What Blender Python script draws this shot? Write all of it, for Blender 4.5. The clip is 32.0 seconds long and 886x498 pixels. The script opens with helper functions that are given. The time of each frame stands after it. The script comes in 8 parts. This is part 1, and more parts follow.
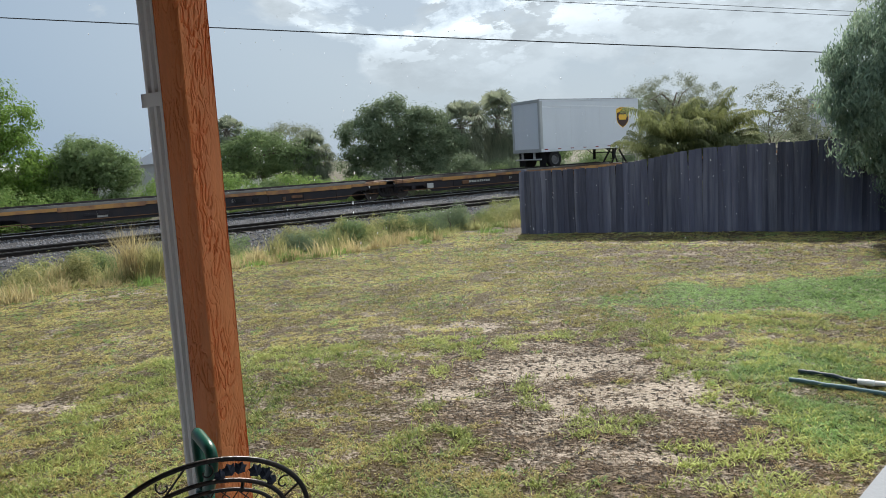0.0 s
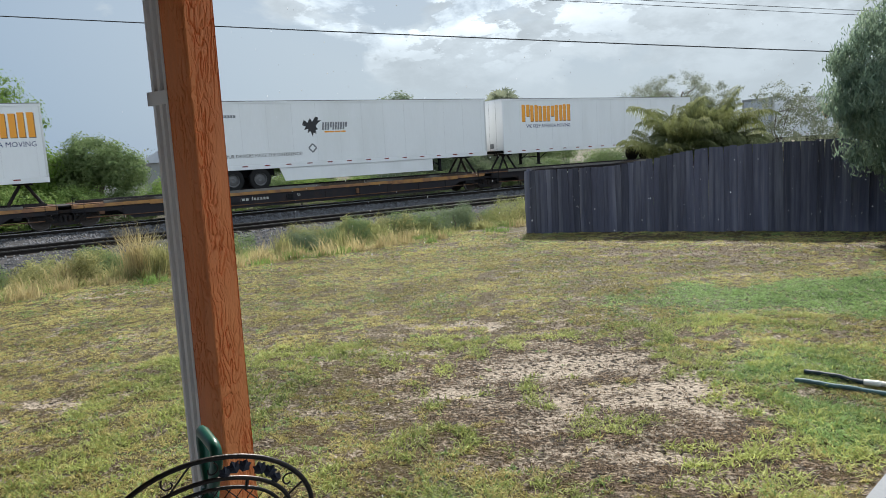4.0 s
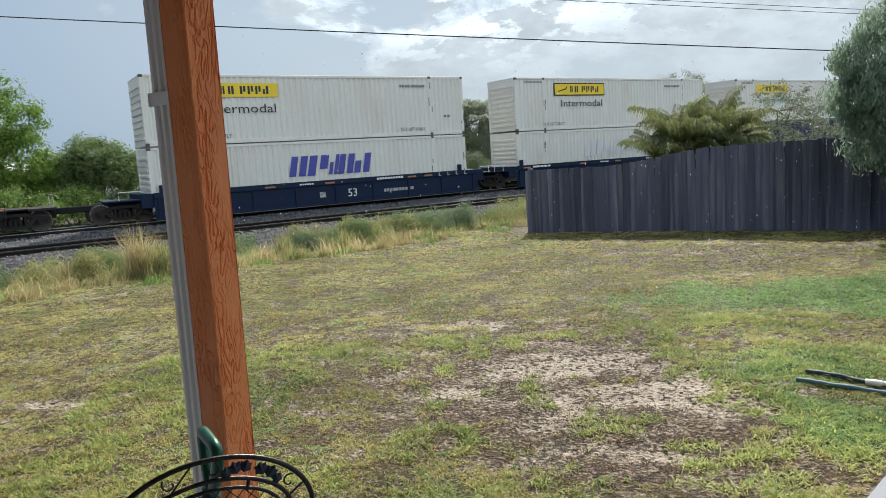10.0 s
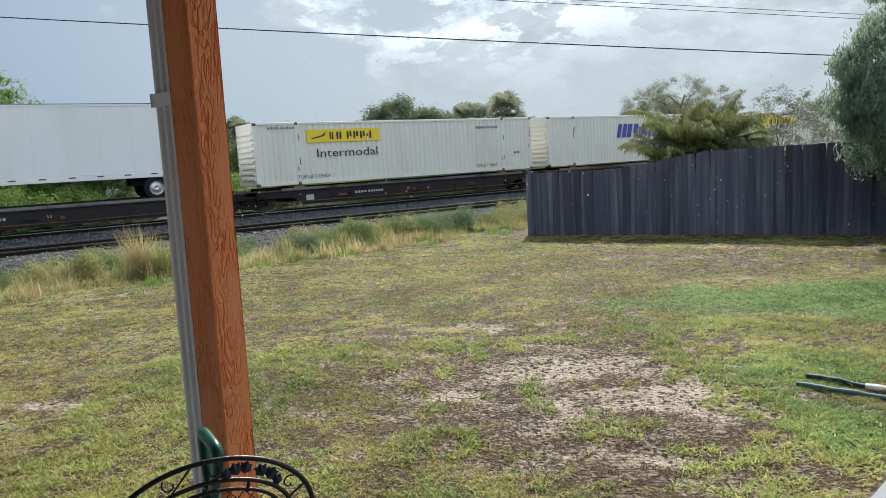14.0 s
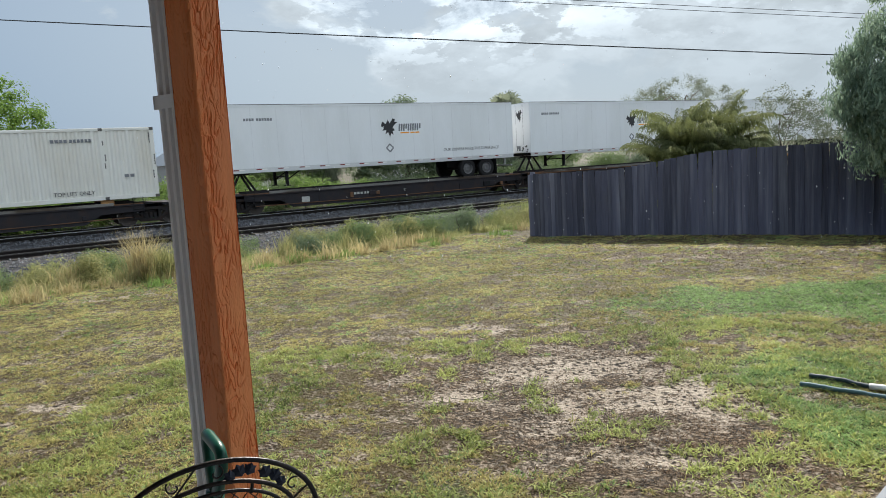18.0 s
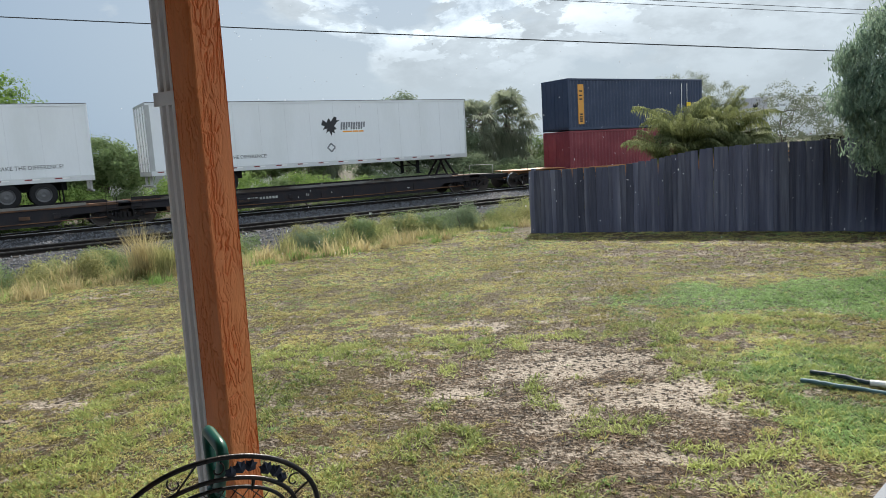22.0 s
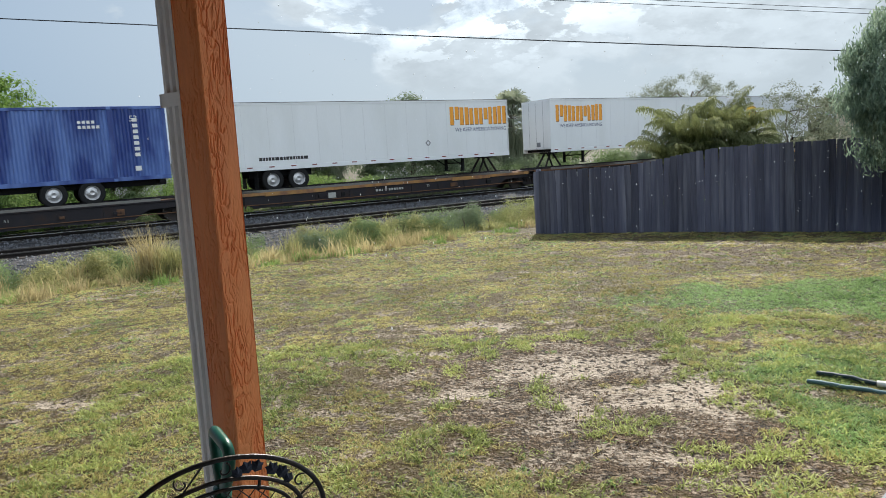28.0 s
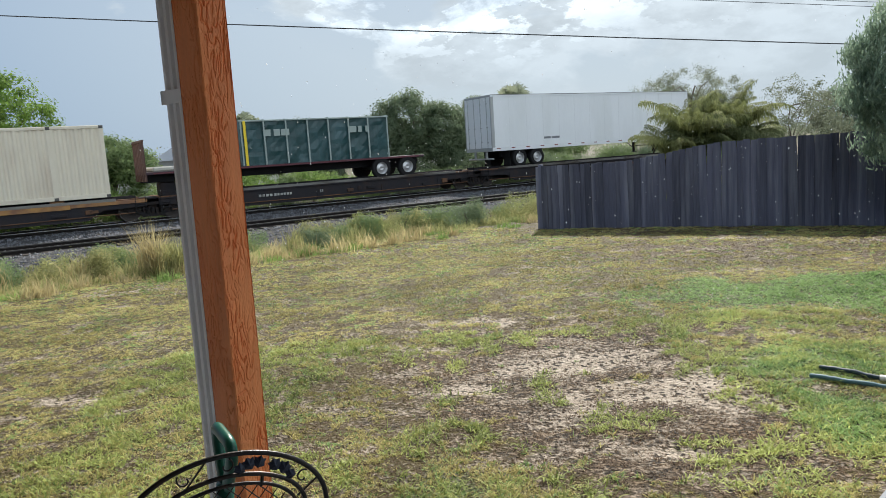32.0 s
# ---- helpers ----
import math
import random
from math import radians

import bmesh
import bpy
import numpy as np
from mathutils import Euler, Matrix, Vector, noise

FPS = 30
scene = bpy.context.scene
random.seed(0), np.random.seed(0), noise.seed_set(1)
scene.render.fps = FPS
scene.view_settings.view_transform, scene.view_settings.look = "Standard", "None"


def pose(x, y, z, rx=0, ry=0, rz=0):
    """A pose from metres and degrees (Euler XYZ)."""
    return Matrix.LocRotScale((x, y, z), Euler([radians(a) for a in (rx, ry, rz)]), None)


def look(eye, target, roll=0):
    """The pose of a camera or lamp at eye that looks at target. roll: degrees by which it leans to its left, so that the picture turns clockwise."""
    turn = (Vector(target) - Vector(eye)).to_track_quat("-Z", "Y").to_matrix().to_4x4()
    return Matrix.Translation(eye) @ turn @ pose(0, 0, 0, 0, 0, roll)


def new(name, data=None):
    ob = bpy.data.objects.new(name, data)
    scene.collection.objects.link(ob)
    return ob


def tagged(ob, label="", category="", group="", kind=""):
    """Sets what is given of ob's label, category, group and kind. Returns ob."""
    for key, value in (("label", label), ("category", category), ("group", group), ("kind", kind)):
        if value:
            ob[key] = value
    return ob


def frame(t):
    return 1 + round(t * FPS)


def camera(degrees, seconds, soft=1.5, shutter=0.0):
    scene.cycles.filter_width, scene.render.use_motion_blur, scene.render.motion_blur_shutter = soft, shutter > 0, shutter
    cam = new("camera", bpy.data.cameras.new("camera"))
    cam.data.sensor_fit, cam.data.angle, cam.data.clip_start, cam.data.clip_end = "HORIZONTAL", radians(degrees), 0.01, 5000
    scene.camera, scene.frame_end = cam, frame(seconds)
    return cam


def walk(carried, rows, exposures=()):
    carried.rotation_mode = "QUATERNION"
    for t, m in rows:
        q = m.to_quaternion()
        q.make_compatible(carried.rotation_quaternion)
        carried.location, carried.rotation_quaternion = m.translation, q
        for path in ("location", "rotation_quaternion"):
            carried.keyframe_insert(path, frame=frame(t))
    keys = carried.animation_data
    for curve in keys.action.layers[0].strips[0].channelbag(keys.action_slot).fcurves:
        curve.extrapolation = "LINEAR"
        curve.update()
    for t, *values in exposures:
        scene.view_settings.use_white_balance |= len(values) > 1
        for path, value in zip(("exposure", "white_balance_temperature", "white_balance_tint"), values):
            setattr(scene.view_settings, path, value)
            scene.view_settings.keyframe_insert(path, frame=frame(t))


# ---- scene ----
# camera
cam = camera(63.88, 32.0, soft=0.7, shutter=0.05)
walk(cam, [(t, pose(x, 0, z, rx, ry, rz)) for t, x, z, rx, ry, rz in (
(0, -0.0002, 2.0457, 82.418, 3.370, -1.176), (0.5, 0.0001, 2.0452, 82.372, 3.370, -1.140), (1, -0.0005, 2.0449, 82.329, 3.378, -1.085),
(1.5, -0.0005, 2.0449, 82.297, 3.363, -1.017), (2, 0.0001, 2.0453, 82.288, 3.330, -0.958), (2.5, -0.0000, 2.0455, 82.311, 3.301, -0.915),
(3, -0.0006, 2.0453, 82.351, 3.281, -0.864), (3.5, 0.0000, 2.0442, 82.383, 3.257, -0.788), (5.5, 0.0027, 2.0462, 82.297, 3.347, -0.664),
(6, 0.0037, 2.0455, 82.314, 3.342, -0.594), (6.5, 0.0018, 2.0447, 82.325, 3.305, -0.520), (7, -0.0019, 2.0442, 82.330, 3.248, -0.459),
(7.5, -0.0038, 2.0445, 82.322, 3.205, -0.430), (8, -0.0029, 2.0449, 82.300, 3.207, -0.446), (8.5, -0.0008, 2.0453, 82.275, 3.245, -0.496),
(9, 0.0010, 2.0458, 82.275, 3.301, -0.564), (9.5, 0.0020, 2.0460, 82.308, 3.350, -0.625), (10, 0.0023, 2.0460, 82.351, 3.357, -0.656),
(10.5, 0.0006, 2.0455, 82.401, 3.325, -0.655), (11, -0.0015, 2.0452, 82.444, 3.300, -0.635), (11.5, -0.0012, 2.0459, 82.454, 3.287, -0.614),
(12, 0.0008, 2.0464, 82.440, 3.250, -0.610), (12.5, 0.0016, 2.0464, 82.434, 3.206, -0.615), (13, 0.0007, 2.0464, 82.460, 3.177, -0.615),
(13.5, -0.0003, 2.0459, 82.512, 3.130, -0.614), (14, -0.0017, 2.0449, 82.565, 3.072, -0.626), (14.5, -0.0040, 2.0438, 82.619, 3.036, -0.651),
(16.5, 0.0033, 2.0466, 82.587, 3.230, -0.575), (17, 0.0010, 2.0459, 82.612, 3.281, -0.538), (17.5, -0.0020, 2.0452, 82.644, 3.302, -0.512),
(18, -0.0037, 2.0450, 82.651, 3.272, -0.479), (18.5, -0.0039, 2.0451, 82.629, 3.233, -0.436), (19, -0.0035, 2.0454, 82.594, 3.214, -0.400),
(19.5, -0.0020, 2.0456, 82.543, 3.211, -0.374), (20, 0.0001, 2.0459, 82.483, 3.223, -0.354), (20.5, 0.0008, 2.0461, 82.441, 3.239, -0.341),
(21, -0.0005, 2.0456, 82.421, 3.252, -0.347), (21.5, -0.0023, 2.0452, 82.411, 3.274, -0.375), (22, -0.0028, 2.0449, 82.399, 3.321, -0.412),
(22.5, -0.0018, 2.0449, 82.379, 3.370, -0.444), (23, -0.0003, 2.0456, 82.356, 3.408, -0.457), (23.5, 0.0006, 2.0464, 82.350, 3.439, -0.453),
(24, 0.0006, 2.0461, 82.379, 3.460, -0.425), (24.5, -0.0011, 2.0450, 82.435, 3.466, -0.366), (25, -0.0042, 2.0442, 82.497, 3.468, -0.298),
(25.5, -0.0078, 2.0442, 82.552, 3.484, -0.235), (27.5, -0.0067, 2.0461, 82.480, 3.403, -0.042), (28, -0.0055, 2.0447, 82.473, 3.414, -0.045),
(28.5, -0.0051, 2.0443, 82.442, 3.430, -0.052), (29, -0.0049, 2.0443, 82.398, 3.461, -0.057), (29.5, -0.0042, 2.0445, 82.341, 3.516, -0.059),
(30, -0.0035, 2.0447, 82.263, 3.553, -0.056), (30.5, -0.0034, 2.0446, 82.187, 3.567, -0.045), (31, -0.0037, 2.0450, 82.135, 3.590, -0.029),
(31.5, -0.0035, 2.0454, 82.118, 3.622, 0.012), (32, -0.0028, 2.0457, 82.119, 3.651, 0.122)
)], exposures=((0, 0.50), (3.5, 0.51), (9, 0.54), (10, 0.58), (11, 0.64), (12, 0.68), (13, 0.67), (14, 0.55), (17, 0.51), (20, 0.48), (22, 0.54), (23, 0.60), (24, 0.61), (25, 0.63), (28, 0.62), (32, 0.62)))

# plan: the tracks run along U, N points away from the porch; MID lies on the far track's rail tops
TRACK_AZ = 0.5596
U = Vector((math.cos(TRACK_AZ), math.sin(TRACK_AZ), 0))
N = Vector((-U.y, U.x, 0))
MID = Vector((0, 39.73, -0.136))
# the lawn's edge and the planting lie along a slightly different line
YARD_U = Vector((math.cos(0.6288), math.sin(0.6288), 0))
YARD_N = Vector((-YARD_U.y, YARD_U.x, 0))
YARD_MID = Vector((0, 38.154, 0))
SPEED = 18.72
HOUSE_A = Vector((0.8116, -0.5846, 0))
HOUSE_B = Vector((0.5846, 0.8116, 0))
PATIO_Z = 0.44


def on_track(s, off, z=0.0):
    return MID + U * s + N * off + Vector((0, 0, z))


def on_yard(s, off, z=0.0):
    return YARD_MID + YARD_U * s + YARD_N * off + Vector((0, 0, z))


def yard_off(x, y):
    return (np.asarray(x, float) - YARD_MID.x) * YARD_N.x + (np.asarray(y, float) - YARD_MID.y) * YARD_N.y


def smooth(a, b, x):
    """0 at a, 1 at b, eased between; a may be the larger."""
    k = np.clip((x - a) / (b - a), 0, 1)
    return k * k * (3 - 2 * k)


def ground_z(x, y):
    """The height of the ground; x and y may be arrays."""
    off = yard_off(x, y)
    near = 0.42 - 0.25 * smooth(-31, -18, off)
    near = near + 0.02 * np.sin(np.asarray(x) * 0.9 + 1) * np.cos(np.asarray(y) * 0.7)
    far = -0.55
    # the ground lies lower under the patio slab
    out = (np.asarray(x, float) + 0.5943) * HOUSE_B.x + (np.asarray(y, float) - 1.8046) * HOUSE_B.y
    near = near - 0.22 * smooth(0.24, 0.12, out) * smooth(-6.0, -5.0, out)
    return near - (near - far) * smooth(-18.5, -11.5, off)


# daylight: a low sun ahead, veiled by broken cloud
SUN_ELEV, SUN_AZ = radians(42), radians(12)
world = bpy.data.worlds.new("sky")
scene.world = world
world.use_nodes = True


def sky_nodes():
    nt = world.node_tree
    nt.nodes.clear()
    add, link = nt.nodes.new, nt.links.new

    def math_node(op, a, b=None, c=None):
        n = add("ShaderNodeMath")
        n.operation = op
        for i, val in enumerate((a, b, c)):
            if val is None:
                continue
            if isinstance(val, (int, float)):
                n.inputs[i].default_value = val
            else:
                link(val, n.inputs[i])
        return n.outputs[0]

    def ramp(fac, stops):
        n = add("ShaderNodeValToRGB")
        while len(n.color_ramp.elements) < len(stops):
            n.color_ramp.elements.new(0.5)
        for e, (p, c) in zip(n.color_ramp.elements, stops):
            e.position, e.color = p, (c, c, c, 1) if isinstance(c, (int, float)) else (*c, 1)
        link(fac, n.inputs[0])
        return n.outputs[0]

    sky = add("ShaderNodeTexSky")
    sky.sky_type, sky.sun_disc = "NISHITA", False
    sky.sun_elevation, sky.sun_rotation = SUN_ELEV, SUN_AZ
    sky.air_density, sky.dust_density, sky.ozone_density = 1.0, 0.7, 1.2
    co = add("ShaderNodeTexCoord")
    sep = add("ShaderNodeSeparateXYZ")
    link(co.outputs["Generated"], sep.inputs[0])
    flat = add("ShaderNodeMapping")
    flat.inputs["Scale"].default_value, flat.inputs["Rotation"].default_value = (3.0, 3.0, 6.5), (0.0, 0.22, 0.0)
    flat.inputs["Location"].default_value = (0.4, 1.3, 0.2)
    link(co.outputs["Generated"], flat.inputs[0])
    big = add("ShaderNodeTexNoise")
    big.inputs["Scale"].default_value, big.inputs["Detail"].default_value = 1.35, 10
    big.inputs["Roughness"].default_value, big.inputs["Distortion"].default_value = 0.58, 0.35
    link(flat.outputs[0], big.inputs["Vector"])
    fine = add("ShaderNodeTexNoise")
    fine.inputs["Scale"].default_value, fine.inputs["Detail"].default_value = 3.2, 9
    fine.inputs["Roughness"].default_value = 0.6
    shift = add("ShaderNodeMapping")
    shift.inputs["Location"].default_value = (3.1, 7.7, 0)
    link(flat.outputs[0], shift.inputs[0])
    link(shift.outputs[0], fine.inputs["Vector"])
    small = add("ShaderNodeTexNoise")
    small.inputs["Scale"].default_value, small.inputs["Detail"].default_value = 5.2, 10
    small.inputs["Roughness"].default_value = 0.62
    link(shift.outputs[0], small.inputs["Vector"])
    sun_dir = Vector((math.sin(SUN_AZ) * math.cos(SUN_ELEV), math.cos(SUN_AZ) * math.cos(SUN_ELEV), math.sin(SUN_ELEV)))
    dot = add("ShaderNodeVectorMath")
    dot.operation = "DOT_PRODUCT"
    link(co.outputs["Generated"], dot.inputs[0])
    dot.inputs[1].default_value = sun_dir
    toward = math_node("POWER", math_node("MAXIMUM", dot.outputs["Value"], 0.0), 5.0)
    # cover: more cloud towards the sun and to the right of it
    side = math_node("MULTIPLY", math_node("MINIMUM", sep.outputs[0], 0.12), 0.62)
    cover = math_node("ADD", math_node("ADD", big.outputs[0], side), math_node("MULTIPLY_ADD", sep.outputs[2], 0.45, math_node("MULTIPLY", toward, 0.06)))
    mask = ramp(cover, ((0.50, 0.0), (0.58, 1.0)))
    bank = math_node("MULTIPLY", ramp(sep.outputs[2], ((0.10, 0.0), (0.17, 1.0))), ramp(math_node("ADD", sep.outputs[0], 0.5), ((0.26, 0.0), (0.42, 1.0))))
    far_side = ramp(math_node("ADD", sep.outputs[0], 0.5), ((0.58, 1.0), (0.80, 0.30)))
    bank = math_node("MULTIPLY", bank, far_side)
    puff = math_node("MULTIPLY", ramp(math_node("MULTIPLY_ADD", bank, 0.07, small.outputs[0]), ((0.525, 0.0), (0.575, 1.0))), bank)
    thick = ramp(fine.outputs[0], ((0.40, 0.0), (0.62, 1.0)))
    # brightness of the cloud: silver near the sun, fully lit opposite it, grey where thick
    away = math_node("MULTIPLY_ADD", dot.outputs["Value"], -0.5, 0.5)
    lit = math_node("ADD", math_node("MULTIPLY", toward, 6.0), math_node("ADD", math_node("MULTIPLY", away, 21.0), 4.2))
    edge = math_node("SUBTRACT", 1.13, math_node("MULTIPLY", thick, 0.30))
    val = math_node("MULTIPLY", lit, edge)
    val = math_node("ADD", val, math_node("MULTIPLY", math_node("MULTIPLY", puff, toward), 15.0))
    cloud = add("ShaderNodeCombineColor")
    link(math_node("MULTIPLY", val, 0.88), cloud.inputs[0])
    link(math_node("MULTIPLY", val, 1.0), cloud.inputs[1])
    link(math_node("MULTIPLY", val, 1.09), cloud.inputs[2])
    # pale haze near the horizon, bluer away from the sun, then the clouds over it
    glow = add("ShaderNodeMix")
    glow.data_type = "RGBA"
    link(ramp(dot.outputs["Value"], ((0.56, 0.0), (0.78, 1.0))), glow.inputs["Factor"])
    glow.inputs["A"].default_value, glow.inputs["B"].default_value = (3.5, 4.85, 6.7, 1), (5.9, 7.0, 8.0, 1)
    haze = add("ShaderNodeMix")
    haze.data_type = "RGBA"
    link(ramp(sep.outputs[2], ((0.0, 0.96), (0.15, 0.85), (0.5, 0.0))), haze.inputs["Factor"])
    link(sky.outputs[0], haze.inputs["A"])
    link(glow.outputs["Result"], haze.inputs["B"])
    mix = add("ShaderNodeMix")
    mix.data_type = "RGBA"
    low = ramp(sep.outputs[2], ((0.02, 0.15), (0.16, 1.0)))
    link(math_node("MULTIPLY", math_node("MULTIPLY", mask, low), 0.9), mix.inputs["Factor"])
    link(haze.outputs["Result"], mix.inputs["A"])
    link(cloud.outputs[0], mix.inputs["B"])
    back = add("ShaderNodeBackground")
    link(mix.outputs["Result"], back.inputs[0])
    back.inputs[1].default_value = 0.060
    out = add("ShaderNodeOutputWorld")
    link(back.outputs[0], out.inputs[0])


sky_nodes()
sun = new("sun", bpy.data.lights.new("sun", "SUN"))
sun.data.energy, sun.data.angle, sun.data.color = 4.9, radians(1.5), (1.0, 0.95, 0.86)
sun.matrix_world = look((0, 0, 60), (-math.sin(SUN_AZ) * math.cos(SUN_ELEV), -math.cos(SUN_AZ) * math.cos(SUN_ELEV), 60 - math.sin(SUN_ELEV)))
tagged(sun, kind="structure")


# ---- materials ----
def material(name, base, rough=0.6, metal=0.0, vary=0.25, scale=6.0, fine=60.0, bump=0.15, second=None, mask=(0.45, 0.65),
             coords="Object", stretch=(1, 1, 1), piece=0.0, translucent=0.0, spec=0.5, bump_scale=None, bump_dist=0.01):
    """A surface with two scales of variation; second: another colour mixed in by large noise; piece: change from piece to piece."""
    m = bpy.data.materials.new(name)
    m.use_nodes = True
    nt = m.node_tree
    add, link = nt.nodes.new, nt.links.new
    bsdf = nt.nodes["Principled BSDF"]
    bsdf.inputs["Roughness"].default_value, bsdf.inputs["Metallic"].default_value = rough, metal
    bsdf.inputs["Specular IOR Level"].default_value = spec
    co, mp = add("ShaderNodeTexCoord"), add("ShaderNodeMapping")
    mp.inputs["Scale"].default_value = stretch
    link(co.outputs[coords], mp.inputs[0])
    info = add("ShaderNodeObjectInfo")
    move = add("ShaderNodeVectorMath")
    move.operation = "ADD"
    wide = add("ShaderNodeMath")
    wide.operation, wide.inputs[1].default_value = "MULTIPLY", 37.0 if piece or coords == "Object" else 0.0
    link(info.outputs["Random"], wide.inputs[0])
    link(mp.outputs[0], move.inputs[0])
    link(wide.outputs[0], move.inputs[1])
    n1, n2 = add("ShaderNodeTexNoise"), add("ShaderNodeTexNoise")
    n1.inputs["Scale"].default_value, n1.inputs["Detail"].default_value = scale, 5
    n2.inputs["Scale"].default_value, n2.inputs["Detail"].default_value = fine, 3
    link(move.outputs[0], n1.inputs["Vector"])
    link(move.outputs[0], n2.inputs["Vector"])
    colour = add("ShaderNodeRGB")
    colour.outputs[0].default_value = (*base, 1)
    now = colour.outputs[0]
    if second:
        r = add("ShaderNodeValToRGB")
        r.color_ramp.elements[0].position, r.color_ramp.elements[1].position = mask
        link(n1.outputs[0], r.inputs[0])
        mx = add("ShaderNodeMix")
        mx.data_type = "RGBA"
        link(r.outputs[0], mx.inputs["Factor"])
        link(now, mx.inputs["A"])
        mx.inputs["B"].default_value = (*second, 1)
        now = mx.outputs["Result"]
    hsv = add("ShaderNodeHueSaturation")
    total = add("ShaderNodeMath")
    total.operation, total.inputs[1].default_value = "MULTIPLY_ADD", vary
    link(n2.outputs[0], total.inputs[0])
    half = add("ShaderNodeMath")
    half.operation, half.inputs[1].default_value, half.inputs[2].default_value = "MULTIPLY_ADD", vary, 1.0 - vary - piece * 0.5
    link(n1.outputs[0], half.inputs[0])
    link(half.outputs[0], total.inputs[2])
    value = total.outputs[0]
    if piece:
        p = add("ShaderNodeMath")
        p.operation, p.inputs[1].default_value = "MULTIPLY_ADD", piece
        link(info.outputs["Random"], p.inputs[0])
        link(value, p.inputs[2])
        value = p.outputs[0]
    link(value, hsv.inputs["Value"])
    link(now, hsv.inputs["Color"])
    link(hsv.outputs[0], bsdf.inputs["Base Color"])
    if bump:
        b = add("ShaderNodeBump")
        b.inputs["Strength"].default_value, b.inputs["Distance"].default_value = bump, bump_dist
        link((n1 if bump_scale == "large" else n2).outputs[0], b.inputs["Height"])
        link(b.outputs[0], bsdf.inputs["Normal"])
    if translucent:
        tr, mixs = add("ShaderNodeBsdfTranslucent"), add("ShaderNodeMixShader")
        link(hsv.outputs[0], tr.inputs[0])
        mixs.inputs[0].default_value = translucent
        link(bsdf.outputs[0], mixs.inputs[1])
        link(tr.outputs[0], mixs.inputs[2])
        link(mixs.outputs[0], nt.nodes["Material Output"].inputs["Surface"])
    return m


def island_leaf(name, base, second, translucent=0.35, rough=0.65):
    """Leaves that differ from one another."""
    m = bpy.data.materials.new(name)
    m.use_nodes = True
    nt = m.node_tree
    add, link = nt.nodes.new, nt.links.new
    bsdf = nt.nodes["Principled BSDF"]
    bsdf.inputs["Roughness"].default_value = rough
    bsdf.inputs["Specular IOR Level"].default_value = 0.10
    geo, mx = add("ShaderNodeNewGeometry"), add("ShaderNodeMix")
    mx.data_type = "RGBA"
    co, ns, av = add("ShaderNodeTexCoord"), add("ShaderNodeTexNoise"), add("ShaderNodeMath")
    ns.inputs["Scale"].default_value = 0.9
    link(co.outputs["Object"], ns.inputs["Vector"])
    av.operation, av.inputs[1].default_value = "MULTIPLY_ADD", 0.6
    link(geo.outputs["Random Per Island"], av.inputs[0])
    sub = add("ShaderNodeMath")
    sub.operation, sub.inputs[1].default_value, sub.inputs[2].default_value = "MULTIPLY_ADD", 1.4, -0.5
    link(ns.outputs[0], sub.inputs[0])
    link(sub.outputs[0], av.inputs[2])
    link(av.outputs[0], mx.inputs["Factor"])
    mx.clamp_factor = True
    mx.inputs["A"].default_value, mx.inputs["B"].default_value = (*base, 1), (*second, 1)
    link(mx.outputs["Result"], bsdf.inputs["Base Color"])
    tr, mixs = add("ShaderNodeBsdfTranslucent"), add("ShaderNodeMixShader")
    link(mx.outputs["Result"], tr.inputs[0])
    mixs.inputs[0].default_value = translucent
    link(bsdf.outputs[0], mixs.inputs[1])
    link(tr.outputs[0], mixs.inputs[2])
    link(mixs.outputs[0], nt.nodes["Material Output"].inputs["Surface"])
    return m


TRAILER_WHITE = material("white trailer panels", (0.80, 0.82, 0.84), 0.38, 0, 0.06, 0.7, 14, 0.03, second=(0.74, 0.76, 0.77), stretch=(1, 1, 0.25))
TRAILER_GREY = material("pale grey trailer panels", (0.62, 0.65, 0.69), 0.40, 0, 0.06, 0.7, 14, 0.03, second=(0.57, 0.60, 0.64), stretch=(1, 1, 0.25))
ALU = material("brushed aluminium", (0.62, 0.63, 0.64), 0.42, 0.7, 0.12, 3, 60, 0.05)
GALV = material("dirty galvanised steel", (0.42, 0.43, 0.43), 0.55, 0.4, 0.25, 3, 40, 0.1)
CONT_WHITE = material("off-white container paint", (0.74, 0.73, 0.68), 0.5, 0, 0.10, 0.8, 10, 0.05, second=(0.66, 0.63, 0.56), mask=(0.5, 0.75), stretch=(1, 1, 0.3))
CONT_CREAM = material("cream container paint", (0.74, 0.67, 0.54), 0.55, 0, 0.12, 0.8, 10, 0.05, second=(0.55, 0.46, 0.36), mask=(0.5, 0.78), stretch=(1, 1, 0.3))
CONT_NAVY = material("navy container paint", (0.011, 0.021, 0.058), 0.45, 0, 0.2, 0.8, 12, 0.05, second=(0.015, 0.026, 0.066))
CONT_SLATE = material("slate blue container paint", (0.030, 0.047, 0.092), 0.5, 0, 0.2, 0.8, 12, 0.05, second=(0.042, 0.058, 0.105))
CONT_MAROON = material("faded maroon container paint", (0.20, 0.030, 0.042), 0.5, 0, 0.18, 0.8, 12, 0.05, second=(0.25, 0.05, 0.06))
CONT_BLUE = material("bright blue container paint", (0.015, 0.042, 0.21), 0.4, 0, 0.2, 0.75, 9, 0.05, second=(0.095, 0.17, 0.43), mask=(0.46, 0.60), stretch=(1, 1, 0.3))
CAR_DARK = material("dark weathered railcar steel", (0.030, 0.028, 0.032), 0.7, 0.1, 0.35, 2, 30, 0.2, second=(0.045, 0.03, 0.024), mask=(0.5, 0.8), spec=0.15)
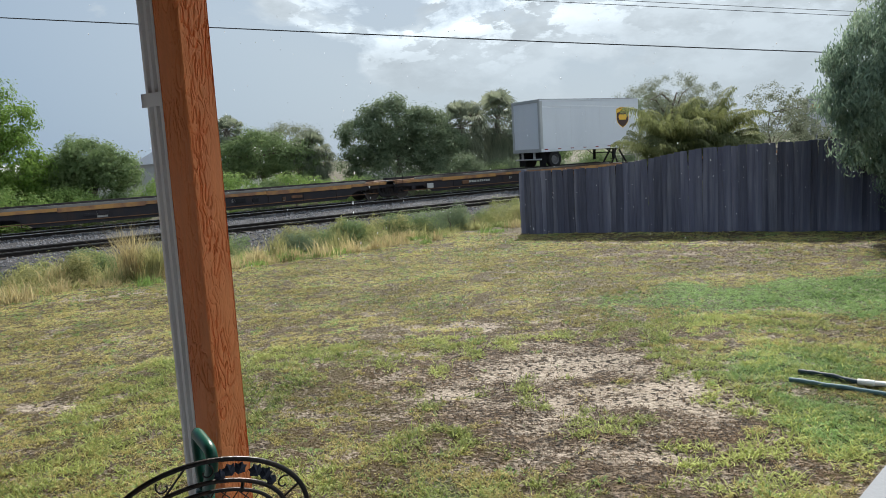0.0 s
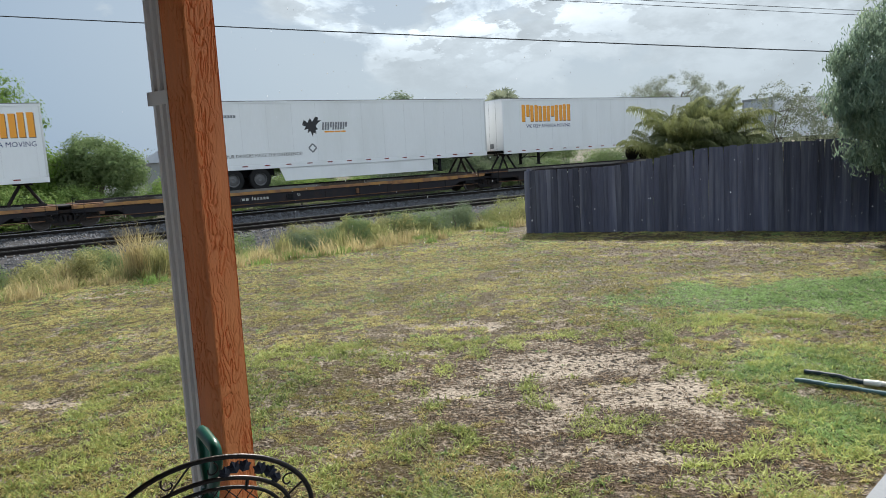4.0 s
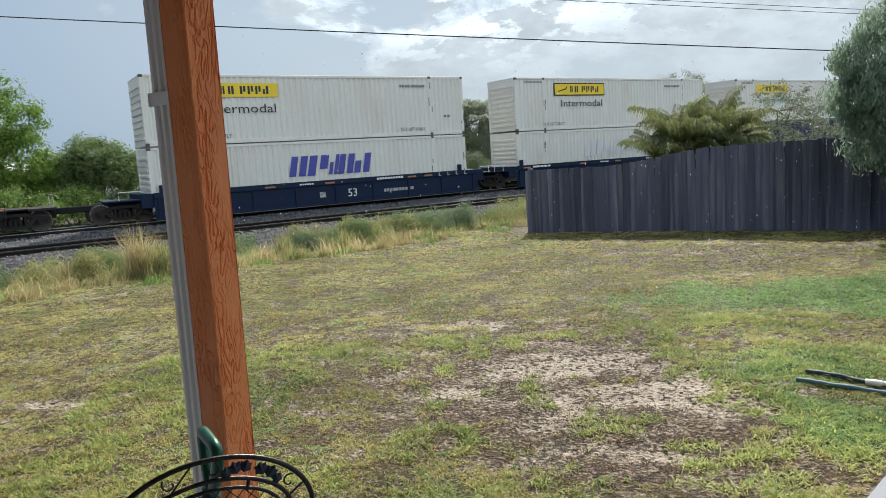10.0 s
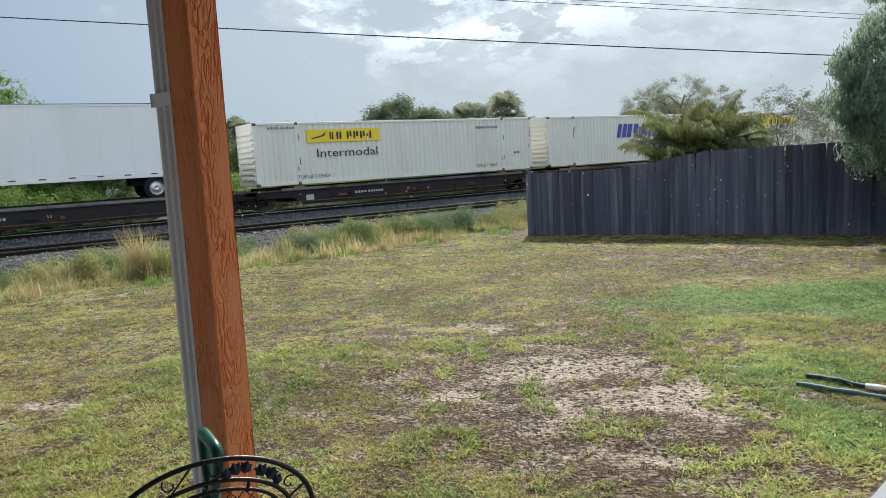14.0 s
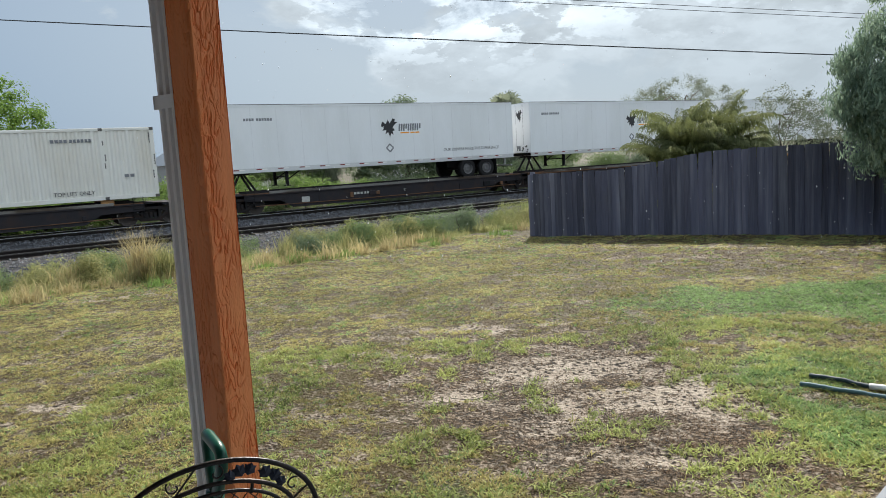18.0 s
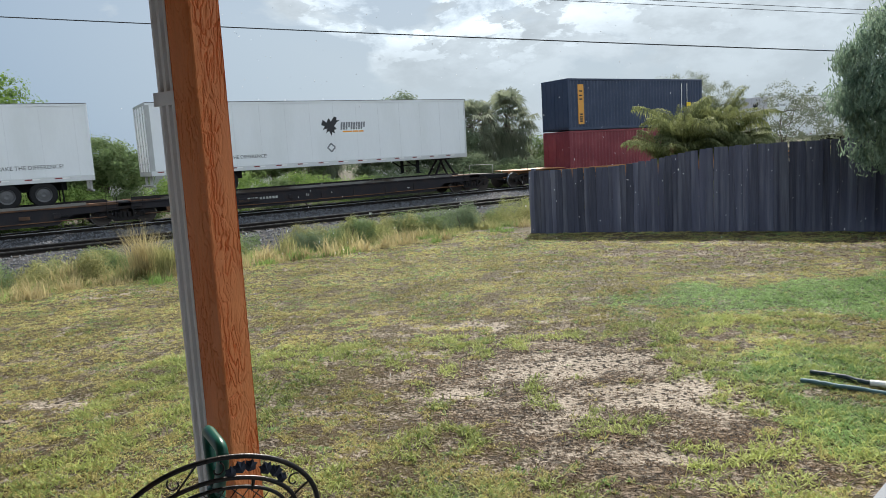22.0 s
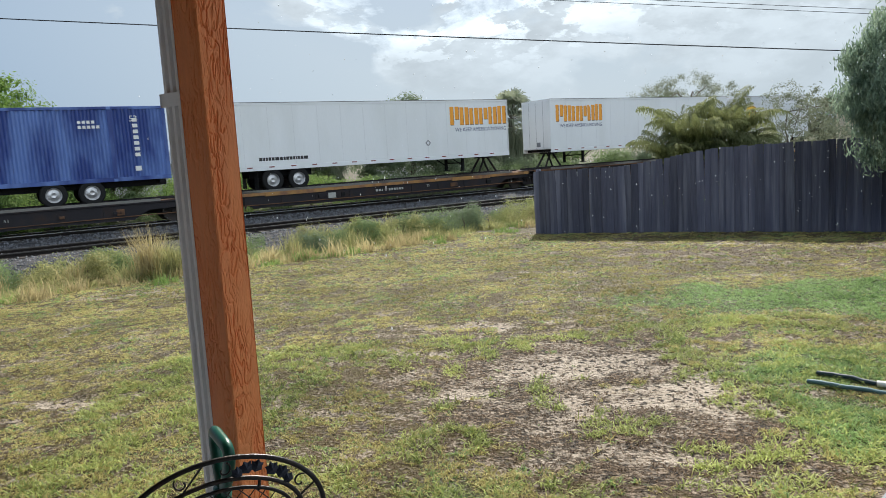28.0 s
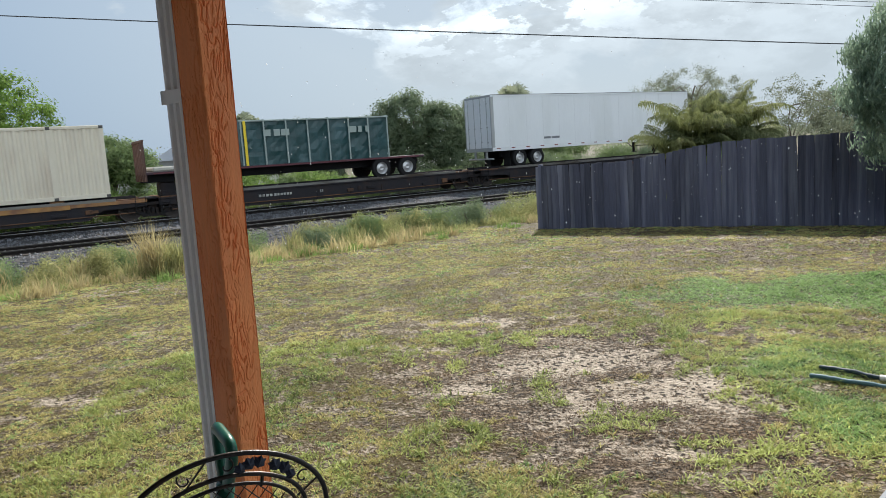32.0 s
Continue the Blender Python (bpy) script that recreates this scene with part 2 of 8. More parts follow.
CAR_RUST = material("rusty deck steel", (0.16, 0.085, 0.05), 0.85, 0, 0.35, 2, 30, 0.25, second=(0.07, 0.045, 0.035), spec=0.15)
CAR_YELLOW = material("dirty yellow railcar paint", (0.40, 0.205, 0.06), 0.6, 0, 0.25, 2, 25, 0.1, second=(0.20, 0.095, 0.05), mask=(0.4, 0.62))
# lighter than the car steel: the bright wet reflection along edges is painted in
CAR_EDGE = material("worn steel edge with painted wet highlight", (0.20, 0.19, 0.18), 0.35, 0.5, 0.35, 1.5, 30, 0.1, second=(0.06, 0.045, 0.035), mask=(0.46, 0.6), stretch=(0.3, 1, 1))
STENCIL = material("worn white stencil paint", (0.42, 0.42, 0.40), 0.6, 0, 0.3, 4, 40, 0.0, second=(0.20, 0.19, 0.18), mask=(0.5, 0.7))
CAR_TAN = material("faded yellow well car paint", (0.40, 0.185, 0.072), 0.65, 0, 0.25, 1.5, 20, 0.1, second=(0.25, 0.12, 0.06), mask=(0.5, 0.75))
CAR_NAVY = material("dark navy well car paint", (0.008, 0.020, 0.052), 0.6, 0, 0.25, 1.5, 20, 0.08, second=(0.012, 0.020, 0.042), spec=0.18)
TRUCK_STEEL = material("grimy truck castings", (0.028, 0.026, 0.027), 0.8, 0.2, 0.4, 5, 50, 0.3, second=(0.035, 0.024, 0.02), spec=0.15)
WHEEL_STEEL = material("worn wheel steel", (0.055, 0.045, 0.040), 0.6, 0.5, 0.3, 6, 50, 0.1)
TYRE = material("black rubber", (0.018, 0.018, 0.019), 0.8, 0, 0.3, 8, 60, 0.2, spec=0.15)
RIM = material("polished wheel rim", (0.50, 0.50, 0.51), 0.35, 0.8, 0.1, 8, 60, 0.05)
BLACK = material("black steel", (0.015, 0.015, 0.017), 0.6, 0.1, 0.3, 5, 50, 0.1, spec=0.15)
DULL = material("grimy grey wheel rim", (0.13, 0.13, 0.135), 0.6, 0.3, 0.3, 8, 60, 0.1)
CASTING = material("dark worn corner casting", (0.10, 0.095, 0.09), 0.7, 0.2, 0.4, 8, 60, 0.2)
SEAM = material("pale panel joint sealant", (0.66, 0.67, 0.69), 0.6, 0, 0.2, 5, 40, 0.05)
ORANGE_INK = material("orange decal", (0.88, 0.36, 0.03), 0.45, 0, 0.06, 3, 30, 0.0)
NAVY_INK = material("navy decal", (0.02, 0.035, 0.13), 0.45, 0, 0.06, 3, 30, 0.0)
BLUE_INK = material("violet blue decal", (0.06, 0.07, 0.34), 0.45, 0, 0.06, 3, 30, 0.0)
BLACK_INK = material("black decal", (0.018, 0.018, 0.022), 0.5, 0, 0.06, 3, 30, 0.0)
GREY_INK = material("grey decal", (0.18, 0.19, 0.21), 0.5, 0, 0.06, 3, 30, 0.0)
GREEN_INK = material("green decal", (0.02, 0.25, 0.14), 0.45, 0, 0.06, 3, 30, 0.0)
RED_INK = material("red reflective tape", (0.20, 0.025, 0.025), 0.4, 0, 0.06, 3, 30, 0.0)
DARK_RED_INK = material("dark red decal", (0.10, 0.02, 0.03), 0.4, 0, 0.06, 3, 30, 0.0)
WHITE_INK = material("white decal", (0.78, 0.78, 0.76), 0.45, 0, 0.06, 3, 30, 0.0)
YELLOW_INK = material("yellow panel", (0.82, 0.60, 0.03), 0.45, 0, 0.08, 3, 30, 0.0)
ORANGE_STRIP = material("orange painted strip", (0.72, 0.34, 0.06), 0.5, 0, 0.1, 3, 30, 0.0)
BROWN_INK = material("dark brown decal", (0.045, 0.016, 0.010), 0.45, 0, 0.06, 3, 30, 0.0)
GOLD_INK = material("gold decal", (0.78, 0.46, 0.04), 0.45, 0, 0.06, 3, 30, 0.0)
TARP = material("dark green wet tarpaulin", (0.014, 0.056, 0.060), 0.32, 0, 0.35, 1.4, 8, 0.6, second=(0.032, 0.085, 0.095), bump_scale="large", bump_dist=0.06)
STRAP = material("pale webbing strap", (0.32, 0.38, 0.36), 0.7, 0, 0.2, 5, 60, 0.1)
WOOD_ORANGE = material("orange stained rough-sawn timber", (0.90, 0.30, 0.098), 0.6, 0, 0.22, 9, 90, 0.25, second=(0.72, 0.22, 0.078), mask=(0.42, 0.7), stretch=(1, 1, 0.12), bump_dist=0.002)
FENCE_WOOD = material("weathered dark fence boards", (0.098, 0.101, 0.140), 0.85, 0, 0.5, 7, 60, 0.5, second=(0.175, 0.178, 0.215), mask=(0.48, 0.75), stretch=(1, 1, 0.08), piece=0.7, spec=0.15)
WHITE_METAL = material("white painted gutter metal", (0.88, 0.88, 0.88), 0.4, 0, 0.10, 4, 50, 0.05, second=(0.76, 0.75, 0.74), stretch=(1, 1, 0.2))
GREEN_PLASTIC = material("dark green moulded plastic", (0.004, 0.085, 0.055), 0.35, 0, 0.15, 8, 80, 0.05)
IRON = material("black wrought iron", (0.018, 0.016, 0.015), 0.38, 0.5, 0.3, 20, 120, 0.15, second=(0.05, 0.03, 0.02), mask=(0.55, 0.75))
IRON_BLUE = material("blue-black painted leaf", (0.022, 0.028, 0.048), 0.35, 0.4, 0.3, 25, 120, 0.15)
CONCRETE = material("pale wet concrete", (0.165, 0.185, 0.215), 0.6, 0, 0.15, 2, 40, 0.2, second=(0.14, 0.155, 0.18))
STUCCO = material("painted stucco", (0.30, 0.26, 0.22), 0.85, 0, 0.1, 3, 60, 0.3)
CEILING = material("brown stained porch ceiling boards", (0.10, 0.042, 0.022), 0.7, 0, 0.2, 3, 40, 0.2)
HOSE_DARK = material("dark teal pool hose", (0.010, 0.030, 0.042), 0.6, 0, 0.2, 8, 60, 0.05)
HOSE_TEAL = material("faded teal pool hose", (0.06, 0.13, 0.15), 0.6, 0, 0.2, 8, 60, 0.05)
BALLAST = material("grey crushed stone", (0.040, 0.042, 0.049), 0.9, 0, 0.45, 3, 18, 0.9, second=(0.075, 0.07, 0.07), bump_dist=0.08, spec=0.15)
STONE = material("grey ballast stones", (0.155, 0.16, 0.18), 0.85, 0, 0.7, 4, 30, 0.4, second=(0.085, 0.085, 0.09), spec=0.15)
RAIL_SIDE = material("rusty rail web", (0.022, 0.018, 0.017), 0.8, 0.1, 0.3, 6, 60, 0.2, spec=0.15)
RAIL_WORN = material("dull worn rail head", (0.075, 0.070, 0.068), 0.35, 0.6, 0.2, 6, 60, 0.05)
RAIL_TOP = material("polished rail head", (0.55, 0.55, 0.56), 0.25, 0.9, 0.1, 6, 60, 0.05)
SLEEPER = material("tarred timber sleeper", (0.045, 0.038, 0.034), 0.9, 0, 0.4, 5, 40, 0.4, spec=0.15)
BARK = material("grey brown bark", (0.12, 0.095, 0.075), 0.9, 0, 0.4, 6, 40, 0.6, stretch=(1, 1, 0.3))
PALM_BARK = material("palm trunk fibre", (0.14, 0.12, 0.10), 0.9, 0, 0.4, 6, 40, 0.6)
WIRE = material("black cable sheath", (0.02, 0.02, 0.022), 0.6, 0, 0.1, 3, 30, 0.0)
ROOF_PALE = material("pale metal roof", (0.50, 0.50, 0.50), 0.5, 0.1, 0.1, 0.5, 5, 0.05)
WALL_PALE = material("pale building wall", (0.48, 0.47, 0.45), 0.8, 0, 0.1, 0.5, 5, 0.05)
WINDOW_DARK = material("dark window glass", (0.02, 0.025, 0.03), 0.08, 0, 0.1, 2, 10, 0.0)
LEAF_OAK = island_leaf("dark oak leaves", (0.13, 0.178, 0.108), (0.22, 0.275, 0.165), 0.48)
LEAF_BRIGHT = island_leaf("bright green leaves", (0.12, 0.215, 0.045), (0.20, 0.30, 0.07), 0.52)
LEAF_MID = island_leaf("mid green leaves", (0.13, 0.19, 0.085), (0.22, 0.295, 0.13), 0.50)
LEAF_VINE = island_leaf("yellow-green vine leaves", (0.135, 0.23, 0.065), (0.29, 0.39, 0.12), 0.5)
LEAF_GREY = island_leaf("grey-green leaves", (0.13, 0.155, 0.105), (0.29, 0.315, 0.22), 0.45)
LEAF_MANGO = island_leaf("glossy mango leaves", (0.15, 0.22, 0.165), (0.32, 0.41, 0.29), 0.5, 0.45)
PALM_GREEN = island_leaf("cabbage palm fronds", (0.12, 0.15, 0.105), (0.28, 0.31, 0.215), 0.48, 0.7)
PALM_YELLOW = island_leaf("yellow-green palm fronds", (0.10, 0.125, 0.050), (0.32, 0.34, 0.14), 0.5, 0.7)
WEED = island_leaf("dry weeds", (0.135, 0.145, 0.056), (0.50, 0.48, 0.22), 0.5)
WEED_STRAW = island_leaf("straw grass", (0.27, 0.22, 0.105), (0.66, 0.56, 0.31), 0.45)
GRASS_GREEN = island_leaf("green lawn blades", (0.068, 0.145, 0.034), (0.42, 0.59, 0.23), 0.5, 0.5)
GRASS_DRY = island_leaf("thin dry lawn blades", (0.17, 0.148, 0.048), (0.72, 0.64, 0.27), 0.5, 0.5)
GRASS_YELLOW = island_leaf("yellow-green coarse tufts", (0.07, 0.115, 0.028), (0.60, 0.65, 0.22), 0.5, 0.45)
WEED_GREEN = island_leaf("olive weeds", (0.145, 0.17, 0.062), (0.44, 0.46, 0.19), 0.5)
THATCH = island_leaf("dead grass litter", (0.022, 0.014, 0.009), (0.20, 0.13, 0.075), 0.1, 0.6)
# darker copy of the frond colour: shade inside the clump put into paint
PALM_SHADE = island_leaf("palm fronds with painted inner shade", (0.075, 0.095, 0.050), (0.19, 0.215, 0.10), 0.45, 0.7)


# ---- mesh tools ----
class Shape:
    """Collects faces for one mesh."""

    def __init__(self):
        self.v, self.f = [], []

    def add(self, verts, faces):
        k = len(self.v)
        self.v.extend(tuple(p) for p in verts)
        self.f.extend(tuple(k + i for i in f) for f in faces)
        return self

    def box(self, x0, x1, y0, y1, z0, z1, c=0.0):
        """A box with edges chamfered by c."""
        if c <= 0:
            vs = [(x, y, z) for x in (x0, x1) for y in (y0, y1) for z in (z0, z1)]
            return self.add(vs, ((0, 1, 3, 2), (4, 6, 7, 5), (0, 4, 5, 1), (2, 3, 7, 6), (0, 2, 6, 4), (1, 5, 7, 3)))
        c = min(c, 0.45 * min(x1 - x0, y1 - y0, z1 - z0))
        bm = bmesh.new()
        bmesh.ops.create_cube(bm, size=1)
        for p in bm.verts:
            p.co = ((x0 + x1) / 2 + p.co.x * (x1 - x0), (y0 + y1) / 2 + p.co.y * (y1 - y0), (z0 + z1) / 2 + p.co.z * (z1 - z0))
        bmesh.ops.bevel(bm, geom=bm.edges[:], offset=c, segments=1, affect="EDGES")
        bm.verts.index_update()
        self.add([p.co for p in bm.verts], [[q.index for q in f.verts] for f in bm.faces])
        bm.free()
        return self

    def tube(self, pts, r, n=8, cap=True, squash=1.0):
        """A round bar along points; r is a number or one for each point."""
        pts = [Vector(p) for p in pts]
        rs = r if isinstance(r, (list, tuple)) else [r] * len(pts)
        vs, fs, side = [], [], None
        for i, p in enumerate(pts):
            d = (pts[min(i + 1, len(pts) - 1)] - pts[max(i - 1, 0)]).normalized()
            if side is None:
                side = d.cross(Vector((0, 0, 1)) if abs(d.z) < 0.9 else Vector((1, 0, 0))).normalized()
            side = (side - d * side.dot(d)).normalized()
            up = d.cross(side)
            for j in range(n):
                a = 2 * math.pi * j / n
                vs.append(p + side * (rs[i] * math.cos(a)) + up * (rs[i] * squash * math.sin(a)))
        for i in range(len(pts) - 1):
            for j in range(n):
                a, b = i * n + j, i * n + (j + 1) % n
                fs.append((a, b, b + n, a + n))
        if cap:
            fs.append(tuple(range(n))[::-1])
            fs.append(tuple((len(pts) - 1) * n + j for j in range(n)))
        return self.add(vs, fs)

    def disc(self, y, rings, n=20, x=0.0, z=0.0):
        """A body turned about the y axis: rings of (offset along y, radius)."""
        vs, fs = [], []
        for dy, r in rings:
            for j in range(n):
                a = 2 * math.pi * j / n
                vs.append((x + r * math.cos(a), y + dy, z + r * math.sin(a)))
        for i in range(len(rings) - 1):
            for j in range(n):
                a, b = i * n + j, i * n + (j + 1) % n
                fs.append((a, b, b + n, a + n))
        fs.append(tuple(range(n))[::-1])
        fs.append(tuple((len(rings) - 1) * n + j for j in range(n)))
        return self.add(vs, fs)

    def prism(self, outline, y0, y1):
        """An outline in x and z, given depth along y."""
        n = len(outline)
        vs = [(x, y0, z) for x, z in outline] + [(x, y1, z) for x, z in outline]
        return self.add(vs, [tuple(range(n)), tuple(range(2 * n - 1, n - 1, -1))] + [(i, i + n, (i + 1) % n + n, (i + 1) % n) for i in range(n)])

    def mesh(self, name, mat, smooth_it=False):
        me = bpy.data.meshes.new(name)
        me.from_pydata(self.v, [], self.f)
        bm = bmesh.new()
        bm.from_mesh(me)
        if len(bm.faces) < 60000:
            bmesh.ops.recalc_face_normals(bm, faces=bm.faces[:])
        bm.to_mesh(me)
        bm.free()
        me.materials.append(mat)
        if smooth_it:
            me.polygons.foreach_set("use_smooth", [True] * len(me.polygons))
        return me


def link_part(name, me, parent, label="", m=None):
    ob = new(name, me)
    ob.parent = parent
    if m is not None:
        ob.matrix_basis = m
    if label:
        ob["label"] = label
    return ob


def part(name, shape, mat, parent, label="", smooth_it=False, m=None):
    return link_part(name, shape.mesh(name, mat, smooth_it), parent, label, m)


def pieces(name, shape, mat, parent, label=""):
    """Each separate piece of the shape as a part of its own."""
    root = list(range(len(shape.v)))

    def find(i):
        while root[i] != i:
            root[i] = root[root[i]]
            i = root[i]
        return i
    for f in shape.f:
        for i in f[1:]:
            root[find(i)] = find(f[0])
    groups = {}
    for f in shape.f:
        groups.setdefault(find(f[0]), []).append(f)
    for faces in groups.values():
        used = sorted({i for f in faces for i in f})
        at = {v: k for k, v in enumerate(used)}
        part(name, Shape().add([shape.v[i] for i in used], [tuple(at[i] for i in f) for f in faces]), mat, parent, label)


def thing(name, m, label, category, group="", kind=""):
    ob = new(name)
    ob.empty_display_size = 0.2
    ob.matrix_basis = m
    return tagged(ob, label, category, group, kind)


def raw_mesh(name, verts, faces, mat):
    """A mesh from arrays: verts (n, 3), faces (m, 3 or 4)."""
    me = bpy.data.meshes.new(name)
    verts, faces = np.asarray(verts, np.float32), np.asarray(faces, np.int32)
    k = faces.shape[1]
    me.vertices.add(len(verts))
    me.vertices.foreach_set("co", verts.ravel())
    me.loops.add(faces.size)
    me.loops.foreach_set("vertex_index", faces.ravel())
    me.polygons.add(len(faces))
    me.polygons.foreach_set("loop_start", np.arange(0, faces.size, k, dtype=np.int32))
    me.polygons.foreach_set("loop_total", np.full(len(faces), k, np.int32))
    me.update(calc_edges=True)
    me.validate()
    me.materials.append(mat)
    return me


# ---- lawn: bare soil, sand and green patches ----
RNG = np.random.default_rng(7)


def lattice_noise(x, y, cell, seed):
    """Smooth value noise on a lattice, 0 to 1."""
    g = np.random.default_rng(seed).random((256, 256))
    u, v = np.asarray(x, float) / cell + 1000.0, np.asarray(y, float) / cell + 1000.0
    i, j = np.floor(u).astype(int), np.floor(v).astype(int)
    a, b = u - i, v - j
    a, b = a * a * (3 - 2 * a), b * b * (3 - 2 * b)
    i0, i1, j0, j1 = i % 256, (i + 1) % 256, j % 256, (j + 1) % 256
    return (g[i0, j0] * (1 - a) + g[i1, j0] * a) * (1 - b) + (g[i0, j1] * (1 - a) + g[i1, j1] * a) * b


def rough_noise(x, y, cell, seed):
    return 0.5 * lattice_noise(x, y, cell, seed) + 0.3 * lattice_noise(x, y, cell * 0.45, seed + 1) + 0.2 * lattice_noise(x, y, cell * 0.2, seed + 2)


def blob(x, y, cx, cy, rx, ry, turn=0.0):
    c, s = math.cos(turn), math.sin(turn)
    dx, dy = np.asarray(x) - cx, np.asarray(y) - cy
    return np.exp(-(((dx * c + dy * s) / rx) ** 2 + ((-dx * s + dy * c) / ry) ** 2))


def lower(x, y):
    """The patches are laid out on a level plane; the lawn rises towards the porch."""
    k = 2.025 / (2.045 - np.minimum(ground_z(x, y), 0.6))
    return np.asarray(x) * k, np.asarray(y) * k


def sandiness(x, y):
    """Bare sand, about 1 in the worn patches."""
    x, y = lower(x, y)
    base = 0.82 * blob(x, y, 1.3, 6.5, 0.9, 0.38, 0.08) + 0.85 * blob(x, y, 1.7, 5.55, 0.75, 0.36) + 0.55 * blob(x, y, 0.12, 5.86, 0.32, 0.15) + 0.5 * blob(x, y, 0.86, 5.1, 0.35, 0.22)
    base = base + 0.45 * blob(x, y, 1.3, 4.5, 0.5, 0.25) + 0.42 * blob(x, y, 3.4, 6.95, 0.5, 0.16) + 0.5 * blob(x, y, 4.9, 10.4, 0.8, 0.16) + 0.45 * blob(x, y, 3.2, 12.9, 0.7, 0.2)
    base = base + 0.42 * blob(x, y, 0.5, 8.2, 0.9, 0.25) + 0.25 * blob(x, y, -2.8, 6.6, 0.4, 0.13) + 0.25 * blob(x, y, -3.6, 6.25, 0.5, 0.12) + 0.5 * blob(x, y, -5.4, 11.8, 0.8, 0.3) + 0.3 * blob(x, y, -0.6, 7.2, 0.7, 0.3)
    base = base + 0.5 * blob(x, y, 5.6, 13.4, 1.6, 0.16, -0.63) + 0.45 * blob(x, y, 3.6, 14.7, 1.2, 0.12, -0.63)
    return np.clip(base + 1.4 * (rough_noise(x, y * 1.5, 0.30, 11) - 0.5) - 0.04, 0, 1)


def soiliness(x, y):
    """How thin the grass stands, 1 where mud shows."""
    thick = greenness(x, y)
    x, y = lower(x, y)
    base = 0.14 + 1.0 * blob(x, y, 1.15, 5.75, 1.45, 1.35) + 0.30 * blob(x, y, 1.5, 4.7, 1.0, 0.7) + 0.4 * blob(x, y, 1.7, 4.3, 0.9, 0.6) + 0.35 * blob(x, y, 4.6, 12.6, 4.0, 1.5, -0.4) + 0.35 * blob(x, y, 0.9, 7.0, 1.3, 0.8) + 0.45 * blob(x, y, 3.0, 7.2, 0.8, 0.35) + 0.45 * blob(x, y, 2.1, 8.95, 0.7, 0.3) + 0.25 * blob(x, y, 0.6, 8.2, 1.0, 0.6)
    base = base - 0.14 * smooth(8.5, 10.5, y) * (1 - smooth(2.0, 4.0, x)) + 0.35 * blob(x, y, -5.4, 11.8, 1.2, 0.6) + 0.15 * blob(x, y, -0.8, 6.8, 1.6, 0.8) - 0.45 * thick - 0.14 * (1 - smooth(-3.0, -0.5, x))
    return np.clip(base + 0.32 * (rough_noise(x, y, 0.9, 45) - 0.5) + 0.8 * (rough_noise(x, y * 1.3, 0.15, 21) - 0.5), 0, 1)


def greenness(x, y):
    x, y = lower(x, y)
    base = 1.05 * blob(x, y, 5.0, 8.6, 2.6, 1.35, -0.1) + 1.0 * blob(x, y, 3.1, 6.05, 0.85, 0.55) + 0.7 * blob(x, y, 2.7, 4.7, 0.5, 0.6) + 0.4 * blob(x, y, 1.53, 5.07, 0.25, 0.18) + 0.3 * blob(x, y, 0.75, 5.5, 0.25, 0.15)
    base = base + 0.35 * blob(x, y, 0.1, 4.1, 0.9, 0.5) + 0.55 * blob(x, y, -2.05, 5.75, 0.35, 0.2) + 0.35 * blob(x, y, -0.2, 13.5, 2.4, 1.0, 0.5) + 0.25 * blob(x, y, -2.8, 4.7, 0.8, 0.5)
    return np.clip(base + 0.9 * (rough_noise(x, y, 0.7, 31) - 0.55), 0, 1)


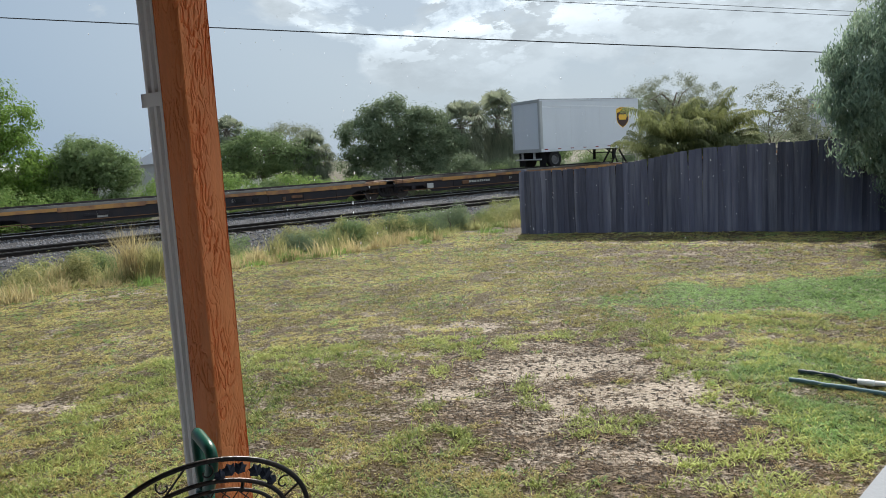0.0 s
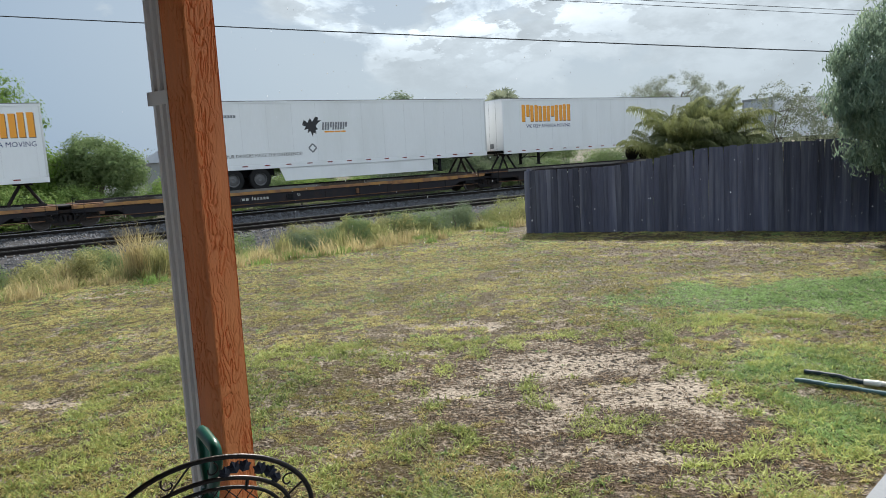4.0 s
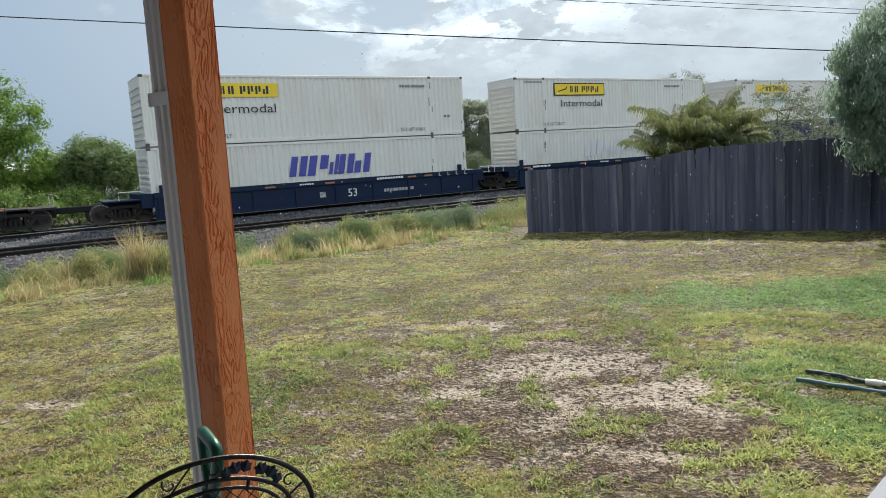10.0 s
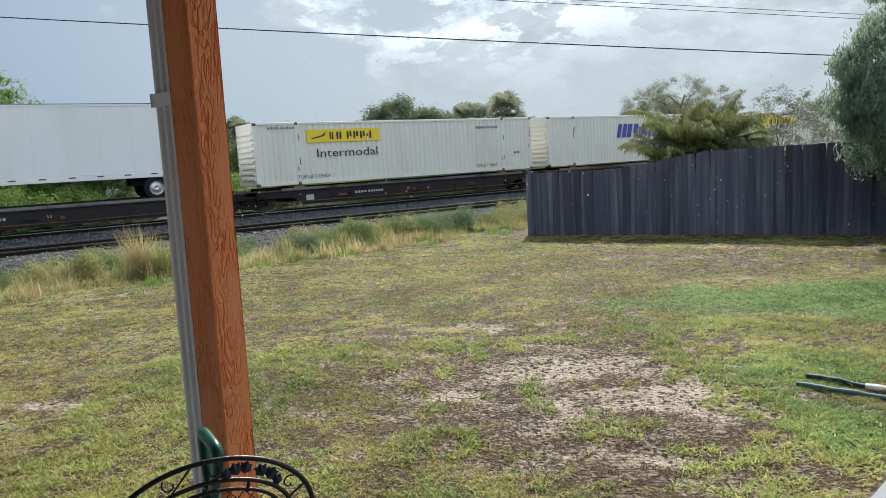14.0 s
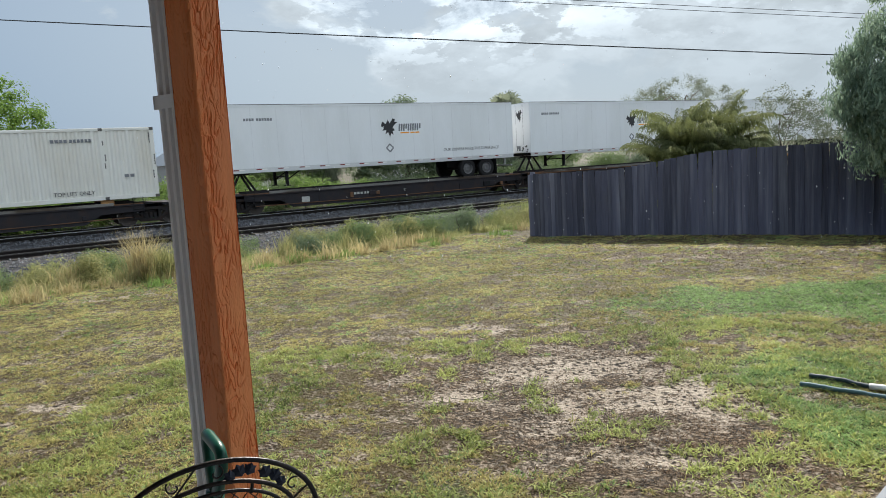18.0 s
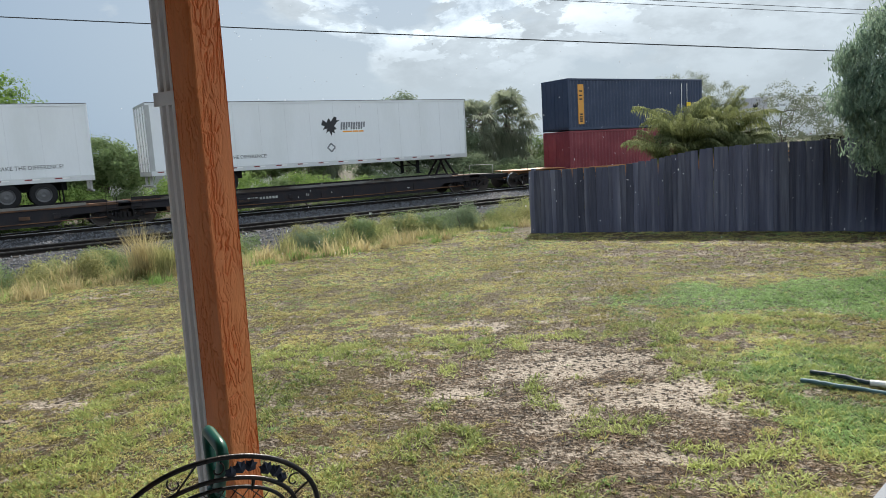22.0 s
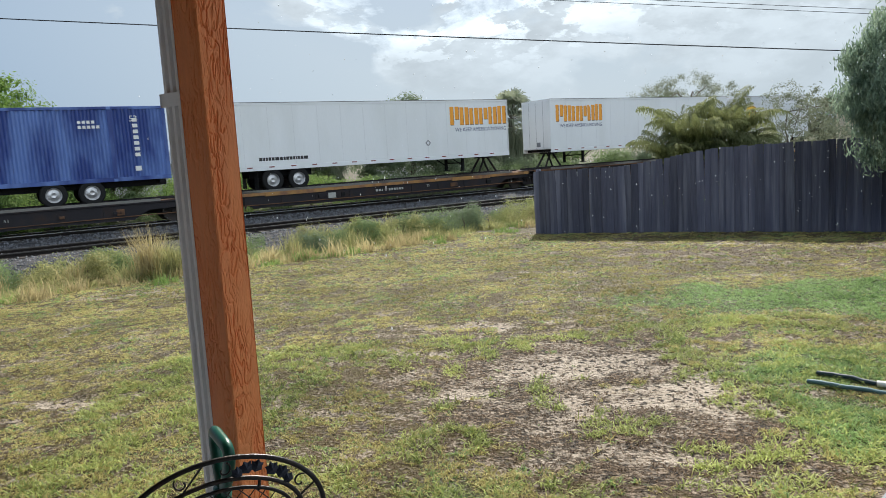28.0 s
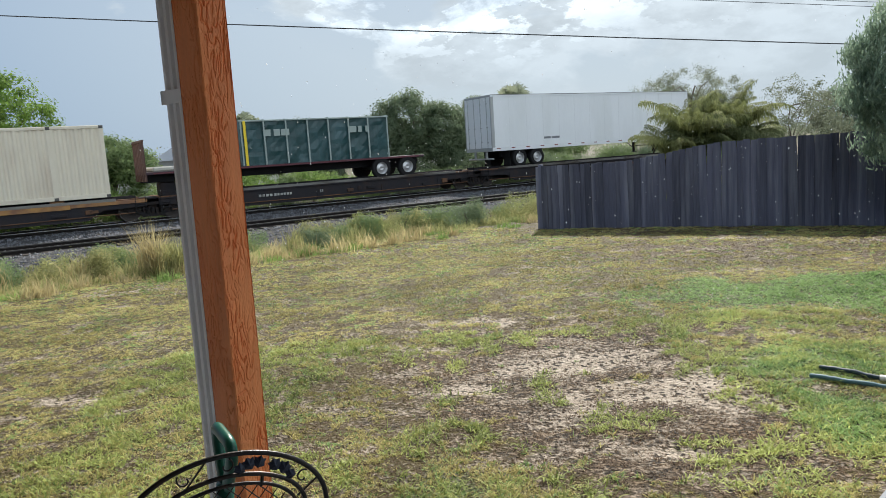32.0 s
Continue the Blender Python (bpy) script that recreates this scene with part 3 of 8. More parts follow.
def lawn_material():
    m = bpy.data.materials.new("thin wet lawn and soil")
    m.use_nodes = True
    nt = m.node_tree
    add, link = nt.nodes.new, nt.links.new
    bsdf = nt.nodes["Principled BSDF"]
    co = add("ShaderNodeTexCoord")

    def noise_at(scale, detail=4):
        n = add("ShaderNodeTexNoise")
        n.inputs["Scale"].default_value, n.inputs["Detail"].default_value = scale, detail
        link(co.outputs["Object"], n.inputs["Vector"])
        return n.outputs[0]

    def mixed(fac, a, b):
        n = add("ShaderNodeMix")
        n.data_type = "RGBA"
        link(fac, n.inputs["Factor"])
        for key, val in (("A", a), ("B", b)):
            if isinstance(val, tuple):
                n.inputs[key].default_value = (*val, 1)
            else:
                link(val, n.inputs[key])
        return n.outputs["Result"]

    def held(name):
        n = add("ShaderNodeAttribute")
        n.attribute_name = name
        return n.outputs["Fac"]

    def sharp(val, lo, hi):
        n = add("ShaderNodeMapRange")
        link(val, n.inputs[0])
        n.inputs[1].default_value, n.inputs[2].default_value = lo, hi
        return n.outputs[0]

    big, mid, fine, speck = noise_at(0.55), noise_at(7, 6), noise_at(38, 8), noise_at(150, 4)

    def ragged(val, k_mid, k_fine):
        out = val
        for n, k in ((mid, k_mid), (fine, k_fine)):
            a = add("ShaderNodeMath")
            a.operation = "MULTIPLY_ADD"
            link(n, a.inputs[0])
            a.inputs[1].default_value = k
            link(out, a.inputs[2])
            out = a.outputs[0]
        return out

    grass = mixed(sharp(big, 0.35, 0.65), (0.090, 0.066, 0.024), (0.072, 0.062, 0.019))
    grass = mixed(sharp(fine, 0.40, 0.66), grass, (0.085, 0.066, 0.038))
    grass = mixed(sharp(mid, 0.48, 0.66), grass, (0.020, 0.015, 0.009))
    green = mixed(sharp(fine, 0.35, 0.65), (0.025, 0.050, 0.014), (0.07, 0.11, 0.032))
    soil = mixed(sharp(fine, 0.46, 0.58), (0.034, 0.022, 0.014), (0.21, 0.148, 0.095))
    soil = mixed(sharp(noise_at(15, 5), 0.50, 0.57), soil, (0.018, 0.014, 0.011))
    soil = mixed(sharp(speck, 0.56, 0.66), soil, (0.16, 0.118, 0.080))
    sand = mixed(sharp(mid, 0.35, 0.7), (0.45, 0.385, 0.315), (0.31, 0.255, 0.20))
    sand = mixed(sharp(noise_at(22, 5), 0.54, 0.60), sand, (0.035, 0.028, 0.022))
    now = mixed(sharp(ragged(held("soil"), 0.5, 0.9), 1.05, 1.3), grass, soil)
    now = mixed(sharp(ragged(held("green"), 0.3, 0.3), 0.6, 1.0), now, green)
    now = mixed(sharp(ragged(held("sand"), 1.2, 1.5), 1.36, 1.86), now, sand)
    now = mixed(held("verge"), now, (0.085, 0.075, 0.05))
    link(now, bsdf.inputs["Base Color"])
    bsdf.inputs["Roughness"].default_value, bsdf.inputs["Specular IOR Level"].default_value = 0.75, 0.12
    bump = add("ShaderNodeBump")
    bump.inputs["Strength"].default_value, bump.inputs["Distance"].default_value = 1.0, 0.05
    link(fine, bump.inputs["Height"])
    link(bump.outputs[0], bsdf.inputs["Normal"])
    return m


def build_ground():
    def steps(fine_lo, fine_hi, step):
        mid = list(np.arange(fine_lo, fine_hi + 1e-6, step))
        out, d, x = [], step, fine_hi
        while x < 2600:
            d *= 1.22
            x += d
            out.append(x)
        low, d, x = [], step, fine_lo
        while x > -2600:
            d *= 1.22
            x -= d
            low.append(x)
        return np.array(low[::-1] + mid + out)
    xs, ys = steps(-7.0, 8.5, 0.07), steps(1.5, 16.5, 0.07)
    X, Y = np.meshgrid(xs, ys)
    x, y = X.ravel(), Y.ravel()
    near = ((np.abs(x) < 20) & (y < 30) & (y > 0)).astype(float)
    z = ground_z(x, y)
    sand, soil, green = sandiness(x, y) * near, soiliness(x, y), greenness(x, y) * near
    z = z + near * (0.035 * (rough_noise(x, y, 0.3, 51) - 0.5) + 0.05 * (rough_noise(x, y, 1.3, 61) - 0.5) - 0.02 * sand)
    nx, ny = len(xs), len(ys)
    i = np.arange(nx * ny).reshape(ny, nx)
    quads = np.stack([i[:-1, :-1], i[:-1, 1:], i[1:, 1:], i[1:, :-1]], -1).reshape(-1, 4)
    me = raw_mesh("ground", np.stack([x, y, z], 1), quads, lawn_material())
    off = yard_off(x, y)
    verge = smooth(-18.0, -16.0, off + 1.2 * (rough_noise(x, y, 2.0, 71) - 0.5))
    for name, val in (("sand", sand), ("soil", soil), ("green", green), ("verge", verge)):
        me.attributes.new(name, "FLOAT", "POINT").data.foreach_set("value", val.astype(np.float32))
    me.polygons.foreach_set("use_smooth", [True] * len(me.polygons))
    tagged(new("ground", me), "thin rain-wet lawn with worn sandy patches", "lawn", kind="structure")


build_ground()


# ---- two tracks on one ballast bed ----
NEAR_OFF = -7.58


def build_tracks():
    lo, hi = -700, 680
    bed = Shape()
    profile = ((-12.6, -0.75), (-10.3, -0.24), (-9.2, -0.16), (-6.3, -0.16), (-5.0, -0.22), (-2.6, -0.2), (-1.6, -0.16), (1.6, -0.16), (2.6, -0.25), (4.6, -0.8))
    stations = [lo] + list(range(-60, 81, 2)) + [hi]
    vs, fs = [], []
    for s in stations:
        for k, (o, z) in enumerate(profile):
            j = 0.0 if abs(s) > 80 else 0.05 * math.sin(s * 1.7 + k * 2.1)
            vs.append(on_track(s, o + j * 2, z + j * 0.6))
    n = len(profile)
    for a in range(len(stations) - 1):
        for b in range(n - 1):
            fs.append((a * n + b, a * n + b + 1, (a + 1) * n + b + 1, (a + 1) * n + b))
    bed.add(vs, fs)
    tagged(new("ballast_bed", bed.mesh("ballast_bed", BALLAST, True)), "grey crushed stone ballast under two tracks", "ballast", kind="structure")
    # loose stones on the part that shows
    count = 26000
    s = RNG.uniform(-32, 30, count)
    o = RNG.uniform(-12.0, -1.0, count)
    keep = np.ones(count, bool)
    for centre in (NEAR_OFF, 0.0):
        keep &= (np.abs(o - centre) > 1.25) | (RNG.random(count) < 0.12) & (np.abs(np.abs(o - centre) - 0.75) > 0.12)
    s, o = s[keep], o[keep]
    z = np.interp(o, [p[0] for p in profile], [p[1] for p in profile])
    r = RNG.uniform(0.03, 0.075, len(s))
    base = np.array([(1, 0, -.3), (-.5, .85, -.4), (-.5, -.85, -.2), (.2, .1, .8)])
    jit = RNG.uniform(0.7, 1.35, (len(s), 4, 1))
    ang = RNG.uniform(0, 6.28, len(s))
    c, sn = np.cos(ang)[:, None], np.sin(ang)[:, None]
    px = base[None, :, 0] * c - base[None, :, 1] * sn
    py = base[None, :, 0] * sn + base[None, :, 1] * c
    p = np.stack([px, py, np.repeat(base[None, :, 2], len(s), 0)], -1) * jit * r[:, None, None]
    centre = np.stack([MID.x + U.x * s + N.x * o, MID.y + U.y * s + N.y * o, MID.z + z + r * 0.2], -1)
    p = p + centre[:, None, :]
    f = (np.arange(len(s)) * 4)[:, None, None] + np.array([(0, 1, 3), (1, 2, 3), (2, 0, 3), (0, 2, 1)])[None]
    tagged(new("ballast_stones", raw_mesh("ballast_stones", p.reshape(-1, 3), f.reshape(-1, 3), STONE)), "loose grey crushed ballast stones beside the rails", "ballast stones", kind="stuff")
    place = Matrix.Translation(MID) @ Matrix.Rotation(TRACK_AZ, 4, "Z")
    sleeper = Shape().box(-0.115, 0.115, -1.3, 1.3, -0.31, -0.135, 0.012).mesh("sleeper", SLEEPER)
    for name, centre, words in (("near_track", NEAR_OFF, "empty railway track with rusty rails nearest the lawn"), ("far_track", 0.0, "railway track with polished rails under the freight train")):
        track = thing(name, place @ Matrix.Translation((0, centre, 0)), words, "railway track", "railway tracks", "structure")
        for y in (-0.753, 0.753):
            rail = Shape()
            outline = ((-0.07, -0.155), (0.07, -0.155), (0.07, -0.14), (0.012, -0.12), (0.012, -0.045), (0.036, -0.035), (0.036, -0.012), (-0.036, -0.012), (-0.036, -0.035), (-0.012, -0.045), (-0.012, -0.12), (-0.07, -0.14))
            vs = [(x, y + a, b) for x in (lo, hi) for a, b in outline]
            k = len(outline)
            rail.add(vs, [(i, (i + 1) % k, k + (i + 1) % k, k + i) for i in range(k)])
            r = part("rail", rail, RAIL_SIDE, track)
            part("rail_head", Shape().box(lo, hi, y - 0.037, y + 0.037, -0.042, 0.0, 0.006), RAIL_TOP if centre == 0 else RAIL_WORN, r, "worn bright running surface" if centre == 0 else "")
        for k in range(-52, 60):
            link_part("sleeper", sleeper, track, m=pose(k * 0.53 + random.uniform(-0.02, 0.02), random.uniform(-0.03, 0.03), 0, 0, 0, random.uniform(-1, 1)))


build_tracks()


# ---- porch: slab, house wall, ceiling, post, downspout ----
POST = Vector((-0.5989, 1.8031, 0))      # the corner of the post towards the house
porch_turn = math.degrees(math.atan2(HOUSE_A.y, HOUSE_A.x))
lean = pose(POST.x, POST.y, PATIO_Z, 0, 0, -0.0) @ pose(0, 0, 0, 0, 0.3, 0) @ pose(0, 0, 0, 0, 0, porch_turn)   # the post leans a little
porch = pose(POST.x, POST.y, PATIO_Z, 0, 0, porch_turn)   # x along the porch edge, y outwards


def build_porch():
    slab = new("patio_slab", Shape().box(-5.0, 7.0, -3.6, 0.22, -0.35, 0.0, 0.012).mesh("patio_slab", CONCRETE))
    slab.matrix_basis = porch
    tagged(slab, "pale concrete patio slab under the porch", "patio", kind="structure")
    wall = new("wall_house", Shape().box(-5.0, 8.0, -3.8, -3.6, -0.4, 2.7).mesh("wall_house", STUCCO))
    wall.matrix_basis = porch
    tagged(wall, "painted stucco house wall behind the porch", "wall", kind="structure")
    roof = new("ceiling", Shape().box(-3.6, 9.0, -3.6, 0.3, 2.56, 2.68).box(-3.6, 9.0, 0.0, 0.09, 2.302, 2.56).mesh("ceiling", CEILING))
    roof.matrix_basis = porch
    tagged(roof, "brown stained board ceiling of the porch", "ceiling", kind="structure")
    # concrete path
    a, b = Vector((1.73, 2.85)), Vector((2.27, 3.36))
    d = (b - a).normalized()
    nrm = Vector((d.y, -d.x))
    pts = [a - d * 1.95, b + d * 2.6, b + d * 2.6 + nrm * 1.3, a - d * 1.95 + nrm * 1.3]
    sh = Shape()
    sh.add([(p.x, p.y, 0.447) for p in pts] + [(p.x, p.y, 0.25) for p in pts], [(0, 1, 2, 3), (0, 4, 5, 1), (1, 5, 6, 2), (2, 6, 7, 3), (3, 7, 4, 0)])
    tagged(new("garden_path", sh.mesh("garden_path", CONCRETE)), "pale blue-grey concrete path at the lawn's edge", "path", kind="structure")


def build_post():
    post = thing("porch_post", lean, "orange-stained rough-sawn timber porch post", "post")
    wx, wy, h = 0.100, 0.089, 2.30
    # torn grain: short wavy furrows sunk into the faces, finest where the camera sees them
    zs = [0.0, 0.25, 0.5] + [0.66 + 0.0023 * k for k in range(700)] + [h]
    edge = [0.0, 0.012] + [0.03 + 0.94 * k / 58 for k in range(59)] + [0.988, 1.0]
    corners = ((-wx, 0), (0, 0), (0, wy), (-wx, wy))
    normals = ((0, -1), (1, 0), (0, 1), (-1, 0))
    ring = []
    for k in range(4):
        (x0, y0), (x1, y1) = corners[k], corners[(k + 1) % 4]
        for q in (edge[:-1] if k < 2 else (0.0, 0.02, 0.98)):
            ring.append((x0 + (x1 - x0) * q, y0 + (y1 - y0) * q, k, q))

    def sunk(k, q, z):
        """How deep the surface lies at a place of face k."""
        if not 0.6 < z < h - 0.01:
            return 0.0
        u = q * 0.095 + k * 3.7
        w1 = noise.noise((u * 40, z * 14, 3.0))
        line = noise.noise((u * 84 + 0.8 * w1, z * 23 + 0.5 * w1, 9.0 + k))
        cross = noise.noise((u * 110, z * 30, 5.0 + k))
        strong = min(1.0, max(0.0, 0.7 + 1.3 * noise.noise((u * 16, z * 6, 1.0)))) * (0.65 if k == 0 else 1.0)
        d = 0.0046 * strong * math.exp(-(line / 0.095) ** 2) + 0.0014 * strong * math.exp(-(cross / 0.09) ** 2)
        return d + 0.0005 * noise.noise((u * 240, z * 90, 2.0)) + 0.0007 * noise.noise((u * 20, z * 5, 8.0))
    n, vs, fs = len(ring), [], []
    for z in zs:
        for x, y, k, q in ring:
            round_off = 0.0035 * max(0.0, 1 - min(q, 1 - q) / 0.03) if k < 2 else 0.0
            d = (sunk(k, q, z) if k < 2 else 0.0) + round_off
            vs.append((x - normals[k][0] * d, y - normals[k][1] * d, z))
    for i in range(len(zs) - 1):
        for j in range(n):
            fs.append((i * n + j, i * n + (j + 1) % n, (i + 1) * n + (j + 1) % n, (i + 1) * n + j))
    fs += [tuple(range(n))[::-1], tuple((len(zs) - 1) * n + j for j in range(n))]
    part("timber", Shape().add(vs, fs), WOOD_ORANGE, post)
    spout = thing("downspout", lean, "white ribbed aluminium downspout strapped to the post", "downspout")
    a0, a1, b0, b1 = -wx - 0.078, -wx - 0.004, 0.006, 0.084
    sh, ring = Shape(), []
    for k in range(4):
        c0, c1 = ((a0, b0), (a1, b0), (a1, b1), (a0, b1))[k], ((a0, b0), (a1, b0), (a1, b1), (a0, b1))[(k + 1) % 4]
        nrm = ((0, 1), (-1, 0), (0, -1), (1, 0))[k]
        for q, dp in ((0.06, 0), (0.2, 0), (0.26, .005), (0.36, .005), (0.42, 0), (0.58, 0), (0.64, .005), (0.74, .005), (0.8, 0), (0.94, 0)):
            ring.append((c0[0] + (c1[0] - c0[0]) * q + nrm[0] * dp * 1.8, c0[1] + (c1[1] - c0[1]) * q + nrm[1] * dp * 1.8))
    n = len(ring)
    sh.add([(x, y, z) for z in (0.02, 2.298) for x, y in ring], [(j, (j + 1) % n, n + (j + 1) % n, n + j) for j in range(n)])
    part("pipe", sh, WHITE_METAL, spout)
    st = Shape()
    z0, z1 = 1.772, 1.807
    st.box(a0 - 0.012, a1 + 0.002, b0 - 0.004, b0 - 0.001, z0, z1).box(a0 - 0.013, a0 - 0.003, b0 - 0.004, b1 + 0.02, z0, z1)
    part("strap", st, WHITE_METAL, spout, "white metal strap")


build_porch()
build_post()


# ---- board fence ----
FENCE_A, FENCE_B = Vector((2.0, 15.95)), Vector((7.5, 11.9))


def build_fence():
    d = (FENCE_B - FENCE_A).normalized()
    turn = math.degrees(math.atan2(d.y, d.x))
    gz = float(ground_z(FENCE_A.x, FENCE_A.y))
    fence = thing("fence", pose(FENCE_A.x, FENCE_A.y, 0.0, 0, 0, turn), "weathered dark wooden board fence at the lawn's edge", "fence")
    length = 15.0
    for z in (0.42, 1.25):
        part("backing_rail", Shape().box(0.0, length, 0.045, 0.085, z, z + 0.08, 0.004), FENCE_WOOD, fence)
    posts = Shape().box(-0.045, 0.045, -0.045, 0.045, -0.3, 1.52, 0.006).mesh("fence_post", FENCE_WOOD)
    x = 0.05
    while x < length:
        link_part("fence_post", posts, fence, m=pose(x, 0.132, 0.08, 0, 0, 0))
        x += 2.4
    rnd = random.Random(3)
    variants = []
    for k in range(7):
        w, t = 0.153 + 0.006 * rnd.uniform(-1, 1), 0.018
        sh = Shape()
        rows = 5
        vs = []
        for i in range(rows + 1):
            z = i / rows
            bx, by = 0.006 * rnd.uniform(-1, 1), 0.006 * rnd.uniform(-1, 1)
            e = 0.012 if i == rows else 0
            vs += [(-w / 2 + bx + e, by, z), (w / 2 + bx - e, by, z), (w / 2 + bx - e, by + t, z), (-w / 2 + bx + e, by + t, z)]
        fs = [(0, 3, 2, 1), tuple(rows * 4 + j for j in range(4))]
        for i in range(rows):
            for j in range(4):
                fs.append((i * 4 + j, i * 4 + (j + 1) % 4, (i + 1) * 4 + (j + 1) % 4, (i + 1) * 4 + j))
        variants.append(sh.add(vs, fs).mesh("picket", FENCE_WOOD))
    x, k = 0.06, 0
    while x < length:
        p = FENCE_A + d * x
        g = float(ground_z(p.x, p.y)) - 0.02
        top = g + 1.40 + 0.24 * float(smooth(1.9, 4.2, x)) + rnd.uniform(-0.01, 0.01)
        ob = link_part("picket", variants[rnd.randrange(7)], fence)
        ob.matrix_basis = pose(x, 0.0 if k % 2 else 0.022, g, rnd.uniform(-0.6, 0.6), rnd.uniform(-0.8, 0.8), rnd.uniform(-3, 3)) @ Matrix.Diagonal((1, 1, top - g, 1))
        x += 0.126 + rnd.uniform(0.0, 0.014)
        k += 1


build_fence()


# ---- the train ----
MOVERS = []          # (thing, place along the track at the clip's start)
SIZES = {}           # half length, top, floor and near face of each load
TRACK_TURN = Matrix.Rotation(TRACK_AZ, 4, "Z")


def train_pose(s):
    return Matrix.Translation(MID + U * s) @ TRACK_TURN


def rolling(name, s, label, category, group):
    ob = thing(name, train_pose(s), label, category, group)
    MOVERS.append((ob, s))
    return ob


def wheel_mesh():
    return Shape().disc(0, ((-0.06, 0.14), (-0.062, 0.30), (-0.07, 0.34), (-0.07, 0.42), (0.04, 0.425), (0.042, 0.455), (0.07, 0.455), (0.07, 0.14)), 24).mesh("wheel", WHEEL_STEEL, False)


def frame_mesh():
    """A cast side frame: a slim arched top, pedestals over the axles, a sprung window in the middle."""
    sh = Shape()
    top = [(-1.20, 0.52), (-1.16, 0.62), (-0.95, 0.64), (-0.70, 0.70), (-0.42, 0.80), (0.42, 0.80), (0.70, 0.70), (0.95, 0.64), (1.16, 0.62), (1.20, 0.52)]
    low = [(0.98, 0.50), (0.74, 0.52), (0.50, 0.62), (0.40, 0.68), (-0.40, 0.68), (-0.50, 0.62), (-0.74, 0.52), (-0.98, 0.50)]
    sh.prism(top + low, -0.07, 0.07)
    sh.prism(((-0.76, 0.52), (-0.60, 0.56), (-0.34, 0.32), (0.34, 0.32), (0.60, 0.56), (0.76, 0.52), (0.42, 0.19), (-0.42, 0.19)), -0.065, 0.065)
    for x in (-0.40, 0.32):
        sh.box(x, x + 0.08, -0.068, 0.068, 0.30, 0.70)
    for x in (-0.18, 0.0, 0.18):
        sh.tube([(x, -0.02, 0.31), (x, -0.02, 0.56)], 0.075, 8)
    for x in (-0.88, 0.88):
        sh.disc(-0.1, ((0, 0.06), (0, 0.12), (0.12, 0.13), (0.12, 0.05)), 14, x, 0.455)
    return sh.mesh("side_frame", TRUCK_STEEL)


WHEEL, SIDE_FRAME = wheel_mesh(), frame_mesh()
n_ring = 24
TREAD = Shape().add([(r * math.cos(2 * math.pi * j / n_ring), y, r * math.sin(2 * math.pi * j / n_ring)) for r, y in ((0.418, -0.0715), (0.427, -0.0715), (0.429, 0.035)) for j in range(n_ring)],
                    [(k * n_ring + j, k * n_ring + (j + 1) % n_ring, (k + 1) * n_ring + (j + 1) % n_ring, (k + 1) * n_ring + j) for k in range(2) for j in range(n_ring)]).mesh("tread", RAIL_TOP)
BOLSTER = Shape().box(-0.2, 0.2, -0.95, 0.95, 0.42, 0.68, 0.03).tube([(-0.88, -0.8, 0.455), (-0.88, 0.8, 0.455)], 0.08).tube([(0.88, -0.8, 0.455), (0.88, 0.8, 0.455)], 0.08).mesh("truck", TRUCK_STEEL)


def truck(parent, x):
    t = link_part("truck", BOLSTER, parent, "grimy cast steel truck", pose(x, 0, 0))
    for y in (-1.0, 1.0):
        link_part("side_frame", SIDE_FRAME, t, m=pose(0, y, 0, 0, 0, 0 if y < 0 else 180))
    for wx in (-0.88, 0.88):
        for y in (-0.76, 0.76):
            wheel = link_part("wheel", WHEEL, t, m=pose(wx, y, 0.457, 0, 0, 0 if y < 0 else 180))
            if y < 0:
                link_part("tread", TREAD, wheel, "bright worn tread")


def bars(shape, x, z, widths, height, y, gap=0.05):
    """A row of plain bars in place of writing."""
    for w in widths:
        shape.box(x, x + w, y - 0.004, y + 0.002, z, z + height)
        x += w + gap
    return x


def lettering(parent, text, x, z, size, y, mat, name="lettering", width=None, face=0):
    cu = bpy.data.curves.new(name, "FONT")
    cu.body, cu.size, cu.extrude, cu.resolution_u = text, size * 1.38, 0.002, 2
    ob = bpy.data.objects.new(name, cu)
    me = bpy.data.meshes.new_from_object(ob)
    bpy.data.objects.remove(ob)
    bpy.data.curves.remove(cu)
    xs = [v.co.x for v in me.vertices]
    k = width / (max(xs) - min(xs)) if width else 1.0
    for v in me.vertices:
        v.co = Vector(((v.co.x - min(xs)) * k, -v.co.z, v.co.y))
    me.materials.append(mat)
    return link_part(name, me, parent, m=pose(x, y, z, 0, 0, face))


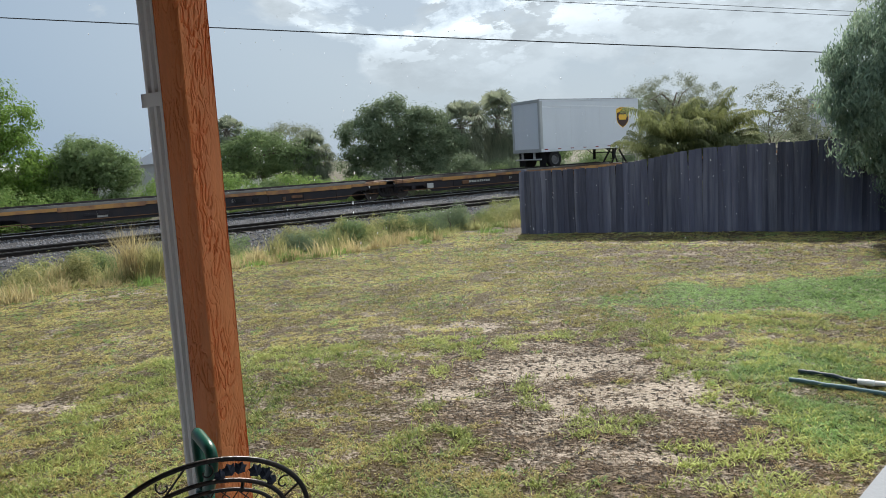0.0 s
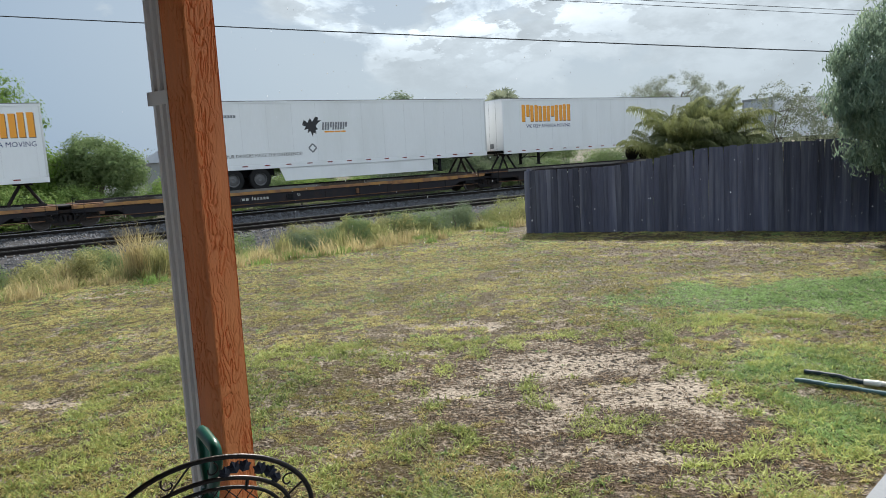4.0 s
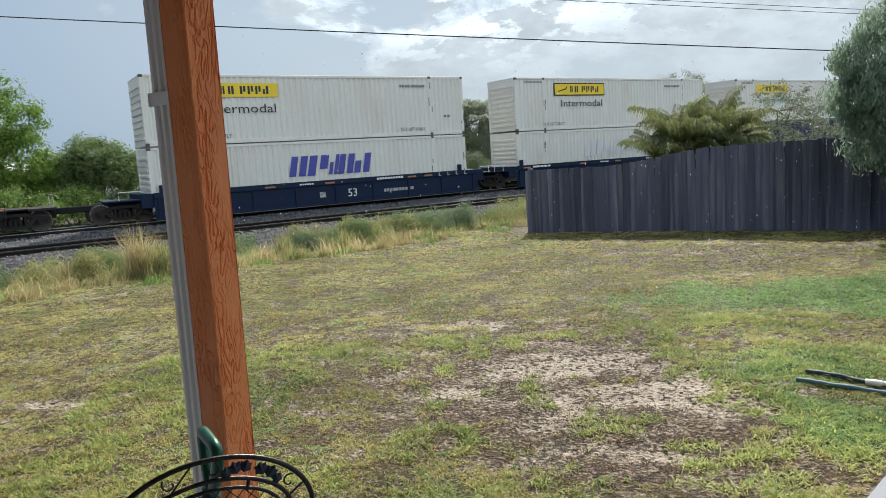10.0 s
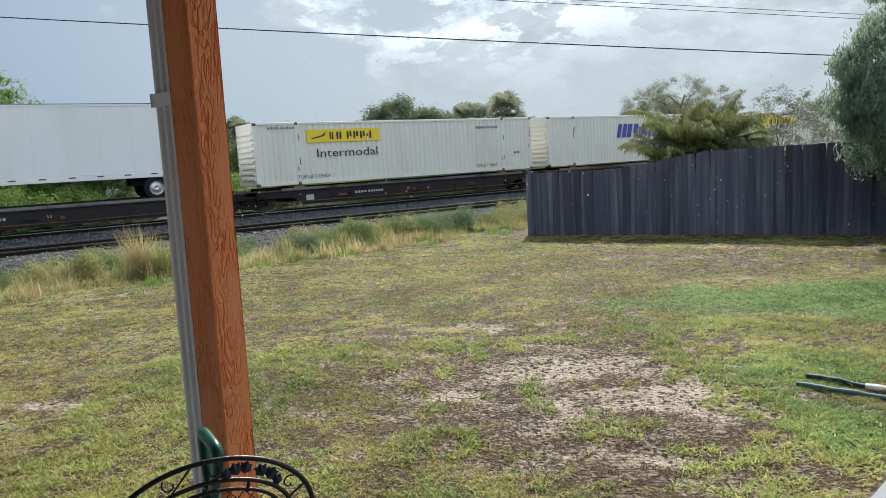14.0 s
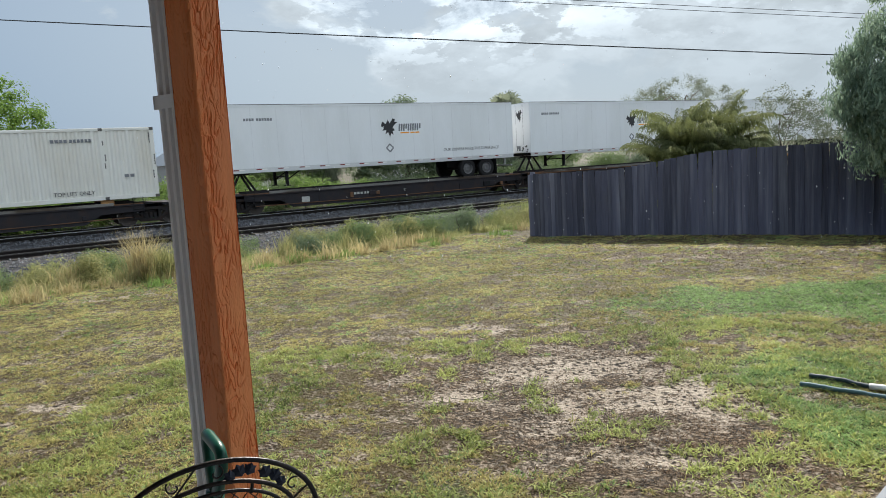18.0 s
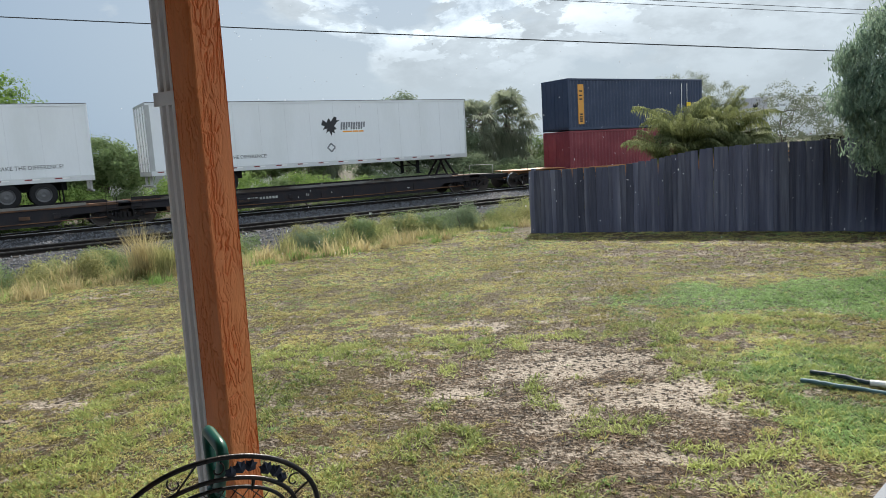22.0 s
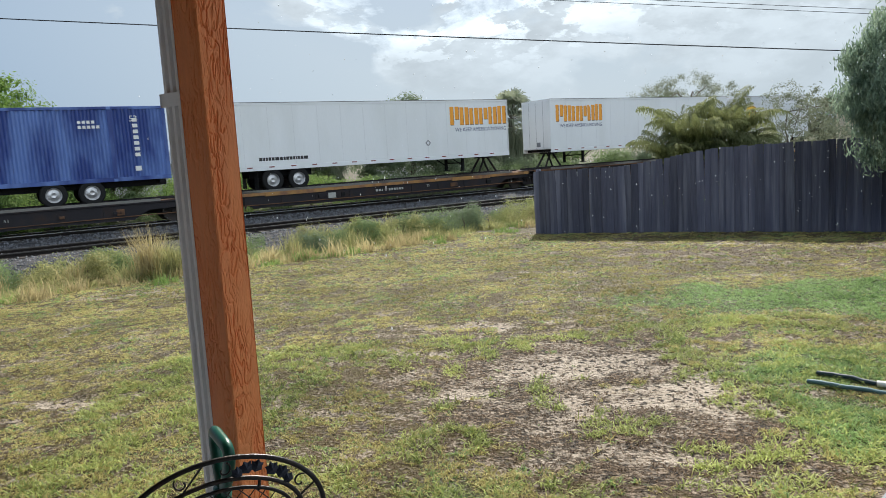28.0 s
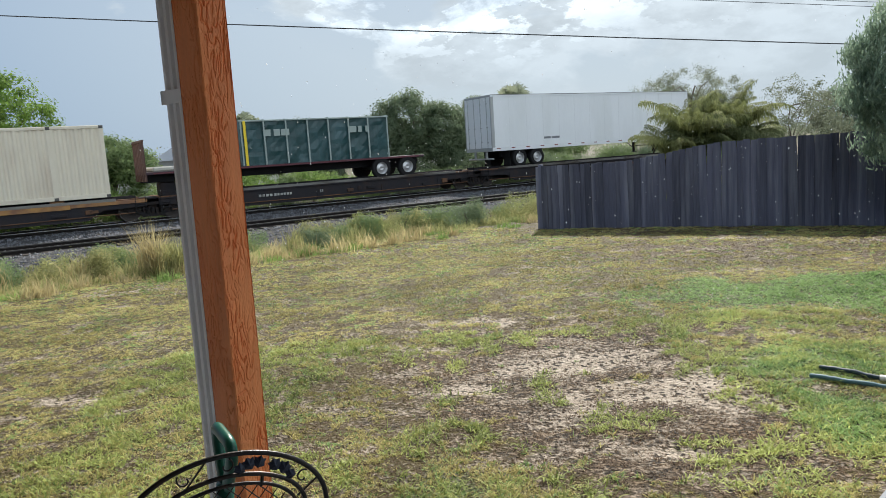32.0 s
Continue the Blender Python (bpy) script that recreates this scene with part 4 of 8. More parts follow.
def flatcar(sa, sb, edge="dark", group="railcars of the freight train", trucks=(True, False), words=None, pedestal=None, mark_at=None):
    """One platform of a low intermodal flat car between the truck centres sa and sb."""
    c, half = (sa + sb) / 2, (sb - sa) / 2
    words = words or {"dark": "dark weathered intermodal flat car with rusty deck", "yellow": "intermodal flat car with dirty yellow side sills", "rust": "rust-brown intermodal flat car"}[edge]
    car = rolling("flatcar", c, words, "railcar", group)
    e = half - 0.25
    part("centre_sill", Shape().box(-half, half, -0.32, 0.32, 0.40, 0.95, 0.02), CAR_DARK, car)
    side = {"dark": CAR_DARK, "yellow": CAR_YELLOW, "rust": CAR_RUST}[edge]
    rnd = random.Random(int(sa * 10) + 5000)
    for y in (-1.24, 1.24):
        web = Shape().prism(((-e, 0.66), (-e + 1.7, 0.62), (-e + 2.3, 0.27), (e - 2.3, 0.27), (e - 1.7, 0.62), (e, 0.66), (e, 0.92), (-e, 0.92)), y - 0.03, y + 0.03)
        sill = part("side_sill", web, CAR_DARK, car)
        part("bottom_flange", Shape().box(-e + 2.3, e - 2.3, y - 0.08, y + 0.08, 0.25, 0.285, 0.006), CAR_DARK, sill)
        if edge == "yellow":
            # the painted band is broken by bare lengths near the trucks
            cuts = [-e, -e + rnd.uniform(2.0, 3.4), -e + rnd.uniform(5.0, 7.0), e - rnd.uniform(4.5, 7.0), e - rnd.uniform(1.6, 3.0), e]
            for k, (x0, x1) in enumerate(zip(cuts, cuts[1:])):
                part("sill_flange", Shape().box(x0 + 0.004, x1 - 0.004, y - 0.085, y + 0.085, 0.82 if k % 2 == 0 else 0.775, 0.96, 0.008), side, car, "scuffed yellow flange")
        else:
            part("sill_flange", Shape().box(-e, e, y - 0.085, y + 0.085, 0.90, 0.96, 0.008), side, car)
    for y in (-1.24, 0.55):
        part("wheel_deck", Shape().box(-e, e, y, y + 0.69, 0.96, 1.0, 0.006), CAR_RUST, car, "rusty deck plate")
        lip = -1.3 if y < 0 else 1.24
        # pale strip that draws the wet highlight on the deck's rim
        part("deck_lip", Shape().box(-e + 1.2, e - 1.2, lip, lip + 0.06, 0.96, 1.075, 0.006), CAR_EDGE, car, "worn deck edge with painted wet highlight")
    x = -e + 0.4
    while x < e:
        part("cross_bearer", Shape().box(x, x + 0.09, -1.2, 1.2, 0.55, 0.96), CAR_DARK, car)
        x += 2.9
    for y in (-0.52, 0.52):
        part("guide_rail", Shape().box(-e + 0.3, e - 0.3, y - 0.02, y + 0.02, 0.96, 1.1, 0.005), CAR_DARK, car)
    x = -e + 1.9
    while x < e - 1.9:
        part("side_stiffener", Shape().prism(((x, 0.29), (x + 0.05, 0.29), (x + 0.05, 0.73), (x, 0.73)), -1.31, -1.27), CAR_DARK, car)
        x += rnd.uniform(1.5, 1.9)
    for _ in range(7):
        x = rnd.uniform(-e + 0.6, e - 0.6)
        part("brake_box", Shape().box(x, x + rnd.uniform(0.15, 0.6), -1.36, -1.27, rnd.uniform(0.45, 0.55), rnd.uniform(0.62, 0.74), 0.01), rnd.choice((BLACK, CAR_RUST, CAR_DARK)), car)
    part("brake_pipe", Shape().tube([(-e + 0.5, -1.30, 0.42), (-2.0, -1.31, 0.38), (2.0, -1.31, 0.38), (e - 0.5, -1.30, 0.42)], 0.022, 5), CAR_RUST, car)
    for x in (-e + 0.25, e - 0.25):
        for z in (0.35, 0.55, 0.75):
            part("step", Shape().tube([(x - 0.2, -1.33, z), (x + 0.2, -1.33, z)], 0.014, 5), BLACK, car)
        part("grab_iron", Shape().tube([(x - 0.2, -1.33, 0.33), (x - 0.2, -1.33, 1.25), (x + 0.2, -1.33, 1.25), (x + 0.2, -1.33, 0.33)], 0.014, 5), BLACK, car)
    mark = Shape()
    x = rnd.uniform(-4, 0) if mark_at is None else mark_at
    bars(mark, x, 0.60 if edge != "yellow" else 0.56, (0.11, 0.12, 0.13, 0.12, 0.001, 0.10, 0.10, 0.10, 0.10, 0.10, 0.10), 0.11, -1.275)
    tagged(part("car_number", mark, STENCIL, car, "small worn white painted marks"), kind="stuff")
    part("data_plate", Shape().box(x - 2.6, x - 2.2, -1.282, -1.27, 0.44, 0.70, 0.004), STENCIL, car, "small pale data plate")
    lettering(car, "53", x + 3.0, 0.58, 0.13, -1.276, STENCIL, "length_number")
    if pedestal:
        lx, z = pedestal
        for x in (lx - 6.1, lx + 6.1):
            for y in (-1.15, 0.95):
                part("pedestal", Shape().box(x - 0.25, x + 0.25, y, y + 0.2, 1.0, z, 0.01), CAR_YELLOW, car)
    if trucks[0]:
        truck(car, -half)
    if trucks[1]:
        truck(car, half)
        part("coupler", Shape().box(half, half + 3.3, -0.1, 0.1, 0.62, 0.88, 0.03), BLACK, car)
    ends = ([(-half - 1.5, -half - 0.9)] if sa in (19.3, 234.1, 325.4, 440.7) else []) + ([(half + 0.5, half + 1.5)] if trucks[1] else [])
    for x0, x1 in ends:
        part("end_platform", Shape().box(x0, x1, -1.2, 1.2, 0.86, 0.96, 0.01).box(x0, x1, -0.3, 0.3, 0.5, 0.86, 0.02), CAR_DARK, car)
        xr = x0 + 0.1 if x0 < 0 else x1 - 0.1
        part("handrail", Shape().tube([(xr, -1.15, 0.96), (xr, -1.15, 1.45), (xr, 1.15, 1.45), (xr, 1.15, 0.96)], 0.016, 6), STENCIL, car, "pale bent handrail")
    # articulation plates above the trucks
    for x0, x1, z in ((-half - 0.9, -half + 1.0, 0.98), (half - 1.0, half + 0.5, 0.982)):
        part("end_plate", Shape().box(x0, x1, -1.1, 1.1, 0.92, z, 0.01), CAR_DARK, car)
    return car


def well_car(sa, sb, well, paint, words, trucks=(True, False), steel_tan=False):
    """A container well unit: well is half the length of the side girders."""
    c, half = (sa + sb) / 2, (sb - sa) / 2
    car = rolling("well_car", c, words, "railcar", "railcars of the freight train")
    top, low = (0.90, 0.08) if steel_tan else (1.24, 0.03)
    for y in (-1.46, 1.46):
        sgn = -1 if y < 0 else 1
        g = Shape().box(-well, well, y - 0.02, y + 0.02, low, top - 0.06, 0.006)
        side = part("well_side", g, paint, car)
        part("top_chord", Shape().box(-well, well, y - 0.09, y + 0.09, top - (0.12 if steel_tan else 0.24), top, 0.015), paint, side)
        part("bottom_chord", Shape().box(-well, well, y - 0.07, y + 0.07, low + 0.02, low + 0.09, 0.012), paint, side)
        # pale strip that draws the highlight line under the bottom chord
        part("bottom_lip", Shape().box(-well, well, y - 0.08, y + 0.08, low, low + 0.02), CAR_EDGE, side, "worn bottom edge with painted highlight")
        x = -well + 0.2
        step = 1.72 if steel_tan else 2.05
        while x < well:
            part("side_post", Shape().box(x - 0.045, x + 0.045, y + sgn * 0.02, y + sgn * 0.085, low + 0.09, top - 0.12, 0.01), paint, side)
            x += step
    for x in np.arange(-well + 0.3, well, 2.4):
        part("cross_beam", Shape().box(x, x + 0.3, -1.4, 1.4, 0.16, 0.28), CAR_DARK, car)
    for sgn in (-1, 1):
        ends = Shape()
        x0, x1 = sorted((sgn * well, sgn * (half + 0.7)))
        ends.box(x0, x1, -0.45, 0.45, 0.55, 0.95, 0.02)
        ends.box(x0, x1, -1.3, 1.3, 0.95, 1.0, 0.01)
        x0, x1 = sorted((sgn * well, sgn * (well + 0.5)))
        ends.box(x0, x1, -1.4, 1.4, 0.6, top - 0.02, 0.02)
        part("end_platform", ends, paint, car)
        x = sgn * (half - 0.3)
        rail = Shape().tube([(x - 0.5, -1.3, 1.0), (x - 0.5, -1.3, 1.35), (x + 0.5, -1.3, 1.35), (x + 0.5, -1.3, 1.0)], 0.018, 6)
        part("handrail", rail, WHITE_INK if not steel_tan else CAR_DARK, car)
    if trucks[0]:
        truck(car, -half)
    if trucks[1]:
        truck(car, half)
        part("coupler", Shape().box(half, half + 3.0, -0.1, 0.1, 0.62, 0.88, 0.03), BLACK, car)
    return car


def corrugated(x0, x1, z0, z1, y, depth=0.055, pitch=0.28, outward=-1):
    """One corrugated side wall in the plane y."""
    n = max(1, round((x1 - x0) / pitch))
    p = (x1 - x0) / n
    xs = []
    for i in range(n):
        for q, d in ((0.0, 0), (0.26, 0), (0.5, 1), (0.76, 1)):
            xs.append((x0 + (i + q) * p, y - outward * depth * d))
    xs.append((x1, y))
    sh = Shape()
    vs = [(x, yy, z) for x, yy in xs for z in (z0, z1)]
    return sh.add(vs, [(2 * i, 2 * i + 2, 2 * i + 3, 2 * i + 1) for i in range(len(xs) - 1)])


CONT_CACHE = {}


def container(s0, s1, z0, h, paint, words, style="53", width=2.59, kind="domestic"):
    """A corrugated container between s0 and s1, its floor at z0."""
    c, half, w = (s0 + s1) / 2, (s1 - s0) / 2, width / 2
    box = rolling("container", c, words, "container", "containers on the train")
    key = (round(half, 2), round(z0, 2), round(h, 2), paint.name, style)
    if key not in CONT_CACHE:
        items = []
        z1 = z0 + h
        core = Shape().box(-half + 0.05, half - 0.05, -w + 0.08, w - 0.08, z0 + 0.05, z1 - 0.02)
        items.append(("shell", core.mesh("shell", paint), ""))
        posts = [-half, half - 0.16]
        spans = [(-half + 0.16, half - 0.16)]
        if style == "53":
            posts += [-6.1 - 0.08, 6.1 - 0.08]
            spans = [(-half + 0.16, -6.18), (-6.02, 6.02), (6.18, half - 0.16)]
        for y, out in ((-w, -1), (w, 1)):
            for a, b in spans:
                items.append(("side_panel", corrugated(a, b, z0 + 0.16, z1 - 0.1, y - out * 0.012, outward=out).mesh("side_panel", paint), ""))
            rails = Shape().box(-half, half, min(y, y - out * 0.07), max(y, y - out * 0.07), z0, z0 + 0.17, 0.008)
            items.append(("bottom_rail", rails.mesh("bottom_rail", paint), ""))
            rails = Shape().box(-half, half, min(y, y - out * 0.06), max(y, y - out * 0.06), z1 - 0.11, z1, 0.008)
            items.append(("top_rail", rails.mesh("top_rail", paint), ""))
            for x in posts:
                items.append(("corner_post", Shape().box(x, x + 0.16, min(y, y - out * 0.1), max(y, y - out * 0.1) + 0.0, z0, z1, 0.012).mesh("corner_post", paint), ""))
        for x in posts:
            for z in (z0, z1 - 0.12):
                cast = Shape().box(x - 0.005, x + 0.165, -w - 0.006, -w + 0.1, z - 0.004, z + 0.124, 0.012)
                items.append(("corner_casting", cast.mesh("corner_casting", CASTING if paint in (CONT_WHITE, CONT_CREAM) else paint), ""))
        if style == "53" and paint is CONT_WHITE:
            rnd = random.Random(int(half * 1000 + z0 * 100))
            for x in (-6.1, 6.1, half - 0.1):
                for _ in range(3):
                    z = rnd.uniform(z0 + 0.5, z1 - 0.6)
                    dx, dz = rnd.uniform(-0.1, 0.1), rnd.uniform(0.12, 0.45)
                    items.append(("rust_streak", Shape().box(x + dx - 0.018, x + dx + 0.018, -w - 0.004, -w + 0.01, z, z + dz).mesh("rust_streak", CASTING), "dark rust streak"))
        # the end wall towards the engine: ribs and bars
        if kind == "domestic":
            for k in range(9):
                z = z0 + 0.3 + k * (h - 0.55) / 9
                items.append(("end_rib", Shape().box(-half - 0.03, -half + 0.06, -w + 0.2, w - 0.2, z, z + 0.13, 0.012).mesh("end_rib", paint), ""))
        else:
            for y in (-0.75, -0.3, 0.3, 0.75):
                items.append(("lock_bar", Shape().tube([(-half - 0.03, y, z0 + 0.1), (-half - 0.03, y, z1 - 0.1)], 0.022, 6).mesh("lock_bar", paint), ""))
            for y0, y1 in ((-w + 0.1, -0.02), (0.02, w - 0.1)):
                items.append(("door", Shape().box(-half - 0.02, -half + 0.06, y0, y1, z0 + 0.15, z1 - 0.12, 0.01).mesh("door", paint), ""))
        items.append(("roof", Shape().box(-half + 0.04, half - 0.04, -w + 0.04, w - 0.04, z1 - 0.03, z1 + 0.012, 0.01).mesh("roof", paint), ""))
        CONT_CACHE[key] = items
    for name, me, label in CONT_CACHE[key]:
        link_part(name, me, box, label)
    SIZES[box.name] = (half, z0 + h, z0, -w)
    return box


ROAD_TYRE = Shape().disc(0, ((-0.0, 0.02), (-0.0, 0.285), (-0.14, 0.295), (-0.15, 0.33), (-0.15, 0.46), (-0.12, 0.505), (0.12, 0.505), (0.15, 0.46), (0.15, 0.30)), 24).mesh("tyre", TYRE)
ROAD_RIM = Shape().disc(0, ((-0.055, 0.02), (-0.075, 0.10), (-0.06, 0.14), (-0.03, 0.24), (-0.135, 0.285), (-0.145, 0.30), (0.0, 0.30)), 20).mesh("rim", RIM)
RIM_DULL = Shape().disc(0, ((-0.055, 0.02), (-0.075, 0.10), (-0.06, 0.14), (-0.03, 0.24), (-0.135, 0.285), (-0.145, 0.30), (0.0, 0.30)), 20).mesh("rim", DULL)


def road_wheels(parent, xs, z, bright=True):
    for x in xs:
        for y, turn in ((-1.13, 0), (1.13, 180)):
            wh = link_part("wheel", ROAD_TYRE, parent, "black road tyre", pose(x, y, z, 0, random.Random(int(x * 91)).uniform(0, 60), turn))
            link_part("rim", ROAD_RIM if bright else RIM_DULL, wh, "bright wheel rim" if bright else "dull wheel rim")


DECK = 1.0


TAPE_WHITE = Shape().box(0, 0.26, -0.003, 0.003, -0.025, 0.025).mesh("white_tape", WHITE_INK)
TAPE = Shape().box(0, 0.26, -0.003, 0.003, -0.025, 0.025).mesh("reflective_tape", RED_INK)


def trailer(s0, s1, words, nose="left", paint=None, top=5.066, low=1.96, axles=2, skirt=False, bright=True, doors="plain", band=False, slide=0.0):
    """A van trailer; nose says which end the kingpin is at, left being towards the engine."""
    paint = paint or TRAILER_WHITE
    c, half, w = (s0 + s1) / 2, (s1 - s0) / 2, 1.295
    van = rolling("trailer", c, words, "trailer", "trailers on the train")
    body = Shape().box(-half, half, -w, w, low + 0.20, top - 0.03, 0.025)
    part("van_body", body, paint, van)
    part("roof", Shape().box(-half + 0.02, half - 0.02, -w + 0.02, w - 0.02, top - 0.03, top + 0.005, 0.012), ALU, van)
    for y in (-w, w):
        out = -1 if y < 0 else 1
        part("top_rail", Shape().box(-half, half, min(y, y + out * 0.018), max(y, y + out * 0.018), top - 0.12, top - 0.025, 0.006), paint, van)
        part("roof_edge", Shape().box(-half, half, min(y - out * 0.03, y + out * 0.024), max(y - out * 0.03, y + out * 0.024), top - 0.024, top + 0.004, 0.004), DULL, van, "dark roof edge")
        rail = part("bottom_rail", Shape().box(-half, half, min(y - out * 0.05, y + out * 0.022), max(y - out * 0.05, y + out * 0.022), low, low + 0.21, 0.01), ALU if band else paint, van)
        for x in (-half, half - 0.09):
            thick = 0.17 if x < 0 and nose == "right" else 0.09
            part("corner_post", Shape().box(x, x + thick, min(y, y + out * 0.015), max(y, y + out * 0.015), low + 0.2, top - 0.1, 0.006), GALV if thick > 0.1 else (ALU if doors != "plain" else paint), van)
    seams = Shape()
    x = -half + 1.24
    while x < half - 0.3:
        seams.box(x - 0.005, x + 0.005, -w - 0.0035, -w + 0.01, low + 0.21, top - 0.1)
        x += 1.22
    part("panel_joints", seams, SEAM, van)
    if paint is TRAILER_GREY:
        for z in (top - 0.44, top - 0.52):
            part("roof_line_rib", Shape().box(-half + 0.02, half - 0.02, -w - 0.012, -w + 0.01, z, z + 0.022, 0.004), TRAILER_WHITE, van, "thin white rib")
    x = -half + 0.25
    while x < half - 0.4:
        link_part("reflective_tape", TAPE, van, "dark red reflective tape", pose(x, -w - 0.023, low + 0.15))
        if band:
            link_part("white_tape", TAPE_WHITE, van, "white reflective tape", pose(x + 0.27, -w - 0.023, low + 0.15))
        x += 1.05
    under = Shape()
    x = -half + 0.3
    while x < half:
        under.box(x, x + 0.06, -w + 0.05, w - 0.05, low + 0.04, low + 0.19)
        x += 0.6
    part("floor_beams", under, BLACK, van)
    d = 1 if nose == "left" else -1            # the rear lies at +d
    rear, front = d * half, -d * half
    bog = Shape()
    xs = [rear - d * (1.9 + slide + 1.27 * k) for k in range(axles)] if half > 6 else [rear - d * 1.1]
    zc = DECK + 0.505
    lo_x, hi_x = min(xs) - 0.9, max(xs) + 0.9
    for y in (-0.55, 0.55):
        bog.box(lo_x, hi_x, y - 0.06, y + 0.06, zc + 0.12, low + 0.04, 0.01)
    for x in xs:
        bog.tube([(x, -1.0, zc), (x, 1.0, zc)], 0.065)
        bog.box(x - 0.1, x + 0.1, -0.62, 0.62, zc - 0.03, zc + 0.16, 0.02)
    part("bogie", bog, BLACK, van)
    road_wheels(van, xs, zc, bright)
    gear = Shape()
    gx = front + d * (2.9 if half > 6 else 1.9)
    for y in (-0.85, 0.85):
        gear.box(gx - 0.07, gx + 0.07, y - 0.07, y + 0.07, DECK + 0.30, low + 0.05, 0.01)
        gear.box(gx - 0.14, gx + 0.14, y - 0.13, y + 0.13, DECK + 0.26, DECK + 0.30, 0.008)
        gear.tube([(gx, y, DECK + 0.55), (gx + d * 0.75, y, low + 0.05)], 0.03, 6)
    gear.tube([(gx, -0.85, DECK + 0.7), (gx, 0.85, DECK + 0.7)], 0.035, 6)
    part("landing_gear", gear, BLACK, van)
    hitch = Shape()
    kx = front + d * 0.9
    hitch.box(kx - 0.35, kx + 0.35, -0.45, 0.45, low - 0.08, low + 0.02, 0.02)
    for sx in (-0.55, 0.55):
        hitch.tube([(kx + sx * 1.2, -0.4, DECK), (kx + sx * 0.2, -0.25, low - 0.06)], 0.06, 6)
        hitch.tube([(kx + sx * 1.2, 0.4, DECK), (kx + sx * 0.2, 0.25, low - 0.06)], 0.06, 6)
    part("hitch_stand", hitch, CAR_DARK, van, "dark steel hitch stand")
    guard = Shape().tube([(rear - d * 0.08, -1.2, low - 0.42), (rear - d * 0.08, 1.2, low - 0.42)], 0.05, 6)
    for y in (-0.55, 0.55):
        guard.box(min(rear - d * 0.14, rear - d * 0.04), max(rear - d * 0.14, rear - d * 0.04), y - 0.05, y + 0.05, low - 0.42, low + 0.03)
    part("rear_guard", guard, GALV, van)
    for y in (-0.95, 0.95):
        flaps = Shape().box(min(xs, key=lambda q: abs(q - rear)) + d * 0.7 - 0.01, min(xs, key=lambda q: abs(q - rear)) + d * 0.7 + 0.01, y - 0.3, y + 0.3, DECK + 0.12, low)
        part("mud_flap", flaps, TYRE, van)
    if skirt:
        a, b = sorted((xs[-1] - d * 0.95, gx + d * (0.7 if half > 6 else 0.9)))
        part("side_skirt", Shape().prism(((a + 0.25 * (d < 0), low - 0.62), (b - 0.25 * (d > 0), low - 0.62), (b, low), (a, low)), -1.27, -1.25), TRAILER_WHITE, van, "white aerodynamic skirt")
    # the end wall that shows
    end = -half
    if nose == "right" and half < 6:
        door = part("door", Shape().box(end - 0.02, end + 0.02, -1.13, 1.13, low + 0.22, top - 0.2, 0.008), paint, van, "pale roll-up door")
        for k in range(1, 7):
            z = low + 0.22 + (top - low - 0.42) * k / 7
            part("door_joint", Shape().box(end - 0.024, end, -1.12, 1.12, z - 0.006, z + 0.006), SEAM, door)
        part("door_frame", Shape().box(end - 0.045, end + 0.02, -1.295, -1.135, low, top, 0.008).box(end - 0.045, end + 0.02, 1.135, 1.295, low, top, 0.008).box(end - 0.045, end + 0.02, -1.135, 1.135, top - 0.19, top, 0.008).box(end - 0.045, end + 0.02, -1.135, 1.135, low, low + 0.2, 0.008), GALV, van)
    elif nose == "right":
        for y0, y1 in ((-1.22, -0.012), (0.012, 1.22)):
            door = part("door", Shape().box(end - 0.03, end + 0.02, y0, y1, low + 0.2, top - 0.13, 0.01), paint, van)
            for y in (y0 + 0.3, y1 - 0.3):
                bars_ = Shape()
                bars_.tube([(end - 0.055, y, low + 0.16), (end - 0.055, y, top - 0.1)], 0.017, 6)
                for z in (low + 0.5, low + 1.3, top - 0.5):
                    bars_.box(end - 0.06, end - 0.03, y - 0.06, y + 0.06, z, z + 0.05)
                part("lock_bar", bars_, GALV, door, "galvanised door bar")
        part("door_frame", Shape().box(end - 0.035, end + 0.02, -1.295, -1.225, low, top, 0.008).box(end - 0.035, end + 0.02, 1.225, 1.295, low, top, 0.008).box(end - 0.035, end + 0.02, -1.225, 1.225, top - 0.125, top, 0.008).box(end - 0.035, end + 0.02, -1.225, 1.225, low, low + 0.19, 0.008), GALV, van)
    else:
        joints = Shape()
        for y in (-0.65, 0.0, 0.65):
            joints.box(end - 0.004, end + 0.01, y - 0.008, y + 0.008, low + 0.2, top - 0.1)
        joints.box(end - 0.05, end + 0.02, -0.35, -0.05, low + 0.35, low + 0.62, 0.02)
        part("nose_fittings", joints, GREY_INK, van, "grey joints and a coupling box on the nose")
    SIZES[van.name] = (half, top, low, -w)
    return van


# ---- decals: plain shapes for marks, letters for plain words ----
def decal(van, name, shape, mat, label=""):
    ob = part(name, shape, mat, van, label)
    return tagged(ob, kind="stuff") if name.endswith("_bars") else ob


